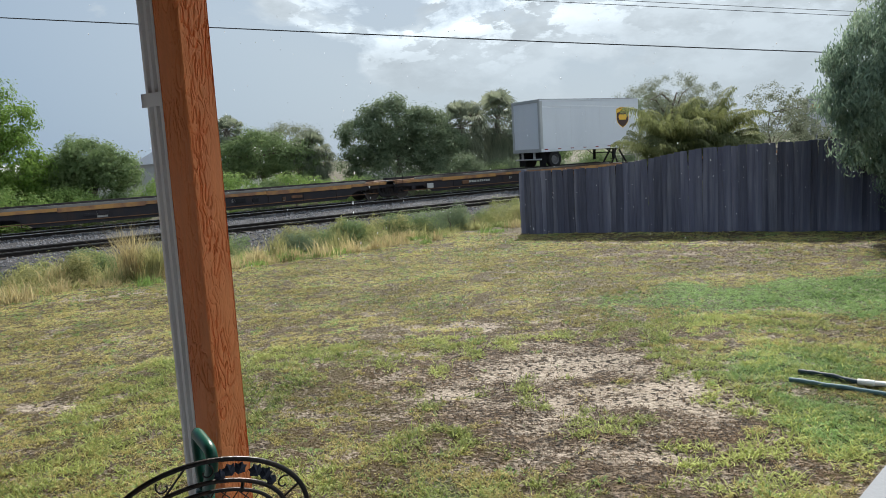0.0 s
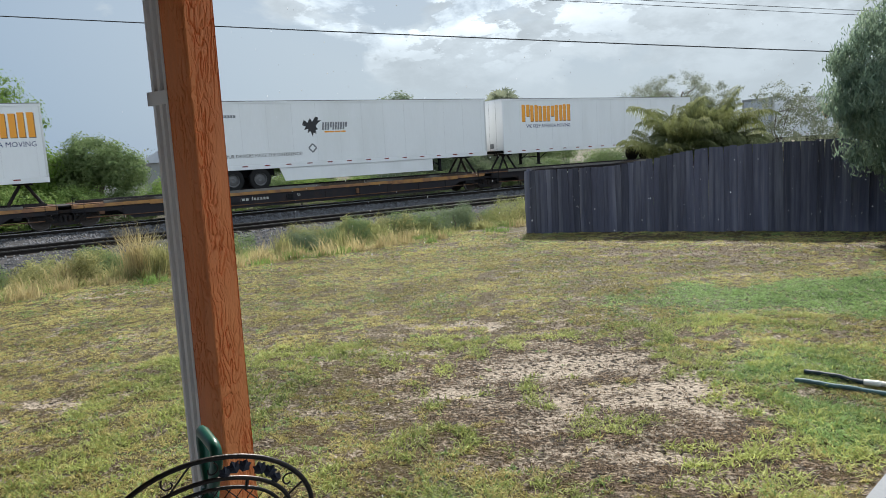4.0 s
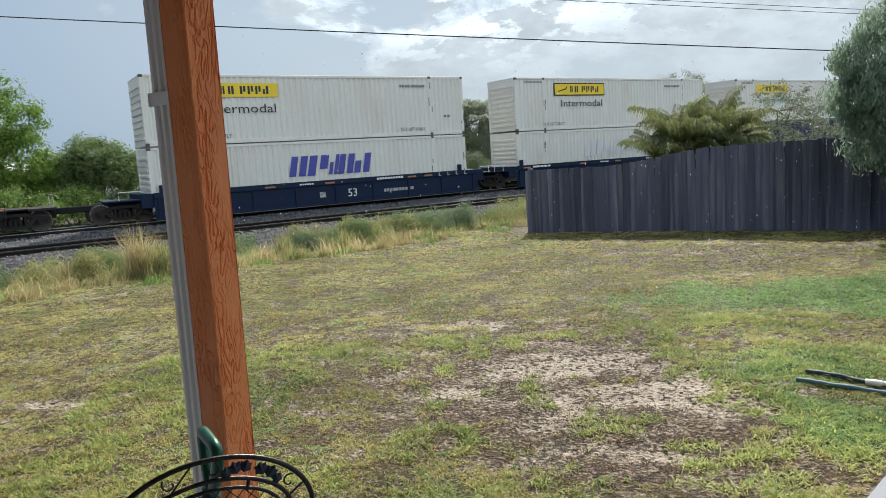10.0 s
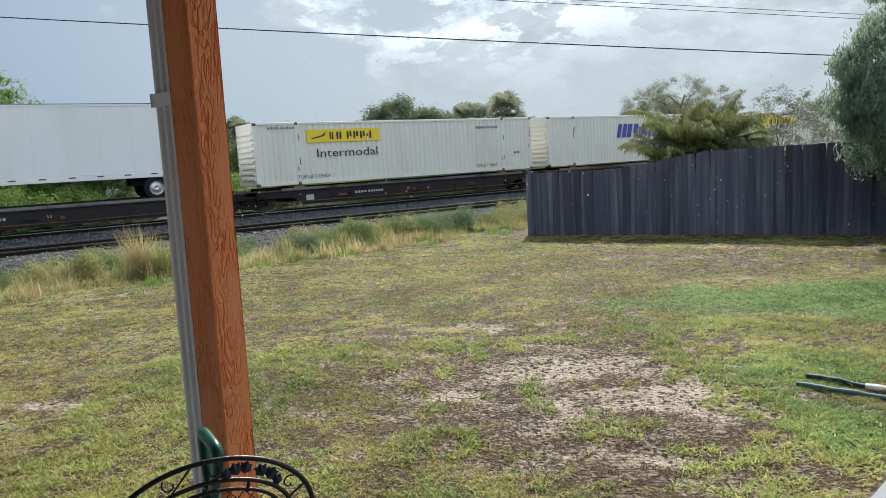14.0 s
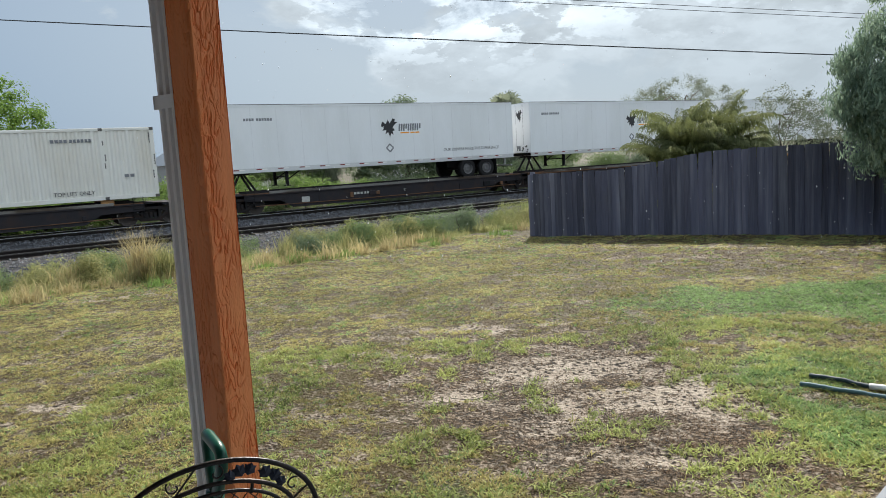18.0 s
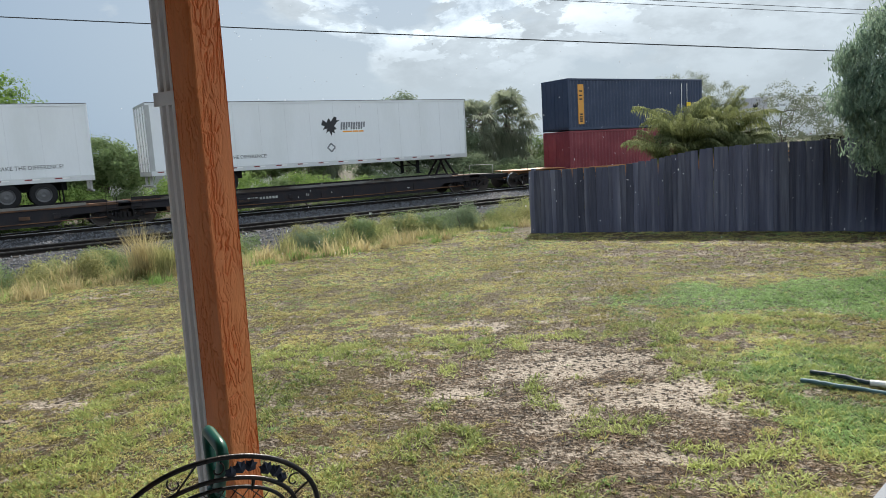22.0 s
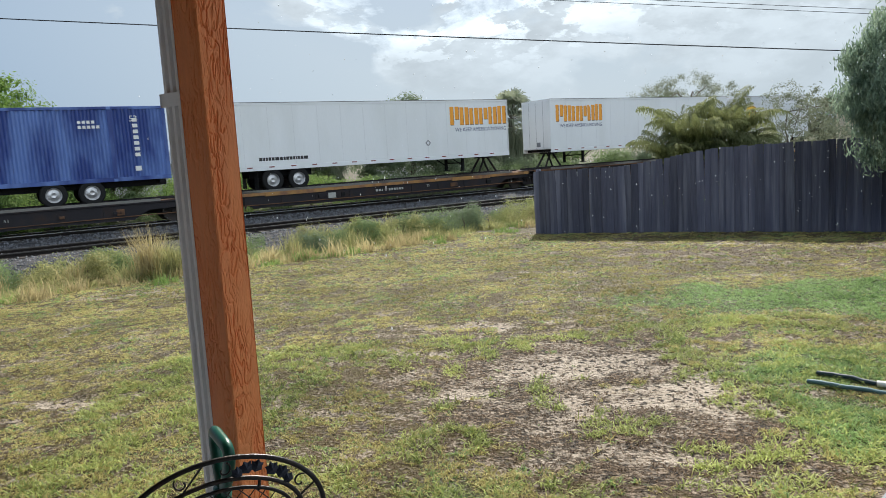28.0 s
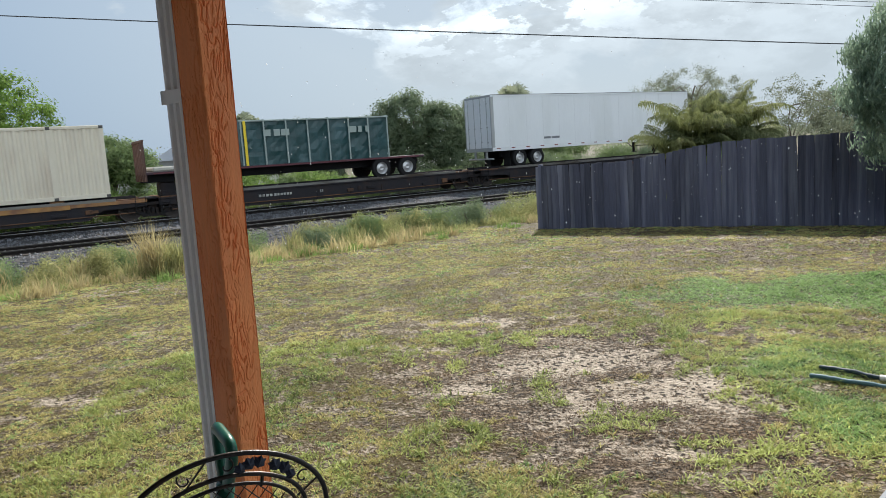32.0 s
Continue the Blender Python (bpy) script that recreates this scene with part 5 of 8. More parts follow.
def shield(van, x, z, k=1.0):
    """A brown and gold shield, x and z its middle."""
    half, top, low, y = SIZES[van.name]

    def outline(s):
        pts = [(-0.5, 0.44), (-0.25, 0.54), (0.0, 0.57), (0.25, 0.54), (0.5, 0.44), (0.5, -0.1), (0.44, -0.3), (0.25, -0.48), (0.0, -0.62), (-0.25, -0.48), (-0.44, -0.3), (-0.5, -0.1)]
        return [(x + a * s * k, z + b * s * k) for a, b in pts]
    rim = decal(van, "shield", Shape().prism(outline(1.0), y - 0.006, y - 0.001), GOLD_INK, "brown and gold shield decal")
    part("shield_field", Shape().prism(outline(0.93), y - 0.009, y - 0.006), BROWN_INK, rim)
    sweep = Shape().prism([(x + a * k, z + b * k) for a, b in ((-0.44, 0.40), (0.0, 0.51), (0.44, 0.40), (0.44, 0.30), (0.2, 0.36), (-0.1, 0.35), (-0.44, 0.22))], y - 0.012, y - 0.009)
    part("shield_band", sweep, GOLD_INK, rim)
    blocks = Shape().prism([(x + a * k, z + b * k) for a, b in ((-0.34, 0.02), (-0.26, 0.14), (0.26, 0.14), (0.34, 0.02), (0.26, -0.16), (-0.26, -0.16))], y - 0.012, y - 0.009)
    part("shield_bar", blocks, GOLD_INK, rim)


def slanted(shape, x, z, w, h, y, lean=0.0, kind=0):
    """One unit of a mark: a pair of plain slanted bars; kind varies their heights."""
    for x0, x1, z0, z1 in ((0, 0.40, 0, (1, 1, 0.62)[kind]), (0.58, 1, (0, 0.3, 0)[kind], 1)):
        shape.prism([(x + a * w + lean * b * h, z + b * h) for a, b in ((x0, z0), (x1, z0), (x1, z1), (x0, z1))], y - 0.005, y)


def orange_mark(van, x, web_x=None, slogan=True):
    """An arched orange block mark with a slogan under it, x its left end from the trailer's left end."""
    half, top, low, y = SIZES[van.name]
    x0, z0 = x - half, top - 1.32
    sh, edge = Shape(), Shape()
    for k in range(6):
        w = 0.56
        h = 0.86 + 0.10 * abs(k - 2.5) / 2.5
        slanted(edge, x0 + k * 0.63 + 0.025, z0 - 0.025, w, h, y, 0.0, (1, 0, 0, 1, 0, 0)[k])
        slanted(sh, x0 + k * 0.63, z0, w, h, y - 0.006, 0.0, (1, 0, 0, 1, 0, 0)[k])
    rim = decal(van, "mark_outline", edge, BROWN_INK)
    pieces("orange_block", sh, ORANGE_INK, rim, "orange block")
    if slogan:
        lettering(van, "WE KEEP AMERICA MOVING", x0 + 0.3, z0 - 0.36, 0.21, y - 0.004, NAVY_INK, "slogan", 3.4)
    if web_x is not None:
        sh = Shape()
        bars(sh, web_x - half, low + 0.44, (0.16, 0.1, 0.1, 0.12, 0.14, 0.2, 0.14, 0.1, 0.14, 0.14, 0.1, 0.06, 0.12, 0.14, 0.2), 0.15, y, 0.03)
        decal(van, "web_address_bars", sh, BLACK_INK)
    diamond(van, half * 0.35, low + 0.9, 0.14)


def diamond(van, x, z, r, mat=None):
    y = SIZES[van.name][3]
    sh, t = Shape(), 0.18 * r
    for a, b in (((0, r), (r, 0)), ((r, 0), (0, -r)), ((0, -r), (-r, 0)), ((-r, 0), (0, r))):
        d = Vector((b[0] - a[0], b[1] - a[1])).normalized() * t
        sh.prism([(x + a[0] - d.y, z + a[1] + d.x), (x + b[0] - d.y, z + b[1] + d.x), (x + b[0] + d.y, z + b[1] - d.x), (x + a[0] + d.y, z + a[1] - d.x)], y - 0.005, y)
    decal(van, "placard_holder", sh, mat or GREY_INK)


BIRD = ((-0.5, 0.10), (-0.40, 0.34), (-0.22, 0.20), (-0.08, 0.42), (0.02, 0.24), (0.20, 0.48), (0.34, 0.44), (0.30, 0.30), (0.50, 0.30), (0.32, 0.20), (0.18, 0.02), (0.30, -0.12), (0.16, -0.16), (0.20, -0.34), (0.06, -0.26), (0.0, -0.46), (-0.10, -0.20), (-0.26, -0.30), (-0.20, -0.08), (-0.42, -0.14), (-0.32, 0.02))


def bird_mark(van, x=7.7, slogan_x=None, number=True, nose=True, small=1.0, text=True):
    half, top, low, y = SIZES[van.name]
    x0, z = x - half, top - 1.25
    decal(van, "bird_mark", Shape().prism([(x0 + a * small, z + b * small) for a, b in BIRD], y - 0.006, y), BLACK_INK, "black bird silhouette decal")
    if text:
        sh = Shape()
        for k in range(5):
            slanted(sh, x0 + 0.50 + k * 0.27, z - 0.16, 0.23, 0.36, y, 0.12, (0, 1, 0, 0, 1)[k])
        pieces("name_block", sh, GREY_INK, van, "grey block")
        sh = Shape()
        bars(sh, x0 + 0.62, z - 0.29, (0.5, 0.3, 0.24), 0.07, y, 0.04)
        decal(van, "name_underline", sh, ORANGE_INK)
        diamond(van, x0 - 0.05, z - 1.0, 0.2)
    if slogan_x is not None:
        lettering(van, "OUR DRIVERS MAKE THE DIFFERENCE!", slogan_x - half, low + 0.55, 0.16, y - 0.004, BLACK_INK, "slogan", 3.7)
    if number:
        sh = Shape()
        bars(sh, 0.9 - half, top - 0.75, (0.1,) * 4, 0.12, y, 0.03)
        bars(sh, 1.5 - half, top - 0.75, (0.1,) * 6, 0.12, y, 0.03)
        decal(van, "number_bars", sh, GREY_INK)
    if nose:
        sh = Shape().prism([(a * 0.55, top - 0.75 + b * 0.75) for a, b in BIRD], -0.004, 0.004)
        part("bird_mark", sh, BLACK_INK, van, "black bird silhouette decal", m=pose(-half - 0.01, -0.35, 0, 0, 0, -90))
        sh = Shape()
        for k in range(7):
            bx = random.Random(k).uniform(-0.3, 0.3)
            sh.box(bx - 0.05, bx + 0.05, -0.01, 0.01, low + 0.25 + 0.05 * k, low + 0.33 + 0.05 * k)
        part("hose_couplings", sh, BLACK_INK, van, m=pose(-half - 0.012, -0.75, 0, 0, 0, -90))


def name_panel(box, a=2.4, b=6.4, word="Intermodal", word_mat=None, frame_mat=None, lift=True):
    """A yellow panel with dark bars and a plain word under it."""
    half, top, low, y = SIZES[box.name]
    x0, x1, z1 = a - half, b - half, top - 0.36
    z0 = z1 - 0.62
    if frame_mat:
        decal(box, "panel_border", Shape().box(x0 - 0.06, x1 + 0.06, y - 0.012, y + 0.02, z0 - 0.06, z1 + 0.06), frame_mat)
    p = decal(box, "yellow_panel", Shape().box(x0, x1, y - 0.018, y + 0.02, z0, z1), YELLOW_INK, "yellow name panel with dark blocks")
    sh = Shape()
    x, k = x0 + (x1 - x0) * 0.30, (x1 - x0) * 0.62
    for i, w in enumerate((0.7, 0.9, 0.2, 0.9, 0.9, 0.9, 0.9)):
        if w > 0.3:
            slanted(sh, x, z0 + 0.13, k / 8.2 * w, 0.36, y - 0.018, 0.0, (0, 0, 0, 1, 1, 1, 2)[i])
        x += k / 7.0 * (0.55 if w < 0.3 else 1.05)
    pieces("name_block", sh, BLACK_INK, p)
    part("scroll_shape", Shape().prism(((x0 + 0.2, z0 + 0.15), (x0 + 0.9, z0 + 0.3), (x0 + 1.0, z0 + 0.55), (x0 + 0.8, z0 + 0.35), (x0 + 0.25, z0 + 0.22)), y - 0.023, y - 0.018), BROWN_INK, p)
    if word:
        lettering(box, word, x0 + (x1 - x0) * 0.12, z0 - 0.70, 0.42, y - 0.006, word_mat or BLACK_INK, "word", (x1 - x0) * 0.84)
    if lift:
        lettering(box, "TOP LIFT ONLY", 2.0 - half, low + 0.26, 0.17, y - 0.006, BLACK_INK, "handling_note", 1.7)
        lettering(box, "TOP LIFT ONLY", half - 4.0, low + 0.26, 0.17, y - 0.006, BLACK_INK, "handling_note", 1.5)
    sh = Shape()
    bars(sh, half - 3.9, top - 0.55, (0.12,) * 4 + (0.001,) + (0.1,) * 6, 0.13, y, 0.04)
    bars(sh, 0.7 - half, top - 0.30, (0.1,) * 9, 0.09, y, 0.05)
    bars(sh, half - 1.3, low + 0.9, (0.16, 0.16), 0.13, y, 0.06)
    decal(box, "number_bars", sh, GREY_INK)


def slanted_mark(box, x, w, h, mat, word=None, z=None):
    half, top, low, y = SIZES[box.name]
    sh = Shape()
    z = z if z is not None else low + 0.62
    unit = w / 5.2
    for k, (kind, width) in enumerate(((0, 1.0), (1, 1.2), (2, 0.55), (0, 0.95), (2, 1.0))):
        slanted(sh, x - half + (0, 1.12, 2.45, 3.05, 4.1)[k] * unit, z, unit * width, h, y - 0.006, 0.22, kind)
    pieces("slanted_block", sh, mat, box, "slanted block")
    if word:
        lettering(box, word, x - half + w * 0.32, z - 0.48, 0.26, y - 0.006, BLACK_INK, "word", w * 0.66)


def angular_mark(van):
    half, top, low, y = SIZES[van.name]
    x0, z0 = 0.72 - half, top - 1.62
    rim = Shape().prism([(x0 - 0.12 + a, z0 - 0.1 + b) for a, b in ((0, 0), (2.05, 0), (2.15, 0.78), (2.55, 0.78), (2.6, 1.22), (0.42, 1.22))], y - 0.004, y)
    r = decal(van, "mark_plate", rim, NAVY_INK, "navy angular mark")
    part("mark_face", Shape().prism([(x0 + a, z0 + b) for a, b in ((0, 0), (1.85, 0), (1.98, 0.76), (2.38, 0.78), (2.4, 1.02), (0.38, 1.02))], y - 0.008, y - 0.004), WHITE_INK, r)
    sh = Shape()
    for k, kind in enumerate((1, 0, 2)):
        slanted(sh, x0 + 0.10 + k * 0.66, z0 + 0.08, 0.56, 0.82, y - 0.008, 0.28, kind)
    pieces("mark_block", sh, DARK_RED_INK, r)
    sh = Shape()
    bars(sh, x0 - 0.1, z0 - 0.58, (0.13,) * 3 + (0.001,) + (0.13,) * 6 + (0.001,) + (0.12,) * 14, 0.17, y, 0.055)
    decal(van, "name_bars", sh, NAVY_INK)
    sh = Shape()
    bars(sh, half - 2.6, low + 0.55, (0.085,) * 16, 0.11, y, 0.045)
    decal(van, "web_address_bars", sh, DARK_RED_INK)
    sh = Shape().prism([(-0.45 + a * 0.36, top - 1.3 + b * 0.62) for a, b in ((0, 0), (2.05, 0), (2.15, 0.78), (2.55, 0.78), (2.6, 1.22), (0.42, 1.22))], -0.004, 0.004)
    part("nose_mark", sh, NAVY_INK, van, m=pose(-half - 0.01, 0.2, 0, 0, 0, -90))
    decal(van, "vent", Shape().prism([(-half + 0.45 + a, top - 0.3 + b) for a, b in ((0, 0), (0.6, 0), (0.75, 0.12), (0.1, 0.12))], y - 0.01, y), GREY_INK)


# ---- the railcars ----
flatcar(-60.0, -40.2, "dark")
flatcar(-40.2, -22.0, "dark")
flatcar(-22.0, -3.2, "yellow")
flatcar(-3.2, 14.2, "yellow", trucks=(True, True))
flatcar(19.3, 37.0, "yellow")
flatcar(37.0, 56.4, "yellow")
flatcar(56.4, 77.6, "yellow")
flatcar(77.6, 96.5, "dark")
flatcar(96.5, 114.1, "rust")
flatcar(114.1, 131.4, "yellow")
flatcar(131.4, 149.5, "yellow")
flatcar(149.5, 166.9, "dark", trucks=(True, True))
NAVY_WORDS = "dark navy articulated container well car"
navy_cars = [well_car(170.9, 190.1, 8.45, CAR_NAVY, NAVY_WORDS), well_car(190.1, 210.3, 8.45, CAR_NAVY, NAVY_WORDS), well_car(210.3, 230.4, 8.45, CAR_NAVY, NAVY_WORDS, trucks=(True, True))]
flatcar(234.1, 251.2, "dark")
flatcar(251.2, 268.6, "dark", pedestal=(-0.20, 1.218))
flatcar(268.6, 286.3, "rust", pedestal=(-0.10, 1.218))
flatcar(286.3, 304.2, "yellow", pedestal=(-0.20, 1.218))
flatcar(304.2, 321.6, "dark", trucks=(True, True), pedestal=(0.95, 1.218))
flatcar(325.4, 342.1, "dark")
flatcar(342.1, 359.6, "rust")
flatcar(359.6, 377.3, "yellow")
flatcar(377.3, 395.4, "rust")
flatcar(395.4, 413.3, "dark", trucks=(True, True))
dttx = well_car(417.3, 437.2, 7.3, CAR_TAN, "faded yellow container well car with ribbed sides", trucks=(True, True), steel_tan=True)
flatcar(440.7, 457.2, "yellow", mark_at=2.6)
flatcar(457.2, 474.8, "dark")
flatcar(474.8, 492.2, "dark")
flatcar(492.2, 510.4, "dark")
flatcar(510.4, 529.4, "yellow")
flatcar(529.4, 548.0, "rust")
flatcar(548.0, 565.6, "yellow")
flatcar(565.6, 583.4, "yellow", pedestal=(-0.80, 1.158))
flatcar(583.4, 600.3, "dark")
flatcar(600.3, 618.5, "dark", trucks=(True, True))

for car in navy_cars:
    words = Shape()
    bars(words, -7.3, 1.07, (0.5, 0.22, 0.22, 0.2), 0.10, -1.556, 0.06)
    bars(words, -1.9, 1.08, (0.09,) * 6, 0.07, -1.556, 0.03)
    bars(words, 2.2, 1.07, (0.12,) * 10, 0.10, -1.556, 0.035)
    decal_bars = part("name_bars", words, WHITE_INK, car, "white painted bars")
    tagged(decal_bars, kind="stuff")
    plates = Shape()
    for x in (-8.0, -3.6, -0.6, 4.0, 5.0):
        plates.box(x, x + 0.5, -1.558, -1.545, 1.06, 1.14)
    pieces("tie_down_plate", plates, CAR_TAN, car, "faded yellow plate")
    number = Shape()
    bars(number, 2.6, 0.44, (0.13,) * 3 + (0.3,) + (0.13,) * 5, 0.15, -1.486, 0.05)
    tagged(part("car_number", number, STENCIL, car), kind="stuff")
    frame_box = Shape().box(-0.9, -0.6, -1.486, -1.48, 0.42, 0.68)
    part("data_plate", frame_box, STENCIL, car, "pale data plate")
    lettering(car, "53", 1.2 if car is navy_cars[1] else 0.6, 0.36, 0.40, -1.49, WHITE_INK, "length_number")
    for k in range(4):
        x = 5.9 + k * 0.55
        part("load_hook", Shape().box(x, x + 0.05, -1.565, -1.54, 1.02, 1.22).box(x, x + 0.16, -1.565, -1.54, 1.02, 1.06), STENCIL, car, "white painted hook")
    part("tie_down_post", Shape().box(-8.2, -8.0, -1.56, -1.4, 1.24, 1.55, 0.02), CAR_NAVY, car)
    part("tie_down_post", Shape().box(7.2, 7.4, -1.56, -1.4, 1.24, 1.55, 0.02), CAR_NAVY, car)
sh = Shape()
bars(sh, -6.2, 0.36, (0.16,) * 4 + (0.3,) + (0.13,) * 6, 0.18, -1.49, 0.05)
tagged(part("car_number", sh, BLACK_INK, dttx), kind="stuff")
lettering(dttx, "53", -0.5, 0.33, 0.3, -1.492, BLACK_INK, "length_number")

# ---- the loads ----
van = trailer(7.1, 15.5, "short pale grey van trailer with a brown shield", "right", TRAILER_GREY, axles=1, bright=False)
shield(van, 2.75, 3.89, 1.12)
ORANGE_WORDS = "long white van trailer with an orange block mark"
van = trailer(39.8, 56.0, ORANGE_WORDS, "right", doors="alu")
orange_mark(van, 12.2, 1.6)
sh = Shape()
for k in range(6):
    slanted(sh, -0.95 + k * 0.32, 4.25, 0.27, 0.34, 0.0, 0, (1, 0, 0, 1, 0, 0)[k])
REAR_MARK = sh.mesh("rear_mark", ORANGE_INK)


def rear_signs(v):
    half, top, low, y = SIZES[v.name]
    link_part("rear_mark", REAR_MARK, v, "small orange block mark", pose(-half - 0.036, 0, 0, 0, 0, -90))
    s = Shape()
    for z in (low + 1.15, low + 0.8, low + 0.45):
        s.box(-0.95, -0.55, -0.004, 0.004, z, z + 0.22)
    s.box(0.5, 0.9, -0.004, 0.004, low + 0.9, low + 1.25)
    part("rear_notices", s, GREY_INK, v, "", m=pose(-half - 0.036, 0, 0, 0, 0, -90))


rear_signs(van)
BIRD_WORDS = "long white van trailer with a black bird decal"
van = trailer(61.4, 77.6, BIRD_WORDS + " and white skirt", "right", skirt=True, doors="alu", bright=False)
bird_mark(van, 5.9, 1.6, nose=False)
van = trailer(78.8, 95.0, ORANGE_WORDS, "left")
orange_mark(van, 1.4)
PUP_WORDS = "short pale grey van trailer with a brown shield"
van = trailer(104.6, 113.1, PUP_WORDS, "right", TRAILER_GREY, axles=1, top=5.02)
shield(van, 3.0, 3.92, 1.1)
van = trailer(122.6, 130.9, PUP_WORDS, "right", TRAILER_GREY, axles=1, top=5.02)
shield(van, 2.95, 3.92, 1.1)
for a in (132.5, 150.3):
    van = trailer(a, a + 16.25, ORANGE_WORDS, "right", doors="alu")
    orange_mark(van, 12.2, 3.2 if a > 140 else 3.4)
    rear_signs(van)
PANEL_WORDS = "off-white corrugated container with a yellow name panel"
box = container(172.0, 188.4, 0.30, 2.84, CONT_WHITE, "off-white corrugated container with a violet-blue slanted mark")
slanted_mark(box, 6.2, 4.3, 0.95, BLUE_INK, z=1.50)
box = container(172.0, 188.4, 3.20, 3.02, CONT_WHITE, PANEL_WORDS)
name_panel(box, 2.2, 6.0)
box = container(192.0, 208.5, 0.30, 2.84, CONT_WHITE, "off-white corrugated container with a faint grey slanted mark")
slanted_mark(box, 5.2, 4.6, 0.95, SEAM, z=1.50)
box = container(192.0, 208.5, 3.20, 3.02, CONT_WHITE, PANEL_WORDS)
name_panel(box, 3.0, 7.0, frame_mat=BROWN_INK)
box = container(212.2, 228.5, 0.30, 2.84, CONT_NAVY, "dark navy corrugated container with white patches")
sh = Shape().box(-4.6, -3.75, -1.305, -1.29, 1.45, 2.35)
sh.box(-7.55, -7.0, -1.305, -1.29, 1.45, 2.35)
bars(sh, 2.0, 2.5, (0.5, 0.3, 0.3, 0.2), 0.12, -1.296)
bars(sh, -6.0, 2.5, (0.14,) * 4 + (0.2,) + (0.12,) * 6, 0.14, -1.296)
decal(box, "white_patches", sh, WHITE_INK, "white painted patches and bars")
box = container(212.2, 228.5, 3.20, 3.02, CONT_WHITE, PANEL_WORDS + " and green lettering")
name_panel(box, 2.4, 6.4, word_mat=GREEN_INK)
van = trailer(234.1, 250.3, "long white van trailer with a navy angular mark", "left")
angular_mark(van)
box = container(251.5, 267.9, 1.22, 2.92, CONT_WHITE, PANEL_WORDS)
name_panel(box, 2.6, 6.5)
box = container(269.2, 285.5, 1.22, 2.92, CONT_WHITE, "off-white corrugated container with a violet-blue slanted mark")
slanted_mark(box, 5.7, 4.1, 0.85, BLUE_INK, "INTERMODAL", z=2.75)
box = container(286.9, 303.2, 1.22, 2.92, CONT_WHITE, PANEL_WORDS)
name_panel(box, 2.9, 7.4)
box = container(305.7, 322.0, 1.22, 2.94, CONT_WHITE, PANEL_WORDS + " and green lettering")
name_panel(box, 2.4, 6.4, word_mat=GREEN_INK)
for a, b, plain in ((325.0, 341.3, False), (342.6, 359.0, False), (360.3, 376.7, True), (378.0, 394.4, False), (396.6, 412.9, False)):
    van = trailer(a, b, "long plain white van trailer" if plain else BIRD_WORDS, "right" if a == 396.6 else "left", bright=plain, band=not plain, doors="alu" if a == 396.6 else "plain")
    bird_mark(van, 8.4, None if plain else (1.4 if a == 396.6 else 11.6), number=not plain, nose=a != 396.6, text=not plain) if not plain else diamond(van, 1.6, 2.85, 0.22)
box = container(420.5, 432.8, 0.40, 2.70, CONT_MAROON, "faded maroon corrugated shipping container", "40", 2.44, "ocean")
sh = Shape()
bars(sh, 4.6, 1.3, (0.06, 0.06), 1.5, -1.226, 0.3)
bars(sh, 5.4, 1.3, (0.05,), 1.2, -1.226, 0.3)
decal(box, "code_bars", sh, WHITE_INK)
box = container(420.5, 432.8, 3.16, 3.07, CONT_SLATE, "slate blue corrugated shipping container", "40", 2.44, "ocean")
p = decal(box, "orange_strip", Shape().box(-5.38, -4.92, -1.24, -1.2, 3.50, 5.88), ORANGE_STRIP, "upright orange strip with dark blocks")
sh = Shape()
for z in (3.64, 3.77, 3.90, 4.06, 4.96, 5.18, 5.44):
    sh.box(-5.28, -5.04, -1.246, -1.24, z, z + 0.08)
pieces("strip_block", sh, BLACK_INK, p)
sh = Shape()
bars(sh, 4.0, 4.3, (0.05, 0.05), 1.66, -1.226, 0.5)
decal(box, "code_bars", sh, WHITE_INK)
decal(box, "yellow_tag", Shape().box(4.55, 4.95, -1.235, -1.2, 4.4, 4.72), YELLOW_INK)
van = trailer(440.2, 456.5, BIRD_WORDS, "left", bright=False, band=True, slide=1.4)
bird_mark(van, 8.2, 11.2)
van = trailer(457.9, 474.1, "long pale grey van trailer with a brown shield and white skirt", "left", TRAILER_GREY, skirt=True, bright=False, slide=0.7)
shield(van, -6.7, 3.72, 1.05)
lettering(van, "53", -7.2, 2.35, 0.22, -1.3, GREY_INK, "length_number")
van = trailer(475.4, 491.7, BIRD_WORDS, "left", bright=False, band=True)
bird_mark(van, 8.0, 11.4)

# blue container on a road chassis
box = container(492.9, 509.5, 1.90, 3.07, CONT_BLUE, "bright blue corrugated container on a road chassis")
sh = Shape()
bars(sh, 6.9, 2.3, (0.24,), 0.2, -1.3, 0)
for k in range(7):
    sh.box(6.95, 7.15, -1.302, -1.29, 2.9 + k * 0.24, 3.05 + k * 0.24)
bars(sh, 4.9, 4.3, (0.12,) * 4, 0.12, -1.3)
bars(sh, 4.9, 4.1, (0.12,) * 5, 0.12, -1.3)
decal(box, "white_letter_bars", sh, WHITE_INK, "white painted bars")
# two upright patches of paler blue on the side
decal(box, "scuffed_patches", Shape().box(-1.9, -1.6, -1.3, -1.26, 2.2, 3.0).box(0.3, 0.5, -1.3, -1.26, 2.3, 2.9), material("pale blue patch paint", (0.16, 0.25, 0.50), 0.5), "")
lettering(box, "53", 6.85, 4.35, 0.25, -1.304, WHITE_INK, "length_number")
chassis = rolling("container_chassis", 501.2, "black road chassis with two axles under a blue container", "chassis", "trailers on the train")
sh = Shape()
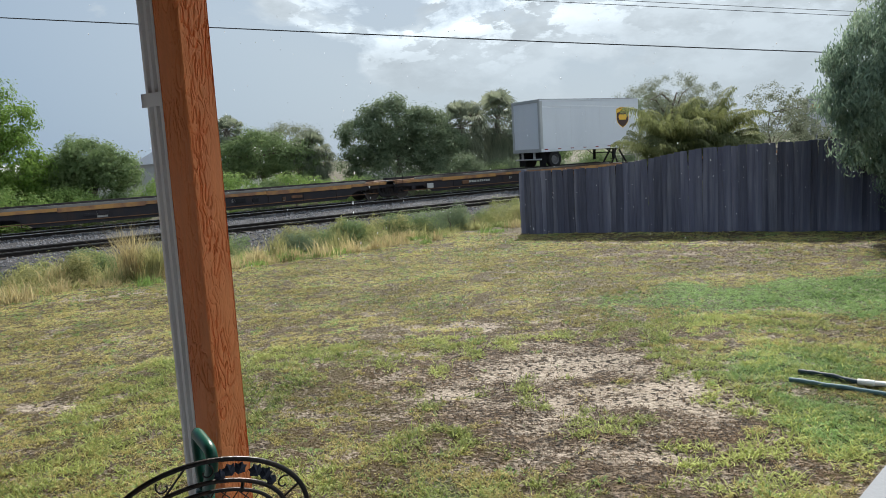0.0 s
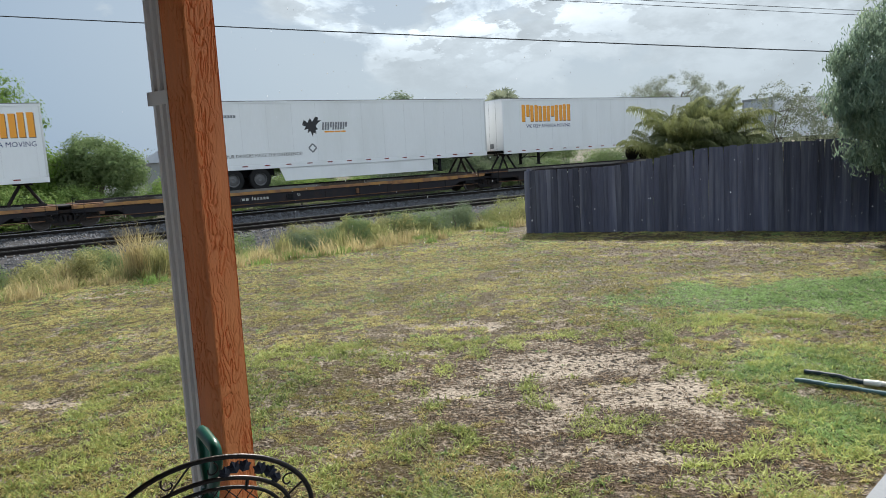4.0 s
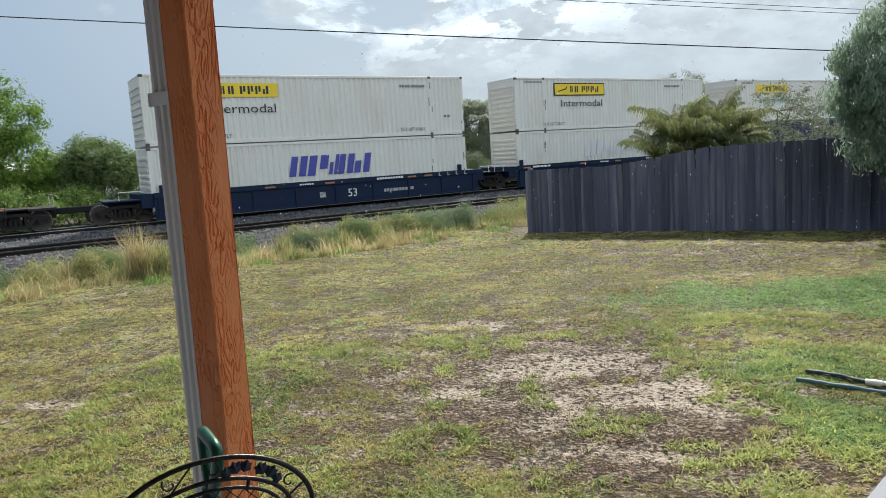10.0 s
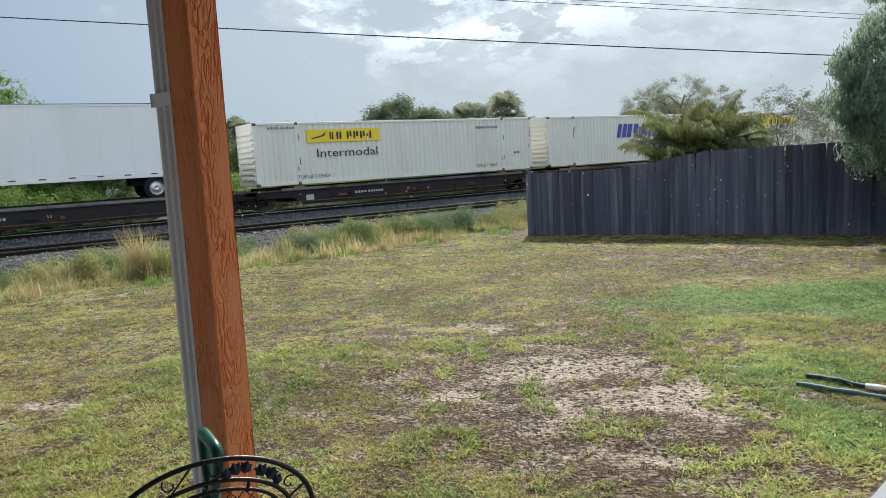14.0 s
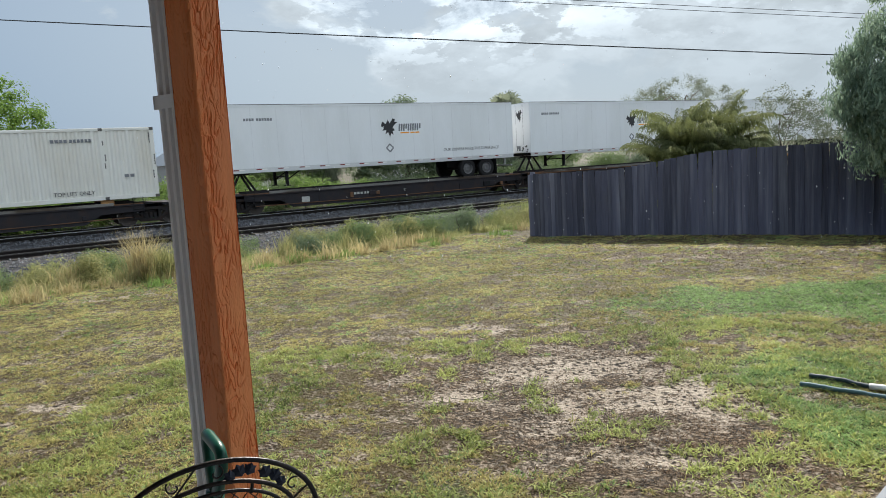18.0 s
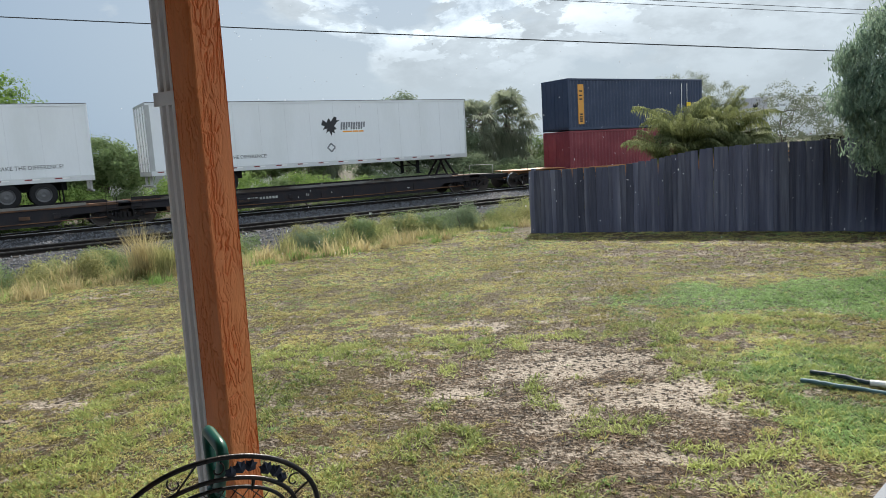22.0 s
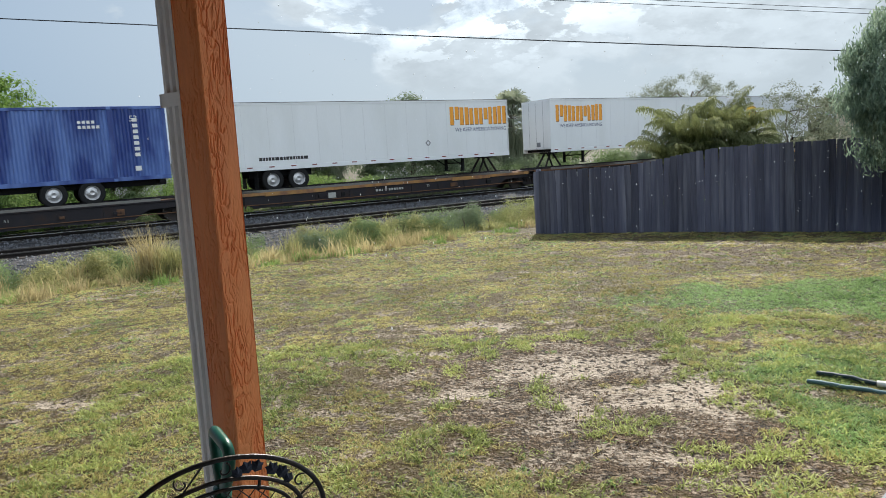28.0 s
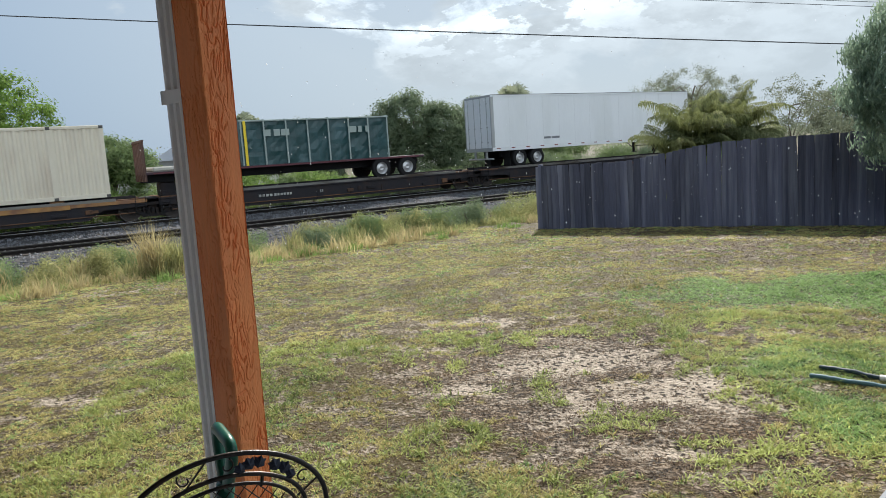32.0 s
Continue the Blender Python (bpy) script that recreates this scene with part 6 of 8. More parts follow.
for y in (-0.5, 0.5):
    sh.box(-8.2, 8.2, y - 0.07, y + 0.07, 1.64, 1.89, 0.01)
for x in (-8.1, -5, -2, 1, 4, 7.9):
    sh.box(x - 0.08, x + 0.08, -1.25, 1.25, 1.74, 1.89, 0.01)
part("chassis_frame", sh, BLACK, chassis)
sh = Shape()
for x in (3.75, 5.15):
    sh.tube([(x, -1.0, DECK + 0.505), (x, 1.0, DECK + 0.505)], 0.065)
    sh.box(x - 0.1, x + 0.1, -0.6, 0.6, DECK + 0.45, 1.6, 0.02)
part("axle_set", sh, BLACK, chassis)
road_wheels(chassis, (3.75, 5.15), DECK + 0.505)
sh = Shape()
for y in (-0.8, 0.8):
    sh.box(-5.6, -5.46, y - 0.07, y + 0.07, DECK + 0.3, 1.7, 0.01)
    sh.tube([(-5.5, y, 1.2), (-4.7, y, 1.65)], 0.03, 6)
sh.box(-7.6, -6.9, -0.4, 0.4, DECK, 1.58, 0.05)
part("landing_gear", sh, BLACK, chassis)

van = trailer(511.5, 527.8, ORANGE_WORDS, "right", doors="alu", slide=0.6)
orange_mark(van, 12.45, 1.9)
rear_signs(van)
van = trailer(530.9, 547.1, ORANGE_WORDS, "left")
orange_mark(van, 0.45, 12.2)
van = trailer(548.6, 557.0, "short pale grey van trailer with a brown shield and white skirt", "left", TRAILER_GREY, axles=1, skirt=True, bright=False)
shield(van, -2.9, 3.77, 1.12)
box = container(565.6, 581.8, 1.16, 2.94, CONT_CREAM, "cream corrugated container with rust streaks")
diamond(box, 2.3, 1.5, 0.22, GREY_INK)
sh = Shape()
bars(sh, -7.6, 3.62, (0.12,) * 4 + (0.12,) * 3, 0.13, -1.3)
bars(sh, -4.0, 3.62, (0.12,) * 4 + (0.12,) * 6, 0.13, -1.3)
decal(box, "number_bars", sh, GREY_INK)
van = trailer(601.4, 617.6, "long plain white van trailer with upright door bars", "right")
sh = Shape()
bars(sh, -4.4, 2.5, (0.5, 0.6), 0.12, -1.297, 0.08)
decal(van, "number_bars", sh, GREY_INK)


def flatbed_load():
    """A flatbed trailer with a high rack at its nose and a strapped, tarped load."""
    bed = rolling("flatbed_trailer", 590.1, "dark flatbed trailer with a rack at its nose", "trailer", "trailers on the train")
    half = 6.85
    part("bed", Shape().box(-half, half, -1.28, 1.28, 1.94, 2.06, 0.02), material("dark purple-brown bed paint", (0.045, 0.02, 0.03), 0.6), bed)
    part("bed_stripe", Shape().box(-half + 0.3, half - 0.3, -1.29, -1.28, 1.965, 2.03), DARK_RED_INK, bed)
    for y in (-0.5, 0.36):
        part("bed_beam", Shape().box(-half, half, y, y + 0.14, 1.60, 1.94, 0.01), BLACK, bed)
    rack_paint = material("brown painted rack", (0.09, 0.045, 0.035), 0.6)
    rack = part("headboard", Shape().box(-half - 0.05, -half + 0.05, -1.28, 1.28, 3.34, 3.44, 0.01), rack_paint, bed, "brown barred headboard")
    for y in np.linspace(-1.2, 1.2, 7):
        part("headboard_bar", Shape().box(-half - 0.04, -half + 0.04, y - 0.04, y + 0.04, 1.66, 3.35, 0.008), rack_paint, rack)
    part("folded_sheet", Shape().box(-half + 0.3, -2.9, -1.2, 1.2, 2.06, 2.28, 0.06), material("pale folded sheet", (0.45, 0.43, 0.38), 0.8, 0, 0.3, 3, 20, 0.3), bed, "pale folded sheet on the bed")
    xs = (4.35, 5.85)
    ax = Shape()
    for x in xs:
        ax.tube([(x, -1.0, DECK + 0.505), (x, 1.0, DECK + 0.505)], 0.065)
        ax.box(x - 0.1, x + 0.1, -0.6, 0.6, DECK + 0.45, 1.6, 0.02)
    part("axle_set", ax, BLACK, bed)
    road_wheels(bed, xs, DECK + 0.505)
    for y in (-0.8, 0.8):
        part("landing_leg", Shape().box(-4.5, -4.36, y - 0.07, y + 0.07, DECK + 0.02, 1.94, 0.01), BLACK, bed)
    part("hitch_stand", Shape().box(-6.2, -5.5, -0.4, 0.4, DECK, 1.60, 0.05), CAR_DARK, bed)
    load = rolling("tarped_load", 591.2, "crated load under a dark green wet tarpaulin with pale straps", "load", "")
    sh, n, rows = Shape(), 40, 10
    vs, fs = [], []
    for i in range(n + 1):
        x = -3.75 + 7.5 * i / n
        for j in range(rows + 1):
            z = 2.06 + 2.0 * j / rows
            d = 0.05 * noise.noise((x * 1.6, z * 1.8, 1.0)) + 0.03 * noise.noise((x * 5, z * 4, 7.0)) - 0.05 * abs(math.sin(x * math.pi / 1.07))
            vs.append((x, -1.17 - d, z))
        for j in range(rows + 1):
            z = 4.06 - 2.0 * j / rows
            vs.append((x, 1.17, z + 0.03 * noise.noise((x * 2, 3.0, z))))
    k = 2 * (rows + 1)
    for i in range(n):
        for j in range(k - 1):
            fs.append((i * k + j, i * k + j + 1, (i + 1) * k + j + 1, (i + 1) * k + j))
    fs += [tuple(range(k)), tuple(n * k + j for j in range(k))[::-1]]
    part("tarpaulin", sh.add(vs, fs), TARP, load)
    for i in range(8):
        x = -3.72 + i * 1.063
        part("strap", Shape().box(x - 0.035, x + 0.035, -1.26, -1.235, 2.06, 4.13, 0.006).box(x - 0.035, x + 0.035, -1.26, 1.2, 4.11, 4.135, 0.006), STRAP, load)
    part("edge_trim", Shape().box(-3.8, 3.8, -1.27, -1.18, 4.04, 4.11, 0.01), STRAP, load, "pale edge along the top")
    part("yellow_strap", Shape().box(-3.62, -3.5, -1.275, -1.262, 2.06, 4.08, 0.004), YELLOW_INK, load, "yellow strap")
    sh = Shape()
    for a, b in ((-2.7, 0.35), (-2.2, 0.3), (-1.85, 0.4), (1.6, 0.4), (2.1, 0.2), (2.5, 0.2)):
        sh.box(a, a + b, -1.245, -1.235, 3.36, 3.66)
    part("printed_bars", sh, STRAP, load)


flatbed_load()


# ---- plants ----
def leaf_arrays(centres, spread, size, rng, droop=0.2, aspect=2.2, facing=None):
    """Pointed leaves scattered round the centres; facing: the way that each leaf turns its face, more or less."""
    n = len(centres)
    pos = centres + rng.normal(0, 1, (n, 3)) * spread
    a = rng.normal(0, 1, (n, 3))
    a[:, 2] -= droop * 3
    if facing is None:
        b = np.cross(a, rng.normal(0, 1, (n, 3)))
    else:
        b = np.cross(a, facing + rng.normal(0, 0.42, (n, 3)))
        a = np.cross(facing + rng.normal(0, 0.25, (n, 3)), b)
    a /= np.linalg.norm(a, axis=1)[:, None] + 1e-9
    b /= np.linalg.norm(b, axis=1)[:, None] + 1e-9
    s = size * rng.uniform(0.6, 1.3, (n, 1))
    a, b = a * s, b * s / aspect
    v = np.stack([pos - a * 0.5, pos + b * 0.5, pos + a * 0.5, pos - b * 0.5], 1).reshape(-1, 3)
    f = (np.arange(n) * 4)[:, None] + np.array([[0, 1, 2, 3]])
    return v, f


def clump_centres(ellipsoids, clumps, leaves, rng, clump_r, hollow=0.55):
    """Leaf centres gathered in rounded clumps through and over the ellipsoids, and the way out of each clump."""
    vols = np.array([e[3] * e[4] * e[5] for e in ellipsoids]) ** 0.67
    out, ways = [], []
    for e, share in zip(ellipsoids, vols / vols.sum()):
        k = max(6, int(clumps * share))
        d = rng.normal(0, 1, (k, 3))
        d /= np.linalg.norm(d, axis=1)[:, None]
        r = rng.uniform(hollow, 1.0, (k, 1)) ** 0.6
        c = np.array(e[:3]) + d * r * np.array(e[3:6])
        per = max(3, int(leaves * share / k))
        q = rng.normal(0, 1, (k * per, 3))
        q /= np.linalg.norm(q, axis=1)[:, None]
        wide = np.repeat(rng.uniform(0.7, 1.7, (k, 1)), per, 0)
        reach = clump_r * 1.5 * wide * rng.uniform(0.35, 1.08, (k * per, 1))
        out.append(np.repeat(c, per, 0) + q * reach * np.array([1, 1, 0.75]))
        w = q + 0.5 * np.repeat(d, per, 0) + np.array([0, 0, 0.45])
        ways.append(w / np.linalg.norm(w, axis=1)[:, None])
    return np.concatenate(out), np.concatenate(ways)


def tree(x, y, height, ellipsoids, leaf_mat, words, category="tree", name="tree", leaves=9000, clumps=240, size=0.17, clump_r=0.36, trunk_r=0.2, seed=1, base=None, limbs=7, droop=0.2, aspect=2.2, group=""):
    """A tapered trunk with limbs that reach into the crown; the ellipsoids are given from the tree's foot."""
    rng = np.random.default_rng(seed)
    g = float(ground_z(x, y)) if base is None else base
    ob = thing(name, pose(x, y, g), words, category, group)
    wood = Shape()
    bend = [(0, 0, -0.15)]
    for k in range(1, 5):
        bend.append((rng.uniform(-1, 1) * 0.08 * height * k / 4, rng.uniform(-1, 1) * 0.08 * height * k / 4, height * 0.62 * k / 4))
    wood.tube(bend, [trunk_r * (1.25, 1, 0.85, 0.65, 0.45)[k] for k in range(5)], 9)
    part("trunk", wood, BARK, ob)
    for k in range(limbs):
        e = ellipsoids[k % len(ellipsoids)]
        d = rng.normal(0, 1, 3)
        d[2] = abs(d[2]) * 0.6
        d /= np.linalg.norm(d)
        tip = np.array(e[:3]) + d * np.array(e[3:6]) * 0.75
        start = Vector(bend[2 + k % 3])
        mid = (start + Vector(tip)) * 0.5 + Vector((0, 0, 0.08 * height))
        part("limb", Shape().tube([start, mid, Vector(tip)], [trunk_r * 0.45, trunk_r * 0.28, trunk_r * 0.08], 6), BARK, ob)
    at, way = clump_centres(ellipsoids, clumps, leaves, rng, clump_r)
    v, f = leaf_arrays(at, size * 0.2, size, rng, droop, aspect, way if droop < 0.5 else None)
    link_part("crown", raw_mesh("crown", v, f, leaf_mat), ob)
    return ob


def on_far(s, off):
    p = on_yard(s, off)
    return p.x, p.y


def fan_palm(x, y, height, r, words, seed, skirt=1.0, mat=None, fronds=60, base=None):
    """A trunk under a shaggy head of stiff fans; the old fans hang in a skirt below it."""
    rng = np.random.default_rng(seed)
    g = float(ground_z(x, y)) if base is None else base
    ob = thing("palm_tree", pose(x, y, g), words, "palm tree", "cabbage palms beyond the tracks")
    lean = rng.uniform(-0.3, 0.3, 2)
    pts = [(lean[0] * k / 6, lean[1] * k / 6, height * k / 6 - 0.1) for k in range(7)]
    part("trunk", Shape().tube(pts, [0.26, 0.2, 0.19, 0.19, 0.2, 0.24, 0.2], 10), PALM_BARK, ob)
    top = Vector(pts[-1])
    for kind in range(2):
        vs, fs = [], []
        count = fronds if kind == 0 else int(fronds * skirt)
        if kind and not skirt:
            break
        stems = Shape()
        for i in range(count):
            az = 2.4 * i + rng.uniform(-0.4, 0.4)
            el = rng.uniform(-0.5, 1.45) if kind == 0 else rng.uniform(-1.2, -0.3)
            heart = top - Vector((0, 0, 0 if kind == 0 else rng.uniform(0.1, 0.42 * height)))
            d = Vector((math.cos(az) * math.cos(el), math.sin(az) * math.cos(el), math.sin(el)))
            stem = r * rng.uniform(0.38, 0.70) * (1.0 if kind == 0 else 0.75)
            hub = heart + d * stem + Vector((0, 0, -0.12 * stem * math.cos(el)))
            stems.tube([heart, heart + d * stem * 0.5, hub], 0.018, 4, False)
            side = d.cross(Vector((rng.uniform(-0.4, 0.4), rng.uniform(-0.4, 0.4), 1)))
            side = side.normalized() if side.length > 0.05 else Vector((1, 0, 0))
            up = side.cross(d)
            blades_n = 25
            for j in range(blades_n):
                a = (j / (blades_n - 1) - 0.5) * 3.4
                q = (d * math.cos(a) + side * math.sin(a)).normalized()
                length = r * rng.uniform(0.34, 0.52) * (1 - 0.15 * abs(a) / 1.85)
                w = up.cross(q) * 0.015 * r
                drop = Vector((0, 0, -length * (0.20 + 0.35 * max(0.0, math.cos(el)) if kind == 0 else 0.75)))
                m1, tip = hub + q * length * 0.55 + up * (0.08 * length) + drop * 0.15, hub + q * length * 0.9 + drop
                k = len(vs)
                vs += [hub, m1 - w, tip, m1 + w]
                fs += [(k, k + 1, k + 2, k + 3)]
        tagged(part("stalk_bundle", stems, PALM_BARK, ob), kind="stuff")
        link_part("frond_crown" if kind == 0 else "frond_skirt", raw_mesh("fronds", np.array([tuple(p) for p in vs]), np.array(fs), mat or PALM_GREEN), ob, "" if kind == 0 else "drooping old fronds")
    return ob


def feather_palm(x, y, heads, words, seed, base):
    """A clump of feather palms: fronds rise steeply from each heart and arch over, with drooping leaflets."""
    rng = np.random.default_rng(seed)
    ob = thing("palm_clump", pose(x, y, base), words, "palm tree")
    up = Vector((0, 0, 1))
    for hx, hy, hz, r, count, lo, hi, mat in heads:
        part("trunk", Shape().tube([(hx * 0.7, hy * 0.7, -0.2), (hx * 0.85, hy * 0.85, hz * 0.5), (hx, hy, hz)], [0.15, 0.13, 0.10], 8), PALM_BARK, ob)
        vs, fs = [], []
        ribs = Shape()
        for i in range(count):
            az, el = 2.4 * i + rng.uniform(-0.25, 0.25), lo + (hi - lo) * ((i * 0.618) % 1.0)
            flat = Vector((math.cos(az), math.sin(az), 0))
            length = r * rng.uniform(0.8, 1.12)
            pts, p, a = [], Vector((hx, hy, hz)), el
            steps = 12
            bend = (1.35 + 0.7 * math.cos(el)) * rng.uniform(0.75, 1.3)
            for k in range(steps + 1):
                pts.append(p.copy())
                p = p + (flat * math.cos(a) + up * math.sin(a)) * (length / steps)
                a -= bend * (0.1 + 1.8 * k / steps) / steps
            ribs.tube(pts, [0.024 * (1 - 0.8 * k / steps) for k in range(steps + 1)], 4, False)
            side = flat.cross(up)
            side = (side + up * rng.uniform(-0.5, 0.5)).normalized()
            n = 52
            for k in range(5, n):
                q = k / n
                i0 = min(int(q * steps), steps - 1)
                c = pts[i0].lerp(pts[i0 + 1], q * steps - i0)
                d = (pts[i0 + 1] - pts[i0]).normalized()
                lift = d.cross(side).normalized()
                ll = 0.25 * r * math.sin(math.pi * min(1, 0.10 + q * 0.86)) ** 0.7 * rng.uniform(0.8, 1.12)
                for sgn in (-1, 1):
                    out = (side * sgn * 0.85 + d * (0.45 + 0.5 * q) + lift * (0.28 if lift.z > 0 else -0.28)).normalized()
                    m1 = c + out * ll * 0.5
                    tip = c + out * ll * 0.82 - up * (ll * rng.uniform(0.45, 0.95))
                    w = d * 0.020
                    k0 = len(vs)
                    vs += [c, m1 - w, tip, m1 + w]
                    fs.append((k0, k0 + 1, k0 + 2, k0 + 3))
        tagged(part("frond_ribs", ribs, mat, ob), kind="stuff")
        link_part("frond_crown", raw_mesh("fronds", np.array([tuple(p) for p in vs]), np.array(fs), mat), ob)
    return ob


def far_plants():
    # broad-leaved trees beyond the tracks
    x, y = on_far(-19.2, 12)
    tree(x, y, 7.4, [(0, 0, 5.7, 2.7, 2.4, 2.2), (-1.5, 0.5, 4.4, 2.3, 2.2, 1.9), (1.2, -0.4, 3.5, 2.1, 1.8, 2.1), (0.6, 0, 1.6, 2.5, 1.8, 1.7)], LEAF_BRIGHT, "bright green broad-leaved tree beyond the railway", leaves=34000, size=0.19, clumps=330, seed=2)
    x, y = on_far(-14.4, 11)
    tree(x, y, 4.8, [(0, 0, 3.3, 1.6, 1.6, 1.3), (-1.3, 0, 2.6, 1.5, 1.4, 1.2), (1.3, 0.2, 2.7, 1.3, 1.3, 1.1)], LEAF_MID, "rounded mid-green tree beyond the railway", leaves=26000, size=0.17, clumps=260, clump_r=0.3, seed=3)
    x, y = on_far(-16.8, 12.5)
    tree(x, y, 3.6, [(0, 0, 2.3, 1.7, 1.4, 1.2), (1.2, 0, 1.6, 1.5, 1.3, 1.2), (-1.2, 0, 1.5, 1.4, 1.3, 1.2)], LEAF_MID, "low mid-green tree beyond the railway", leaves=22000, size=0.17, clumps=220, clump_r=0.3, seed=8)
    x, y = on_far(6.5, 13)
    tree(x, y, 7.2, [(0, 0, 5.0, 2.3, 2.2, 2.0), (-2.0, 0, 3.9, 2.1, 1.9, 2.2), (2.0, 0.2, 4.0, 2.2, 1.9, 2.2), (0, 0, 2.0, 4.2, 2.0, 2.0), (3.4, 0.5, 2.6, 2.0, 1.6, 2.0)], LEAF_OAK, "dense dark green tree beyond the railway", leaves=80000, clumps=620, size=0.19, clump_r=0.34, seed=4)
    x, y = on_far(-2.5, 16)
    tree(x, y, 5.2, [(0, 0, 3.4, 2.2, 1.8, 1.6), (-2.2, 0.4, 2.8, 1.8, 1.6, 1.5), (2.2, 0.3, 2.7, 1.8, 1.5, 1.4)], LEAF_MID, "scrubby green tree beyond the railway", leaves=30000, size=0.18, clumps=260, seed=5)
    x, y = on_far(3.2, 24)
    tree(x, y, 6.0, [(0, 0, 4.6, 2.6, 2.0, 1.2), (-2.8, 0.4, 4.0, 2.2, 1.6, 1.2)], LEAF_GREY, "hazy grey-green tree in the distance", leaves=11000, seed=6)
    x, y = on_far(20.5, 14)
    tree(x, y, 3.9, [(0, 0, 2.5, 1.9, 1.6, 1.3), (2.2, 0, 1.9, 1.8, 1.5, 1.2), (-1.8, 0, 1.6, 1.5, 1.3, 1.1)], LEAF_MID, "low leafy shrub beyond the railway", leaves=15000, seed=7)
    # palms
    x, y = on_far(12.6, 12.4)
    fan_palm(x, y, 4.7, 2.7, "grey-green cabbage palm with a full head", 11, 1.7)
    x, y = on_far(16.4, 12.6)
    fan_palm(x, y, 5.2, 3.0, "tall grey-green cabbage palm with drooping fronds", 12, 1.7, fronds=54)
    x, y = on_far(-3.6, 20)
    fan_palm(x, y, 5.2, 1.5, "distant cabbage palm behind the scrub", 13)
    x, y = on_far(0.6, 15)
    fan_palm(x, y, 3.4, 1.9, "low cabbage palm with hanging fronds", 14)
    # vines and shrubs along the far side of the tracks
    rng = np.random.default_rng(21)
    s = -34.0
    k = 0
    while s < 42:
        w, h = rng.uniform(1.6, 2.8), rng.uniform(1.3, 2.5)
        if -13.5 < s < -7.5:
            h = max(h, 2.1)
        x, y = on_far(s, rng.uniform(7.0, 9.5))
        ell = [(0, 0, h * 0.5, w, 1.4, h * 0.55), (rng.uniform(-1, 1), 0.2, h * 0.72, w * 0.6, 1.0, h * 0.35)]
        tree(x, y, h, ell, (LEAF_VINE, LEAF_MID, LEAF_VINE)[k % 3] if s < 2 else (LEAF_MID, LEAF_OAK)[k % 2], "vine-covered green shrub beside the railway", "shrub", "shrub", 7000, 110, 0.13, 0.26, 0.06, 100 + k, limbs=3, group="shrubs beyond the railway")
        s += w * 1.25
        k += 1
    # a far belt of woods
    rng = np.random.default_rng(31)
    ss, oo = rng.uniform(-230, 420, 900), rng.uniform(70, 150, 900)
    c = np.stack([YARD_U.x * ss + YARD_N.x * oo, YARD_MID.y + YARD_U.y * ss + YARD_N.y * oo, -0.5 + rng.uniform(0.3, 1.0, 900) * rng.uniform(1.5, 5.2, 900)], 1)
    q = np.repeat(c, 110, 0) + rng.normal(0, 1, (900 * 110, 3)) * np.array([2.2, 2.2, 0.8])
    v, f = leaf_arrays(q, 0.2, 0.42, rng)
    tagged(new("far_woods", raw_mesh("far_woods", v, f, LEAF_GREY)), "hazy grey-green belt of distant woods", "woods", kind="stuff")


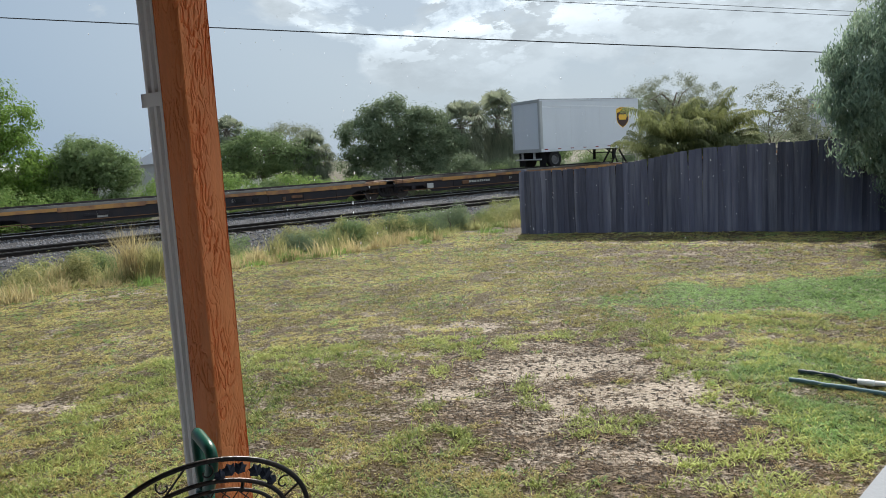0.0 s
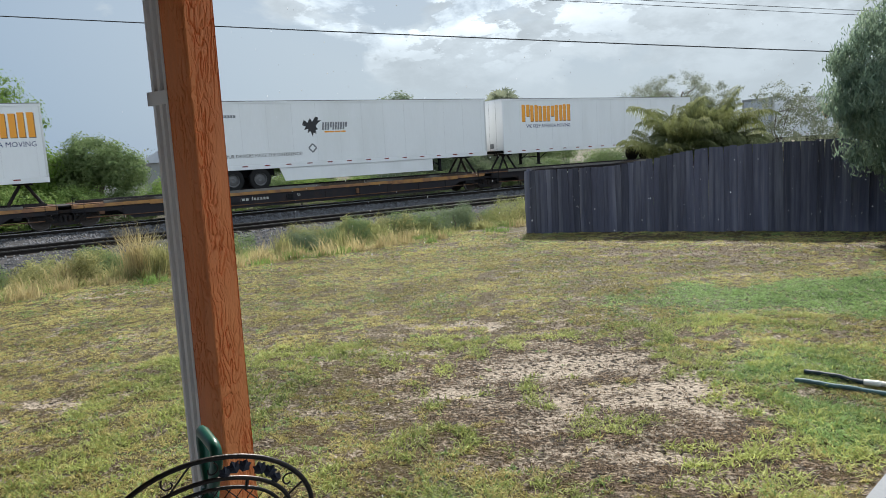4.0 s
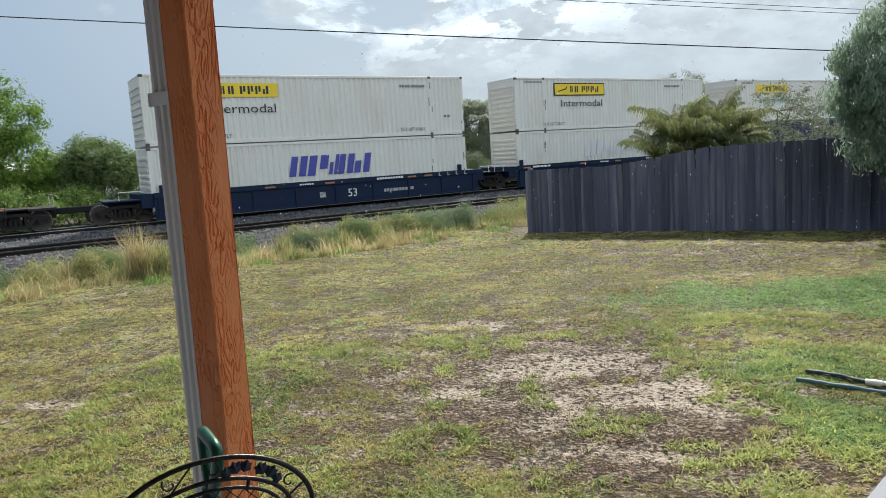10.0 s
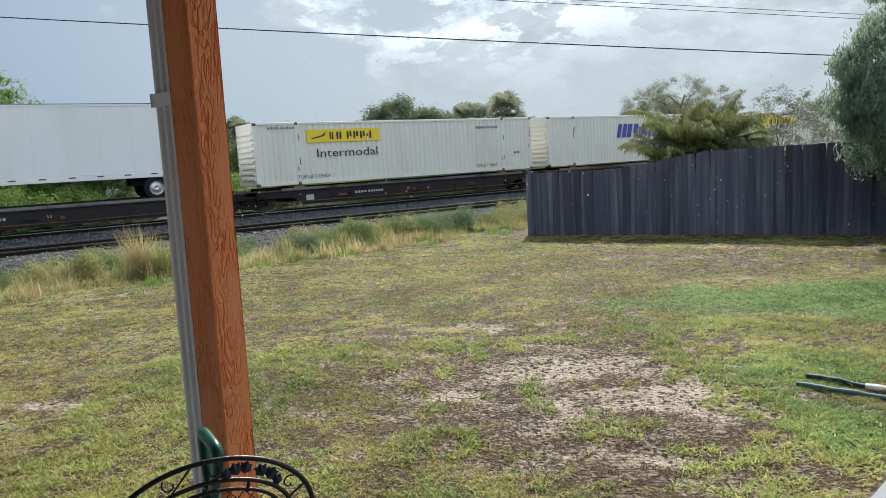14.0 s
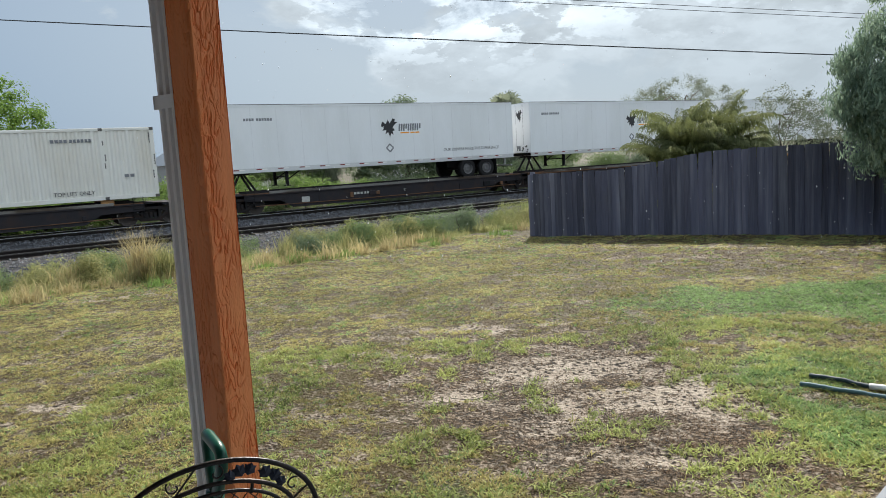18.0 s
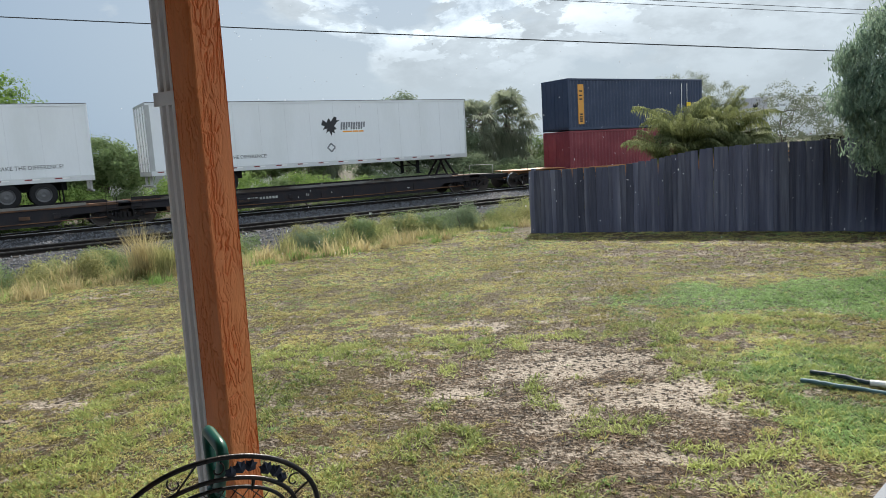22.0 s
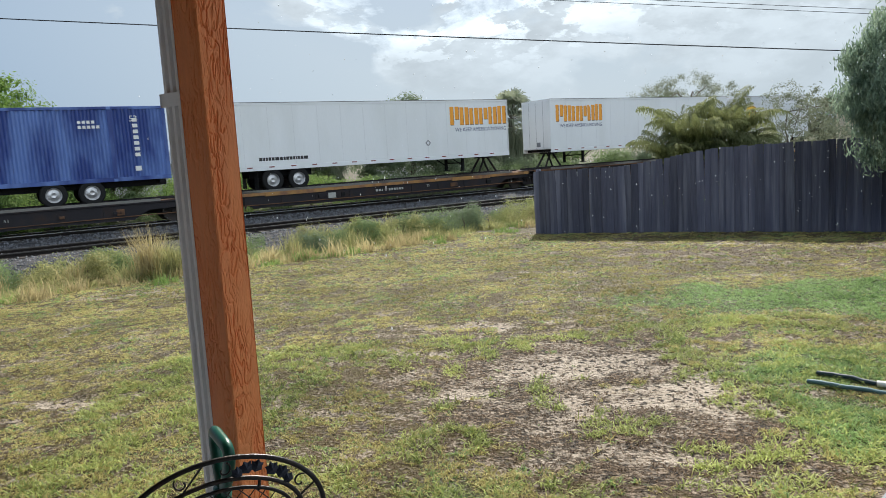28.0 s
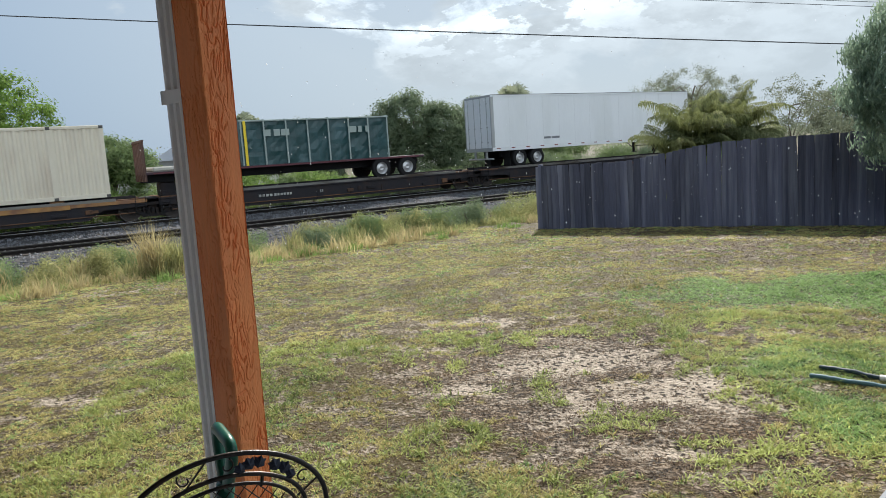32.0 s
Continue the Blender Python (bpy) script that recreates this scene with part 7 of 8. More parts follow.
def right_plants():
    # PALM_SHADE heads carry the clump's inner shade in their colour
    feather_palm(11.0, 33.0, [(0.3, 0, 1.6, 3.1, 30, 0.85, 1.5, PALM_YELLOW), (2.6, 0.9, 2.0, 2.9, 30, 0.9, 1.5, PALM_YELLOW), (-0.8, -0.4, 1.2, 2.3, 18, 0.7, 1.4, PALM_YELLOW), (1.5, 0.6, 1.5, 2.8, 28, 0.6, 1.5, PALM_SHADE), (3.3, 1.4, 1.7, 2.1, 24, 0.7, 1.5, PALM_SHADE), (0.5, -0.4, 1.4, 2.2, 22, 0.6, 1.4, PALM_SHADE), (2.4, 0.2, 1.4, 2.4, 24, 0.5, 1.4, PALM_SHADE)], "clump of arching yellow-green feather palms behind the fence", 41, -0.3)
    tree(21.9, 65.0, 9.4, [(0.4, 0, 6.9, 3.0, 2.4, 1.8), (-2.7, -1.0, 6.1, 2.4, 2.0, 1.6), (3.4, 1.0, 5.9, 2.8, 2.2, 1.9), (0, 0, 4.0, 5.0, 2.6, 2.6)], LEAF_GREY, "grey-green tree behind the palms", leaves=42000, size=0.11, clump_r=0.3, clumps=420, seed=43)
    tree(24.2, 78.0, 8.2, [(0, 0, 6.0, 2.6, 2.2, 1.7), (-2.4, 0, 4.6, 2.4, 2.0, 1.9), (2.2, 0, 4.4, 2.4, 2.0, 1.8)], LEAF_OAK, "dark tree far beyond the railway", leaves=14000, size=0.22, clump_r=0.36, clumps=200, seed=47)
    tree(37.0, 66.0, 6.6, [(0, 0, 5.2, 2.2, 2.0, 1.0), (-2.0, 0, 4.4, 2.0, 1.8, 1.2), (2.8, 0, 4.4, 2.2, 2.0, 1.2), (0, 0, 2.8, 3.6, 2.2, 2.0)], LEAF_GREY, "hazy grey-green trees beyond the railway", leaves=20000, size=0.20, clump_r=0.36, clumps=260, seed=48)
    tree(18.0, 37.0, 5.6, [(0, 0, 3.4, 1.6, 1.5, 1.9), (1.6, 0.6, 2.8, 1.6, 1.4, 1.5), (3.2, 1.0, 2.4, 1.5, 1.3, 1.6), (-1.2, 0, 2.0, 1.5, 1.3, 1.5)], LEAF_GREY, "open grey-green tree with loose sprays behind the fence", leaves=9500, clumps=220, size=0.12, clump_r=0.2, trunk_r=0.05, seed=44, base=-0.3)
    tree(22.6, 38.0, 3.6, [(0, 0, 2.2, 1.2, 1.2, 1.2), (-1.2, 0, 1.5, 1.4, 1.2, 1.0), (1.8, 0, 1.6, 1.4, 1.2, 1.0)], LEAF_GREY, "thin grey-green shrub behind the fence", leaves=3000, size=0.12, clump_r=0.22, clumps=180, trunk_r=0.05, seed=45, base=-0.3)
    # mango tree overhanging the fence
    tree(7.92, 11.25, 5.0, [(0.4, 0.2, 3.5, 1.3, 1.4, 1.2), (-0.6, 0.2, 2.75, 0.8, 0.9, 0.65), (-0.75, 0.0, 2.15, 0.85, 0.8, 0.6), (-0.5, 0.0, 1.6, 0.82, 0.8, 0.7), (-0.25, -0.1, 1.2, 0.65, 0.6, 0.6), (-0.15, -0.3, 0.85, 0.5, 0.5, 0.5), (0.8, 0.0, 1.6, 1.3, 1.2, 1.1)], LEAF_MANGO, "dark glossy mango tree with long drooping leaves", leaves=130000, clumps=900, size=0.092, clump_r=0.125, trunk_r=0.13, seed=46, droop=0.7, aspect=4.2)


far_plants()
right_plants()


# ---- power lines ----
def wire(name, a, b, sag, r, words):
    a, b = Vector(a), Vector(b)
    pts = [a.lerp(b, k / 24) - Vector((0, 0, sag * 4 * (k / 24) * (1 - k / 24))) for k in range(25)]
    ob = new(name, Shape().tube(pts, r, 6).mesh(name, WIRE))
    tagged(ob, words, "cable", "overhead cables")


wire("overhead_cable", (-46, 28, 11.40), (26, 28, 4.17), 0.25, 0.021, "thick black overhead cable across the yard")
def cable_pole(x, y, height, arm):
    pole = thing("utility_pole", pose(x, y, -0.6), "weathered round timber utility pole with a crossarm", "utility pole", "utility poles")
    part("shaft", Shape().tube([(0, 0.2, -0.3), (0, 0.2, height + 1.3)], [0.16, 0.11], 10), BARK, pole)
    part("crossarm", Shape().box(-0.06, 0.06, -0.3, 2.3, arm + 0.42, arm + 0.56, 0.01), BARK, pole)
    part("crossarm", Shape().box(-0.06, 0.06, -0.3, 2.3, arm + 1.22, arm + 1.36, 0.01), BARK, pole)


cable_pole(-40, 60, 20.6, 19.3)
cable_pole(70, 60, 9.4, 8.1)
wire("overhead_cable", (-40, 60, 19.3), (70, 60, 8.1), 0.25, 0.022, "thin distant overhead cable")
wire("overhead_cable", (-40, 62, 20.1), (70, 62, 8.9), 0.25, 0.022, "thin distant overhead cable")


# ---- grass and weeds ----
def blades(x, y, z, length, width, rng, lean=0.7, bend=0.35):
    """Bent grass blades, one quad tapering to a point and one base quad each."""
    n = len(x)
    az = rng.uniform(0, 6.283, n)
    tilt = rng.uniform(0.5, 1.42, n) if lean >= 1 else np.abs(rng.normal(0, lean, n)).clip(0, 1.35)
    d = np.stack([np.cos(az) * np.sin(tilt), np.sin(az) * np.sin(tilt), np.cos(tilt)], 1)
    side = np.stack([-np.sin(az), np.cos(az), np.zeros(n)], 1)
    spin = rng.uniform(-0.9, 0.9, n)[:, None]
    side = side * np.cos(spin) + np.stack([np.cos(az), np.sin(az), np.zeros(n)], 1) * np.sin(spin)
    p0 = np.stack([x, y, z - 0.005], 1)
    L, W = length[:, None], width[:, None]
    p1 = p0 + d * L * 0.55
    d2 = d + np.stack([np.cos(az), np.sin(az), -np.ones(n)], 1) * bend * rng.uniform(0.2, 1.2, (n, 1))
    d2 /= np.linalg.norm(d2, axis=1)[:, None]
    p2 = p1 + d2 * L * 0.5
    v = np.stack([p0 - side * W * 0.5, p0 + side * W * 0.5, p1 + side * W * 0.42, p2, p1 - side * W * 0.42], 1).reshape(-1, 3)
    k = (np.arange(n) * 5)[:, None]
    return v, np.concatenate([k + np.array([[0, 1, 4]]), k + np.array([[1, 2, 4]]), k + np.array([[4, 2, 3]])])


def lawn_height(x, y):
    return ground_z(x, y) + 0.035 * (rough_noise(x, y, 0.3, 51) - 0.5) + 0.05 * (rough_noise(x, y, 1.3, 61) - 0.5) - 0.02 * sandiness(x, y)


def grow_lawn():
    rng = np.random.default_rng(91)
    sets = {"dry": [], "green": [], "tuft": [], "thatch": []}
    for y0, y1, per, ln, wd in ((2.6, 4.5, 16500, 0.029, 0.0060), (4.5, 6.5, 12000, 0.028, 0.0068), (6.5, 9.5, 7200, 0.028, 0.0094), (9.5, 13.0, 4400, 0.030, 0.0140), (13.0, 18.0, 2400, 0.034, 0.020)):
        x0, x1 = -0.72 * y1 - 0.4, 0.68 * y1 + 0.3
        tufts = int((x1 - x0) * (y1 - y0) * per / 7)
        x, y = np.repeat(rng.uniform(x0, x1, tufts), 7), np.repeat(rng.uniform(y0, y1, tufts), 7)
        n = len(x)
        luck = np.repeat(rng.random(tufts), 7)
        x, y = x + rng.normal(0, ln * 0.34, n), y + rng.normal(0, ln * 0.34, n)
        off = yard_off(x, y)
        side = (FENCE_B.x - FENCE_A.x) * (y - FENCE_A.y) - (FENCE_B.y - FENCE_A.y) * (x - FENCE_A.x)
        path = (x - 1.70) * 0.687 - (y - 2.87) * 0.727
        inside = (off < -16.8) & ((side < -0.1) | (off < -22)) & (path < -0.02)
        green, sand, soil = greenness(x, y), sandiness(x, y), soiliness(x, y)
        # grass stands in clumps with mud between them
        cell = 0.055 * (y0 + 1.5) ** 0.6
        clump = 0.5 * lattice_noise(x, y * 0.8, cell * 1.0, 95) + 0.5 * lattice_noise(x, y, cell * 0.42, 96)
        bar = 0.25 + 0.55 * soil - 0.20 * green + 0.07 * (1 - smooth(5.0, 9.0, y))
        cover = smooth(bar - 0.03, bar + 0.06, clump) * (1 - 0.9 * smooth(0.42, 0.6, sand))
        keep = (luck < cover) & inside
        gx, gy, gg, gl = x[keep], y[keep], green[keep], luck[keep]
        z = lawn_height(gx, gy)
        is_green = gl * 17.3 % 1.0 < 0.12 + 0.85 * smooth(0.3, 0.65, gg) + 0.4 * smooth(0.52, 0.7, rough_noise(gx, gy, 0.4, 97))
        strong = smooth(0.4, 0.8, clump[keep])
        length = ln * rng.uniform(0.45, 1.4, len(gx)) * (0.75 + 0.4 * gg + 0.6 * strong)
        width = wd * rng.uniform(0.7, 1.3, len(gx))
        for key, m in (("dry", ~is_green), ("green", is_green)):
            sets[key].append(blades(gx[m], gy[m], z[m], length[m], width[m], rng, 1.5, 0.9))
        # dead brown grass in small curled tufts
        keep = (np.arange(n) % 7 == 0) & inside & (rng.random(n) < 0.42 + 0.55 * soil - 0.2 * green - 0.6 * smooth(0.35, 0.6, sand))
        m = int(keep.sum())
        tx, ty = np.repeat(x[keep] + rng.normal(0, 0.05, m), 4), np.repeat(y[keep] + rng.normal(0, 0.05, m), 4)
        tx, ty = tx + rng.normal(0, ln * 0.22, 4 * m), ty + rng.normal(0, ln * 0.22, 4 * m)
        sets["thatch"].append(blades(tx, ty, lawn_height(tx, ty) + 0.002, ln * rng.uniform(0.35, 0.95, 4 * m), wd * rng.uniform(0.5, 1.1, 4 * m), rng, 1.1, 1.3))
    # coarser spreading tufts near the patio
    tufts = 3600
    tx, ty = rng.uniform(-2.8, 3.4, tufts), rng.uniform(2.8, 6.6, tufts)
    keep = (rough_noise(tx, ty, 0.45, 99) + 0.30 * greenness(tx, ty) - 0.10 * soiliness(tx, ty) > 0.49) & (sandiness(tx, ty) < 0.45) & ((tx - 1.70) * 0.687 - (ty - 2.87) * 0.727 < -0.06)
    tx, ty = np.repeat(tx[keep], 26), np.repeat(ty[keep], 26)
    tx, ty = tx + rng.normal(0, 0.032, len(tx)), ty + rng.normal(0, 0.032, len(ty))
    sets["tuft"].append(blades(tx, ty, lawn_height(tx, ty), 0.056 * rng.uniform(0.4, 1.4, len(tx)), 0.0074 * rng.uniform(0.7, 1.3, len(tx)), rng, 1.35, 0.8))
    for key, mat, words in (("dry", GRASS_DRY, "thin olive and straw coloured lawn grass"), ("green", GRASS_GREEN, "fresh green lawn grass in patches"), ("tuft", GRASS_YELLOW, "coarse yellow-green grass tufts near the patio"), ("thatch", THATCH, "dead brown grass litter on the mud")):
        vs, fs, k = [], [], 0
        for v, f in sets[key]:
            vs.append(v)
            fs.append(f + k)
            k += len(v)
        tagged(new("grass", raw_mesh("grass", np.concatenate(vs), np.concatenate(fs), mat)), words, "grass", kind="stuff")


def grow_weeds():
    rng = np.random.default_rng(92)
    kinds = ((WEED, "rank olive weeds along the railway verge", 420, (-17.4, -12.4), 0.26, 0.56, 0.014, 0.85),
             (WEED_STRAW, "dry straw grass along the lawn's edge", 240, (-18.2, -14.6), 0.18, 0.45, 0.012, 0.75),
             (WEED_GREEN, "dull olive-green weeds along the railway verge", 800, (-17.2, -12.6), 0.24, 0.50, 0.018, 1.0),
             (LEAF_VINE, "low fresh green weeds along the lawn's edge", 150, (-18.5, -16.2), 0.10, 0.30, 0.013, 0.55))
    for mat, words, count, offs, lo, hi, wd, lean in kinds:
        xs, ys, ls = [], [], []
        for _ in range(count):
            s, o = rng.uniform(-27, -13.0 if mat is WEED_STRAW and rng.random() < 0.96 else 10.0), rng.uniform(*offs)
            h, r = rng.uniform(lo, hi) * rng.uniform(0.6, 1.15), rng.uniform(0.14, 0.34)
            n = int(60 + 240 * r)
            d = rng.normal(0, r * 0.5, (n, 2))
            p = on_yard(s, o)
            xs.append(p.x + d[:, 0])
            ys.append(p.y + d[:, 1])
            ls.append(h * rng.uniform(0.45, 1.15, n) * np.exp(-(d ** 2).sum(1) / (r * r * 1.6)))
        x, y, length = np.concatenate(xs), np.concatenate(ys), np.concatenate(ls)
        side = (FENCE_B.x - FENCE_A.x) * (y - FENCE_A.y) - (FENCE_B.y - FENCE_A.y) * (x - FENCE_A.x)
        ok = ((side > 0.15) | (x < FENCE_A.x - 0.05)) & (length > 0.05)
        v, f = blades(x[ok], y[ok], ground_z(x[ok], y[ok]), length[ok], np.full(ok.sum(), wd) * rng.uniform(0.6, 1.4, ok.sum()), rng, lean, 0.55)
        tagged(new("weeds", raw_mesh("weeds", v, f, mat)), words, "weeds", kind="stuff")
    # taller plumes that stand out singly
    for (x, y), h, n, seed in (((-5.6, 13.2), 1.0, 420, 1), ((-5.1, 13.0), 0.75, 300, 2), ((-4.75, 13.3), 0.8, 150, 6), ((-6.9, 12.9), 0.62, 150, 3), ((-8.2, 12.4), 0.6, 170, 4), ((-2.0, 15.2), 0.55, 120, 5), ((-3.2, 14.6), 0.6, 150, 7)):
        r = np.random.default_rng(seed)
        px, py = r.normal(0, 0.12, n), r.normal(0, 0.12, n)
        v, f = blades(px, py, np.zeros(n), h * r.uniform(0.45, 1.15, n), np.full(n, 0.012), r, 0.26, 0.45)
        ob = new("grass_tuft", raw_mesh("grass_tuft", v, f, WEED_STRAW if seed in (1, 3, 4) else WEED))
        ob.matrix_basis = pose(x, y, float(ground_z(x, y)))
        tagged(ob, "tall tuft of dry feathery grass by the railway", "grass tuft", "tufts along the verge")
    # small bushes in the verge
    r = np.random.default_rng(93)
    for k in range(100):
        s = -24.0 + 33.5 * k / 100 + r.uniform(-0.5, 0.5)
        o, w, h = r.uniform(-16.6, -12.8), r.uniform(0.35, 0.85), r.uniform(0.45, 0.88)
        x, y = on_far(s, o)
        ell = [(0, 0, h * 0.4, w, w * 0.7, h * 0.4), (r.uniform(-0.6, 0.6) * w, 0.1, h * 0.62, w * 0.45, w * 0.4, h * 0.35), (r.uniform(-0.9, 0.9) * w, -0.1, h * 0.5, w * 0.35, w * 0.35, h * 0.5)]
        tree(x, y, h, ell, (WEED_GREEN, LEAF_MID, WEED, WEED_GREEN, LEAF_OAK, WEED, LEAF_MID)[k % 7], "straggling olive bush in the railway verge", "bush", "bush", 4500, 110, 0.055, 0.11, 0.02, 300 + k, limbs=2, group="bushes in the verge", aspect=3.2)


grow_lawn()
grow_weeds()


# ---- things on the porch and lawn ----
def build_chair():
    chair = thing("patio_chair", pose(-0.546, 1.507, PATIO_Z, 0, 0, 25.6), "black wrought-iron patio chair with leaf scrolls in its back", "chair")
    a, b, z0 = 0.2305, 0.1566, 0.8055

    def arc(k, lo=0.0, hi=math.pi, n=28, dz=0.0):
        return [((a - k) * math.cos(lo + (hi - lo) * i / n), 0.0, z0 + dz + (b - k) * math.sin(lo + (hi - lo) * i / n)) for i in range(n + 1)]
    hoop = [(a, 0, 0.40)] + arc(0.0) + [(-a, 0, 0.40)]
    part("back_hoop", Shape().tube(hoop, 0.0062, 8), IRON, chair, "", True)
    inner = [(a - 0.05, 0, 0.44)] + arc(0.05) + [(-a + 0.05, 0, 0.44)]
    part("inner_hoop", Shape().tube(inner, 0.0055, 8), IRON, chair, "", True)
    part("panel_hoop", Shape().tube(arc(0.072) , 0.0045, 6), IRON, chair, "", True)
    # diamond wire panel
    mesh = Shape()
    step = 0.021
    for sgn in (-1, 1):
        c = -0.6
        while c < 0.6:
            pts = []
            for i in range(61):
                x = -0.14 + 0.28 * i / 60
                z = sgn * x * 1.1 + c + 0.72
                top = z0 + (b - 0.072) * math.sqrt(max(0, 1 - (x / (a - 0.072)) ** 2)) if abs(x) < a - 0.072 else 0
                if 0.46 < z < top:
                    pts.append((x, 0.002 * sgn, z))
            if len(pts) > 1:
                mesh.tube([pts[0], pts[-1]], 0.0013, 4, False)
            c += step * 1.6
    pieces("panel_wire", mesh, IRON, chair)
    # scrolls and leaves between the hoops
    def scroll(ang, turn, size):
        c = Vector(((a - 0.026) * math.cos(ang), 0, z0 + (b - 0.026) * math.sin(ang)))
        pts = []
        for i in range(22):
            q = i / 21
            r = size * (1 - 0.72 * q)
            t = turn * (0.4 + 4.6 * q)
            pts.append((c.x + r * math.cos(t + ang), 0.0, c.z + r * math.sin(t + ang)))
        return pts
    for ang, turn in ((0.50, 1), (1.52, -1), (1.97, 1)):
        part("scroll", Shape().tube(scroll(ang, turn, 0.018), 0.0022, 5), IRON, chair, "", True)
    part("stay", Shape().tube([((a - 0.005) * math.cos(1.72), 0, z0 + (b - 0.005) * math.sin(1.72)), ((a - 0.048) * math.cos(2.02), 0, z0 + (b - 0.048) * math.sin(2.02))], 0.0025, 5), IRON, chair)
    part("stay", Shape().tube([((a - 0.005) * math.cos(0.35), 0, z0 + (b - 0.005) * math.sin(0.35)), ((a - 0.06) * math.cos(0.30), 0, z0 + (b - 0.09) * math.sin(0.30))], 0.0025, 5), IRON, chair)
    part("stay", Shape().tube([(0.088, 0, z0 + 0.0935), (0.083, 0, z0 + 0.066)], 0.004, 6), IRON, chair)

    def leaf(cx, cz, size, turn):
        pts = []
        lobes = ((0, 0.55), (0.2, 0.33), (0.44, 0.34), (0.38, 0.08), (0.46, -0.18), (0.2, -0.3), (0, -0.4), (-0.2, -0.3), (-0.46, -0.18), (-0.38, 0.08), (-0.44, 0.34), (-0.2, 0.33))
        c, s = math.cos(turn), math.sin(turn)
        vs = [(cx, -0.009, cz)]
        for u, v in lobes:
            vs.append((cx + size * (u * c - v * s), -0.004 + 0.006 * abs(u), cz + size * (u * s + v * c)))
        vs.append((cx, 0.003, cz))
        n = len(lobes)
        return Shape().add(vs, [(0, 1 + i, 1 + (i + 1) % n) for i in range(n)] + [(n + 1, 1 + (i + 1) % n, 1 + i) for i in range(n)])
    for cx, cz, size, turn in ((0.040, 0.117, 0.030, 0.9), (0.061, 0.124, 0.034, 0.3), (0.083, 0.123, 0.032, -0.4), (0.118, 0.108, 0.034, 0.2), (0.138, 0.096, 0.034, -0.7), (0.152, 0.078, 0.028, 1.2)):
        part("leaf", leaf(cx, z0 + cz, size, turn), IRON_BLUE, chair, "cast blue-black vine leaf")
    # seat, arms and legs
    seat = Shape()
    ring = [(0.23 * math.cos(t), -0.24 + 0.23 * math.sin(t), 0.44) for t in np.linspace(0, 2 * math.pi, 33)]
    seat.tube(ring, 0.008, 6)
    for k in range(-10, 11):
        x = k * 0.021
        h = math.sqrt(max(0.0, 0.225 ** 2 - x * x))
        if h > 0.01:
            seat.tube([(x, -0.24 - h, 0.44), (x, -0.24 + h, 0.44)], 0.0015, 4)
            seat.tube([(-h, -0.24 + x, 0.441), (h, -0.24 + x, 0.441)], 0.0015, 4)
    part("seat", seat, IRON, chair)
    for x in (-0.21, 0.21):
        part("leg", Shape().tube([(x, 0, 0.42), (x * 1.05, 0.04, 0.2), (x * 1.12, 0.08, 0.0)], 0.0085, 7), IRON, chair)
        part("leg", Shape().tube([(x * 0.85, -0.43, 0.43), (x * 0.95, -0.46, 0.2), (x * 1.0, -0.48, 0.0)], 0.0085, 7), IRON, chair)
        part("armrest", Shape().tube([(x, 0, 0.68), (x * 1.25, -0.15, 0.69), (x * 1.25, -0.35, 0.67), (x * 0.95, -0.44, 0.44)], 0.0075, 7), IRON, chair)


def build_handle():
    tool = thing("garden_spade", pose(0, 0, 0), "garden spade with a dark green D-shaped grip leaning by the post", "spade")
    p, q = Vector((-0.592, 1.634, 1.424)), Vector((-0.533, 1.546, 1.414))
    mid = (p + q) / 2
    low = mid + Vector((-0.008, 0.004, -0.140))
    d = (q - p).normalized()
    grip = Shape()
    loop = [low, low.lerp(q, 0.35) + d * 0.012, q + Vector((0, 0, -0.03)) + d * 0.004, q, mid, p, p + Vector((0, 0, -0.03)) - d * 0.004, low.lerp(p, 0.35) - d * 0.012, low]
    smooth_pts = []
    for i in range(len(loop) - 1):
        for k in range(4):
            smooth_pts.append(loop[i].lerp(loop[i + 1], k / 4))
    smooth_pts.append(loop[-1])
    for _ in range(2):
        smooth_pts = [smooth_pts[0]] + [(smooth_pts[i - 1] + smooth_pts[i] * 2 + smooth_pts[i + 1]) / 4 for i in range(1, len(smooth_pts) - 1)] + [smooth_pts[-1]]
    grip.tube(smooth_pts, 0.0140, 10, True, 1.15)
    part("grip", grip, GREEN_PLASTIC, tool, "dark green moulded grip", True)
    foot = Vector((-0.66, 1.56, PATIO_Z + 0.3))
    part("socket", Shape().tube([low + Vector((0, 0, 0.02)), low.lerp(foot, 0.22)], [0.022, 0.018], 10), GREEN_PLASTIC, tool, "", True)
    part("shaft", Shape().tube([low.lerp(foot, 0.2), foot], 0.016, 10), BARK, tool, "worn wooden shaft", True)
    blade = Shape().box(-0.09, 0.09, -0.003, 0.003, -0.29, 0.0, 0.002)
    part("blade", blade, GALV, tool, "steel blade", m=pose(foot.x, foot.y, foot.z, 0, 0, 30))


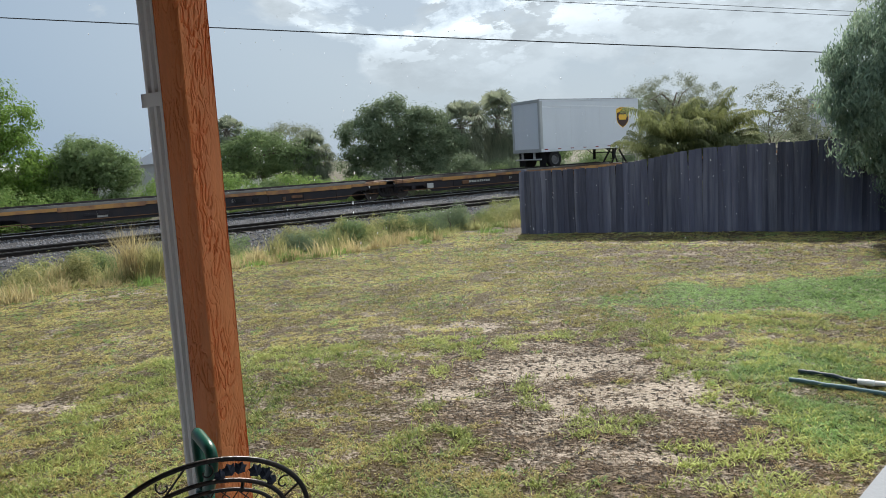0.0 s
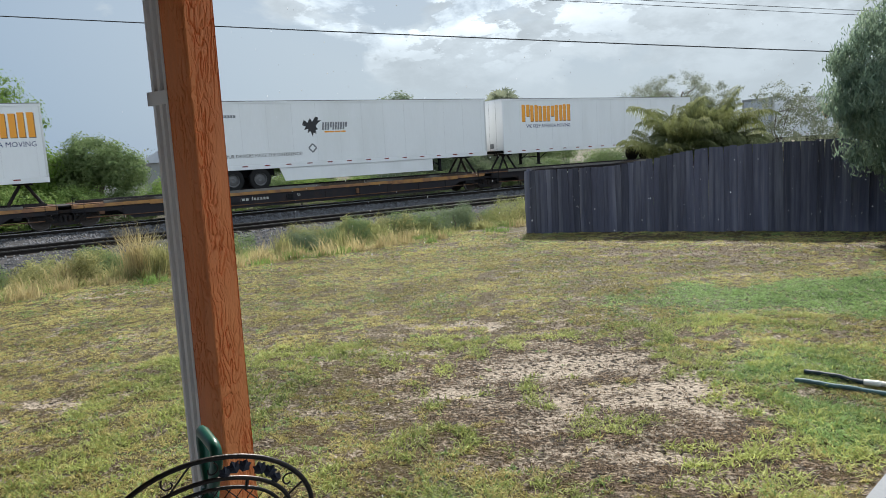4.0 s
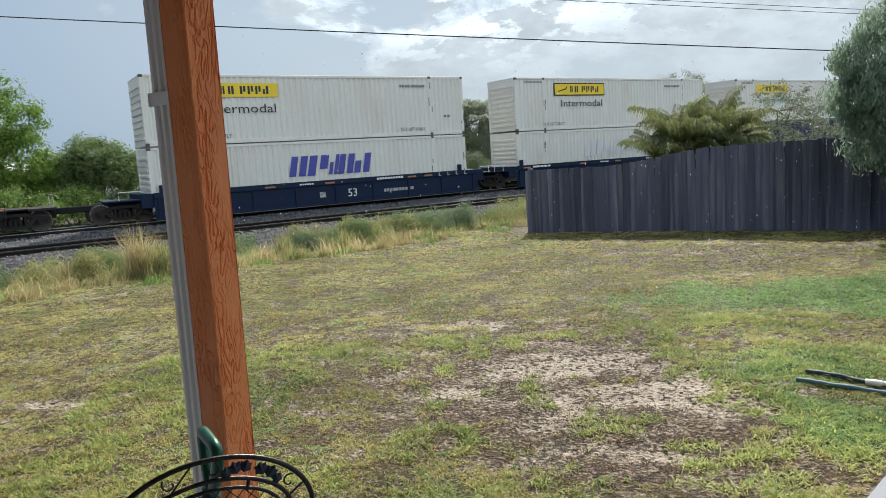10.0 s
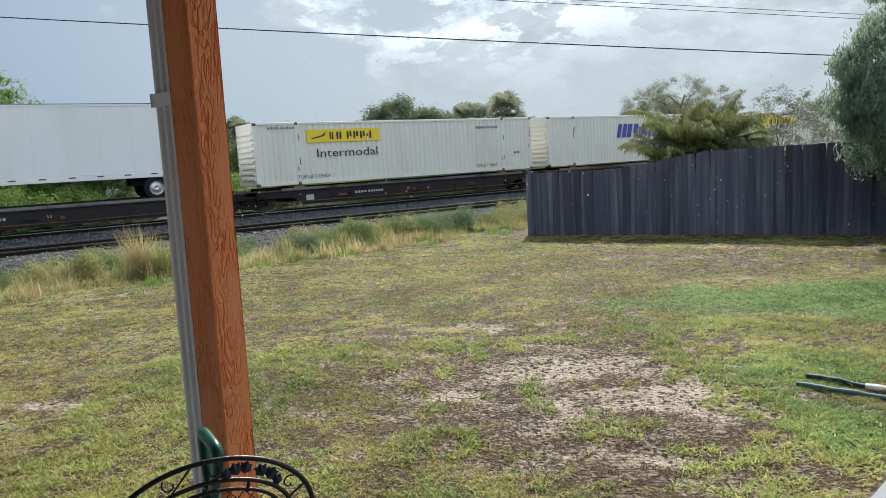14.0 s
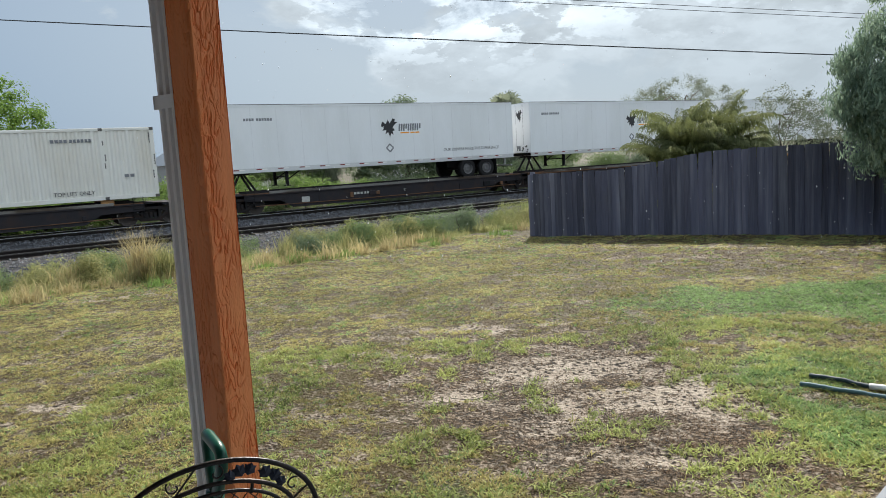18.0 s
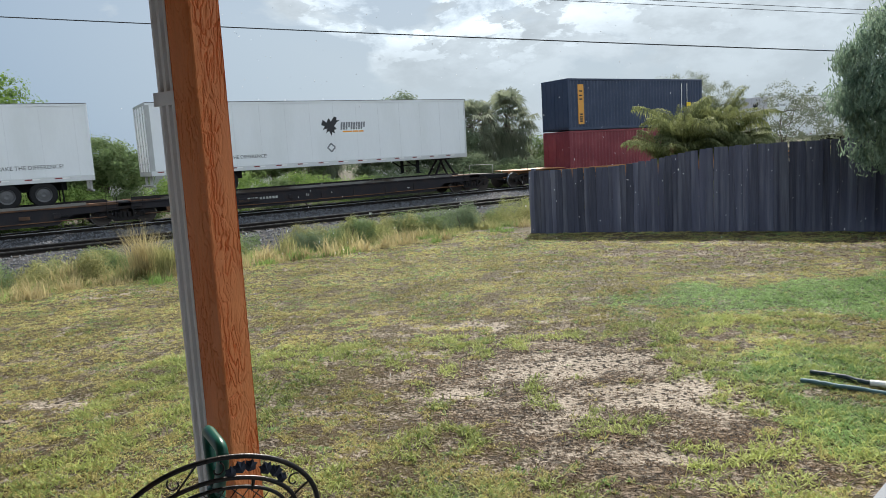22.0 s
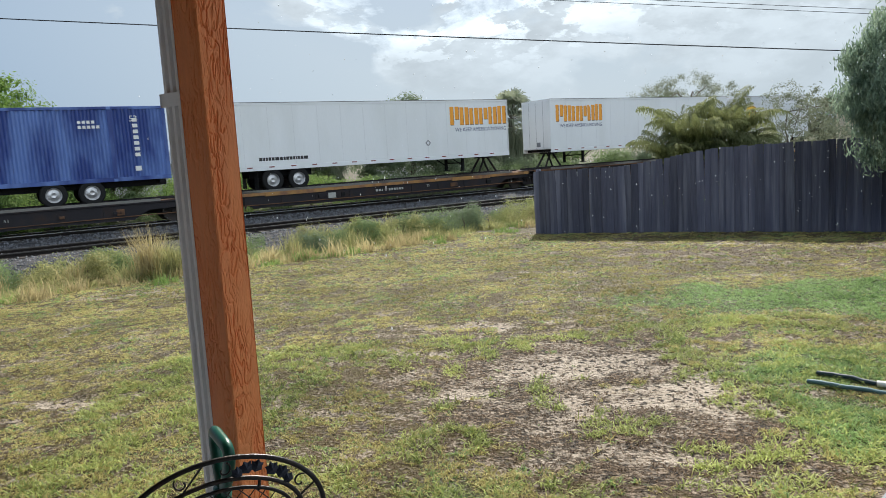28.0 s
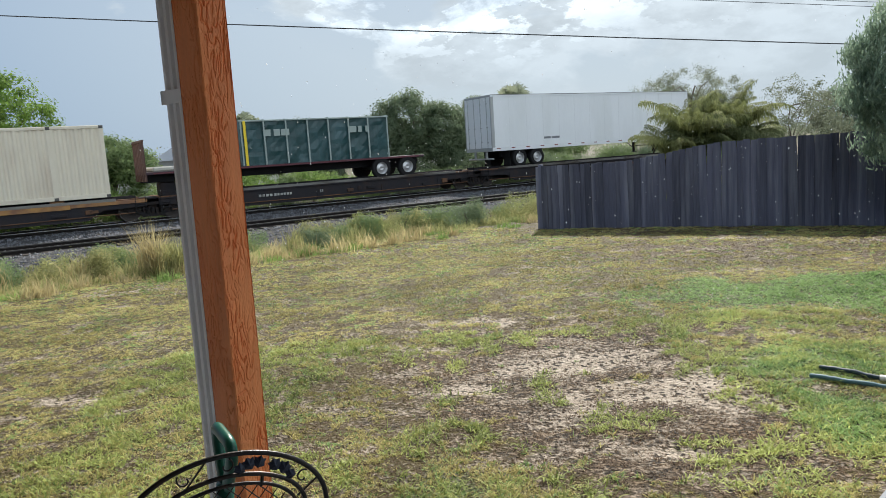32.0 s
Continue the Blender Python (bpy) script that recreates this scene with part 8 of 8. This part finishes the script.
def build_hoses():
    for name, pts, r, mat, words in (
            ("pool_hose", [(2.445, 4.669), (2.615, 4.48), (2.713, 4.368), (3.1, 4.05), (4.2, 3.6)], 0.0165, HOSE_DARK, "dark teal pool hose lying in the grass"),
            ("pool_hose", [(2.315, 4.541), (2.481, 4.374), (2.651, 4.248), (3.05, 3.95), (4.2, 3.45)], 0.016, HOSE_TEAL, "faded teal pool hose lying in the grass")):
        hose = thing(name, pose(0, 0, 0), words, "hose", "hoses on the lawn")
        path = []
        for (x0, y0), (x1, y1) in zip(pts, pts[1:]):
            for k in range(8):
                x, y = x0 + (x1 - x0) * k / 8, y0 + (y1 - y0) * k / 8
                path.append((x, y, float(lawn_height(x, y)) + r + 0.004))
        part("tube", Shape().tube(path, [r * (1.0 if i % 2 else 0.94) for i in range(len(path))], 10), mat, hose, "", True)
        if mat is HOSE_DARK:
            c = [Vector(path[14]), Vector(path[17]) + Vector((0, 0, 0.004))]
            cuff = part("cuff", Shape().tube([c[0], c[0].lerp(c[1], 0.85), c[1]], [r * 1.25, r * 1.25, r * 1.05], 12), WHITE_INK, hose, "white plastic cuff", True)
            part("pale_tube", Shape().tube([c[1], Vector(path[22]) + Vector((0, 0, 0.006))], r * 1.08, 10), WHITE_INK, cuff, "", True)


build_chair()
build_handle()
build_hoses()


# ---- far buildings ----
def far_house(s, off, w, d, h, roof_h, words, seed):
    p = on_yard(s, off)
    ob = thing("house", Matrix.Translation((p.x, p.y, -0.55)) @ Matrix.Rotation(0.63 + 0.1 * seed, 4, "Z"), words, "house", "pale buildings beyond the railway")
    part("wall", Shape().box(-w / 2, w / 2, -d / 2, d / 2, 0, h), WALL_PALE, ob)
    sh = Shape()
    a, b = w / 2 + 0.4, d / 2 + 0.4
    sh.add([(-a, -b, h), (a, -b, h), (a, b, h), (-a, b, h), (-a + 1.5, 0, h + roof_h), (a - 1.5, 0, h + roof_h)], [(0, 1, 5, 4), (2, 3, 4, 5), (1, 2, 5), (3, 0, 4), (3, 2, 1, 0)])
    part("roof", sh, ROOF_PALE, ob, "pale low-pitched roof")
    n = int(w // 3.2)
    for k in range(n):
        x = -w / 2 + (k + 0.5) * w / n
        win = part("window", Shape().box(x - 0.6, x + 0.6, -d / 2 - 0.03, -d / 2 + 0.05, 1.0, 2.1, 0.02), WHITE_METAL, ob)
        part("pane", Shape().box(x - 0.5, x + 0.5, -d / 2 - 0.04, -d / 2, 1.1, 2.0), WINDOW_DARK, win, "dark window pane")


far_house(-8.0, 60, 16, 9, 3.0, 1.2, "low white house seen beyond the shrubs", 0)
far_house(6.0, 52, 13, 9, 3.4, 1.8, "pale building between the trees", 1)
far_house(34.0, 50, 16, 9, 3.0, 1.8, "pale building beyond the palms", 2)


def utility_pole(s, off, h):
    p = on_yard(s, off)
    ob = thing("utility_pole", pose(p.x, p.y, -0.55, 0, 0, 20), "distant dark wooden utility pole", "utility pole", "utility poles")
    part("pole", Shape().tube([(0, 0, -0.3), (0, 0, h)], [0.17, 0.11], 8), BARK, ob)
    part("crossarm", Shape().box(-0.9, 0.9, -0.06, 0.06, h - 0.6, h - 0.48, 0.01), BARK, ob)
    for x in (-0.8, 0.0, 0.8):
        part("insulator", Shape().tube([(x, 0, h - 0.48), (x, 0, h - 0.3)], [0.05, 0.03], 6), GALV, ob)


utility_pole(2.6, 36, 7.0)
utility_pole(9.5, 62, 8.4)


# ---- a light shower: bright drops that fall before the fence, and drips off the porch roof ----
FALL = 6.5


def build_rain():
    rng = np.random.default_rng(77)
    oct_v = np.array([(1, 0, 0), (-1, 0, 0), (0, 1, 0), (0, -1, 0), (0, 0, 1.6), (0, 0, -1.6)])
    oct_f = np.array([(0, 2, 4), (2, 1, 4), (1, 3, 4), (3, 0, 4), (2, 0, 5), (1, 2, 5), (3, 1, 5), (0, 3, 5)])
    span = FALL * 32 + 8

    def drops(count, place, size):
        p = place(count)
        v = p[:, None, :] + oct_v[None] * (size * rng.uniform(0.6, 1.3, count))[:, None, None]
        f = (np.arange(count) * 6)[:, None, None] + oct_f[None]
        return raw_mesh("drops", v.reshape(-1, 3), f.reshape(-1, 3), RAIN)

    def over_yard(n):
        x = rng.uniform(-3.0, 9.0, n)
        y = rng.uniform(6.5, 11.0, n)
        return np.stack([x, y, rng.uniform(-1.0, span, n)], 1)

    def off_eave(n):
        k = rng.uniform(-0.05, 0.5, n)
        base = np.array([POST.x, POST.y]) + np.outer(k * 0.15 + 0.02, np.array([HOUSE_A.x, HOUSE_A.y])) + np.array([HOUSE_B.x, HOUSE_B.y]) * 0.58
        return np.stack([base[:, 0], base[:, 1], rng.uniform(0.2, FALL * 0.6 * 32 + 3.0, n)], 1)
    shower = new("rain", drops(36000, over_yard, 0.0050))
    tagged(shower, "bright falling raindrops of a light shower", "rain", kind="stuff")
    drips = new("drips", drops(420, off_eave, 0.0026))
    tagged(drips, "bright water drops falling from the porch roof", "drips", kind="stuff")
    return shower, drips


RAIN = material("bright clear water", (0.9, 0.92, 0.95), 0.08, 0, 0.02, 5, 30, 0, translucent=0.5)
SHOWER, DRIPS = build_rain()


# ---- movement ----
def motions():
    """The whole train rolls by at one speed; the rain falls."""
    for ob, s in MOVERS:
        walk(ob, [(t, train_pose(s - SPEED * t)) for t in (0, 8, 16, 24, 32)])
    walk(SHOWER, [(t, pose(0, 0, -FALL * t)) for t in (0, 16, 32)])
    walk(DRIPS, [(t, pose(0, 0, -FALL * 0.6 * t)) for t in (0, 16, 32)])


motions()
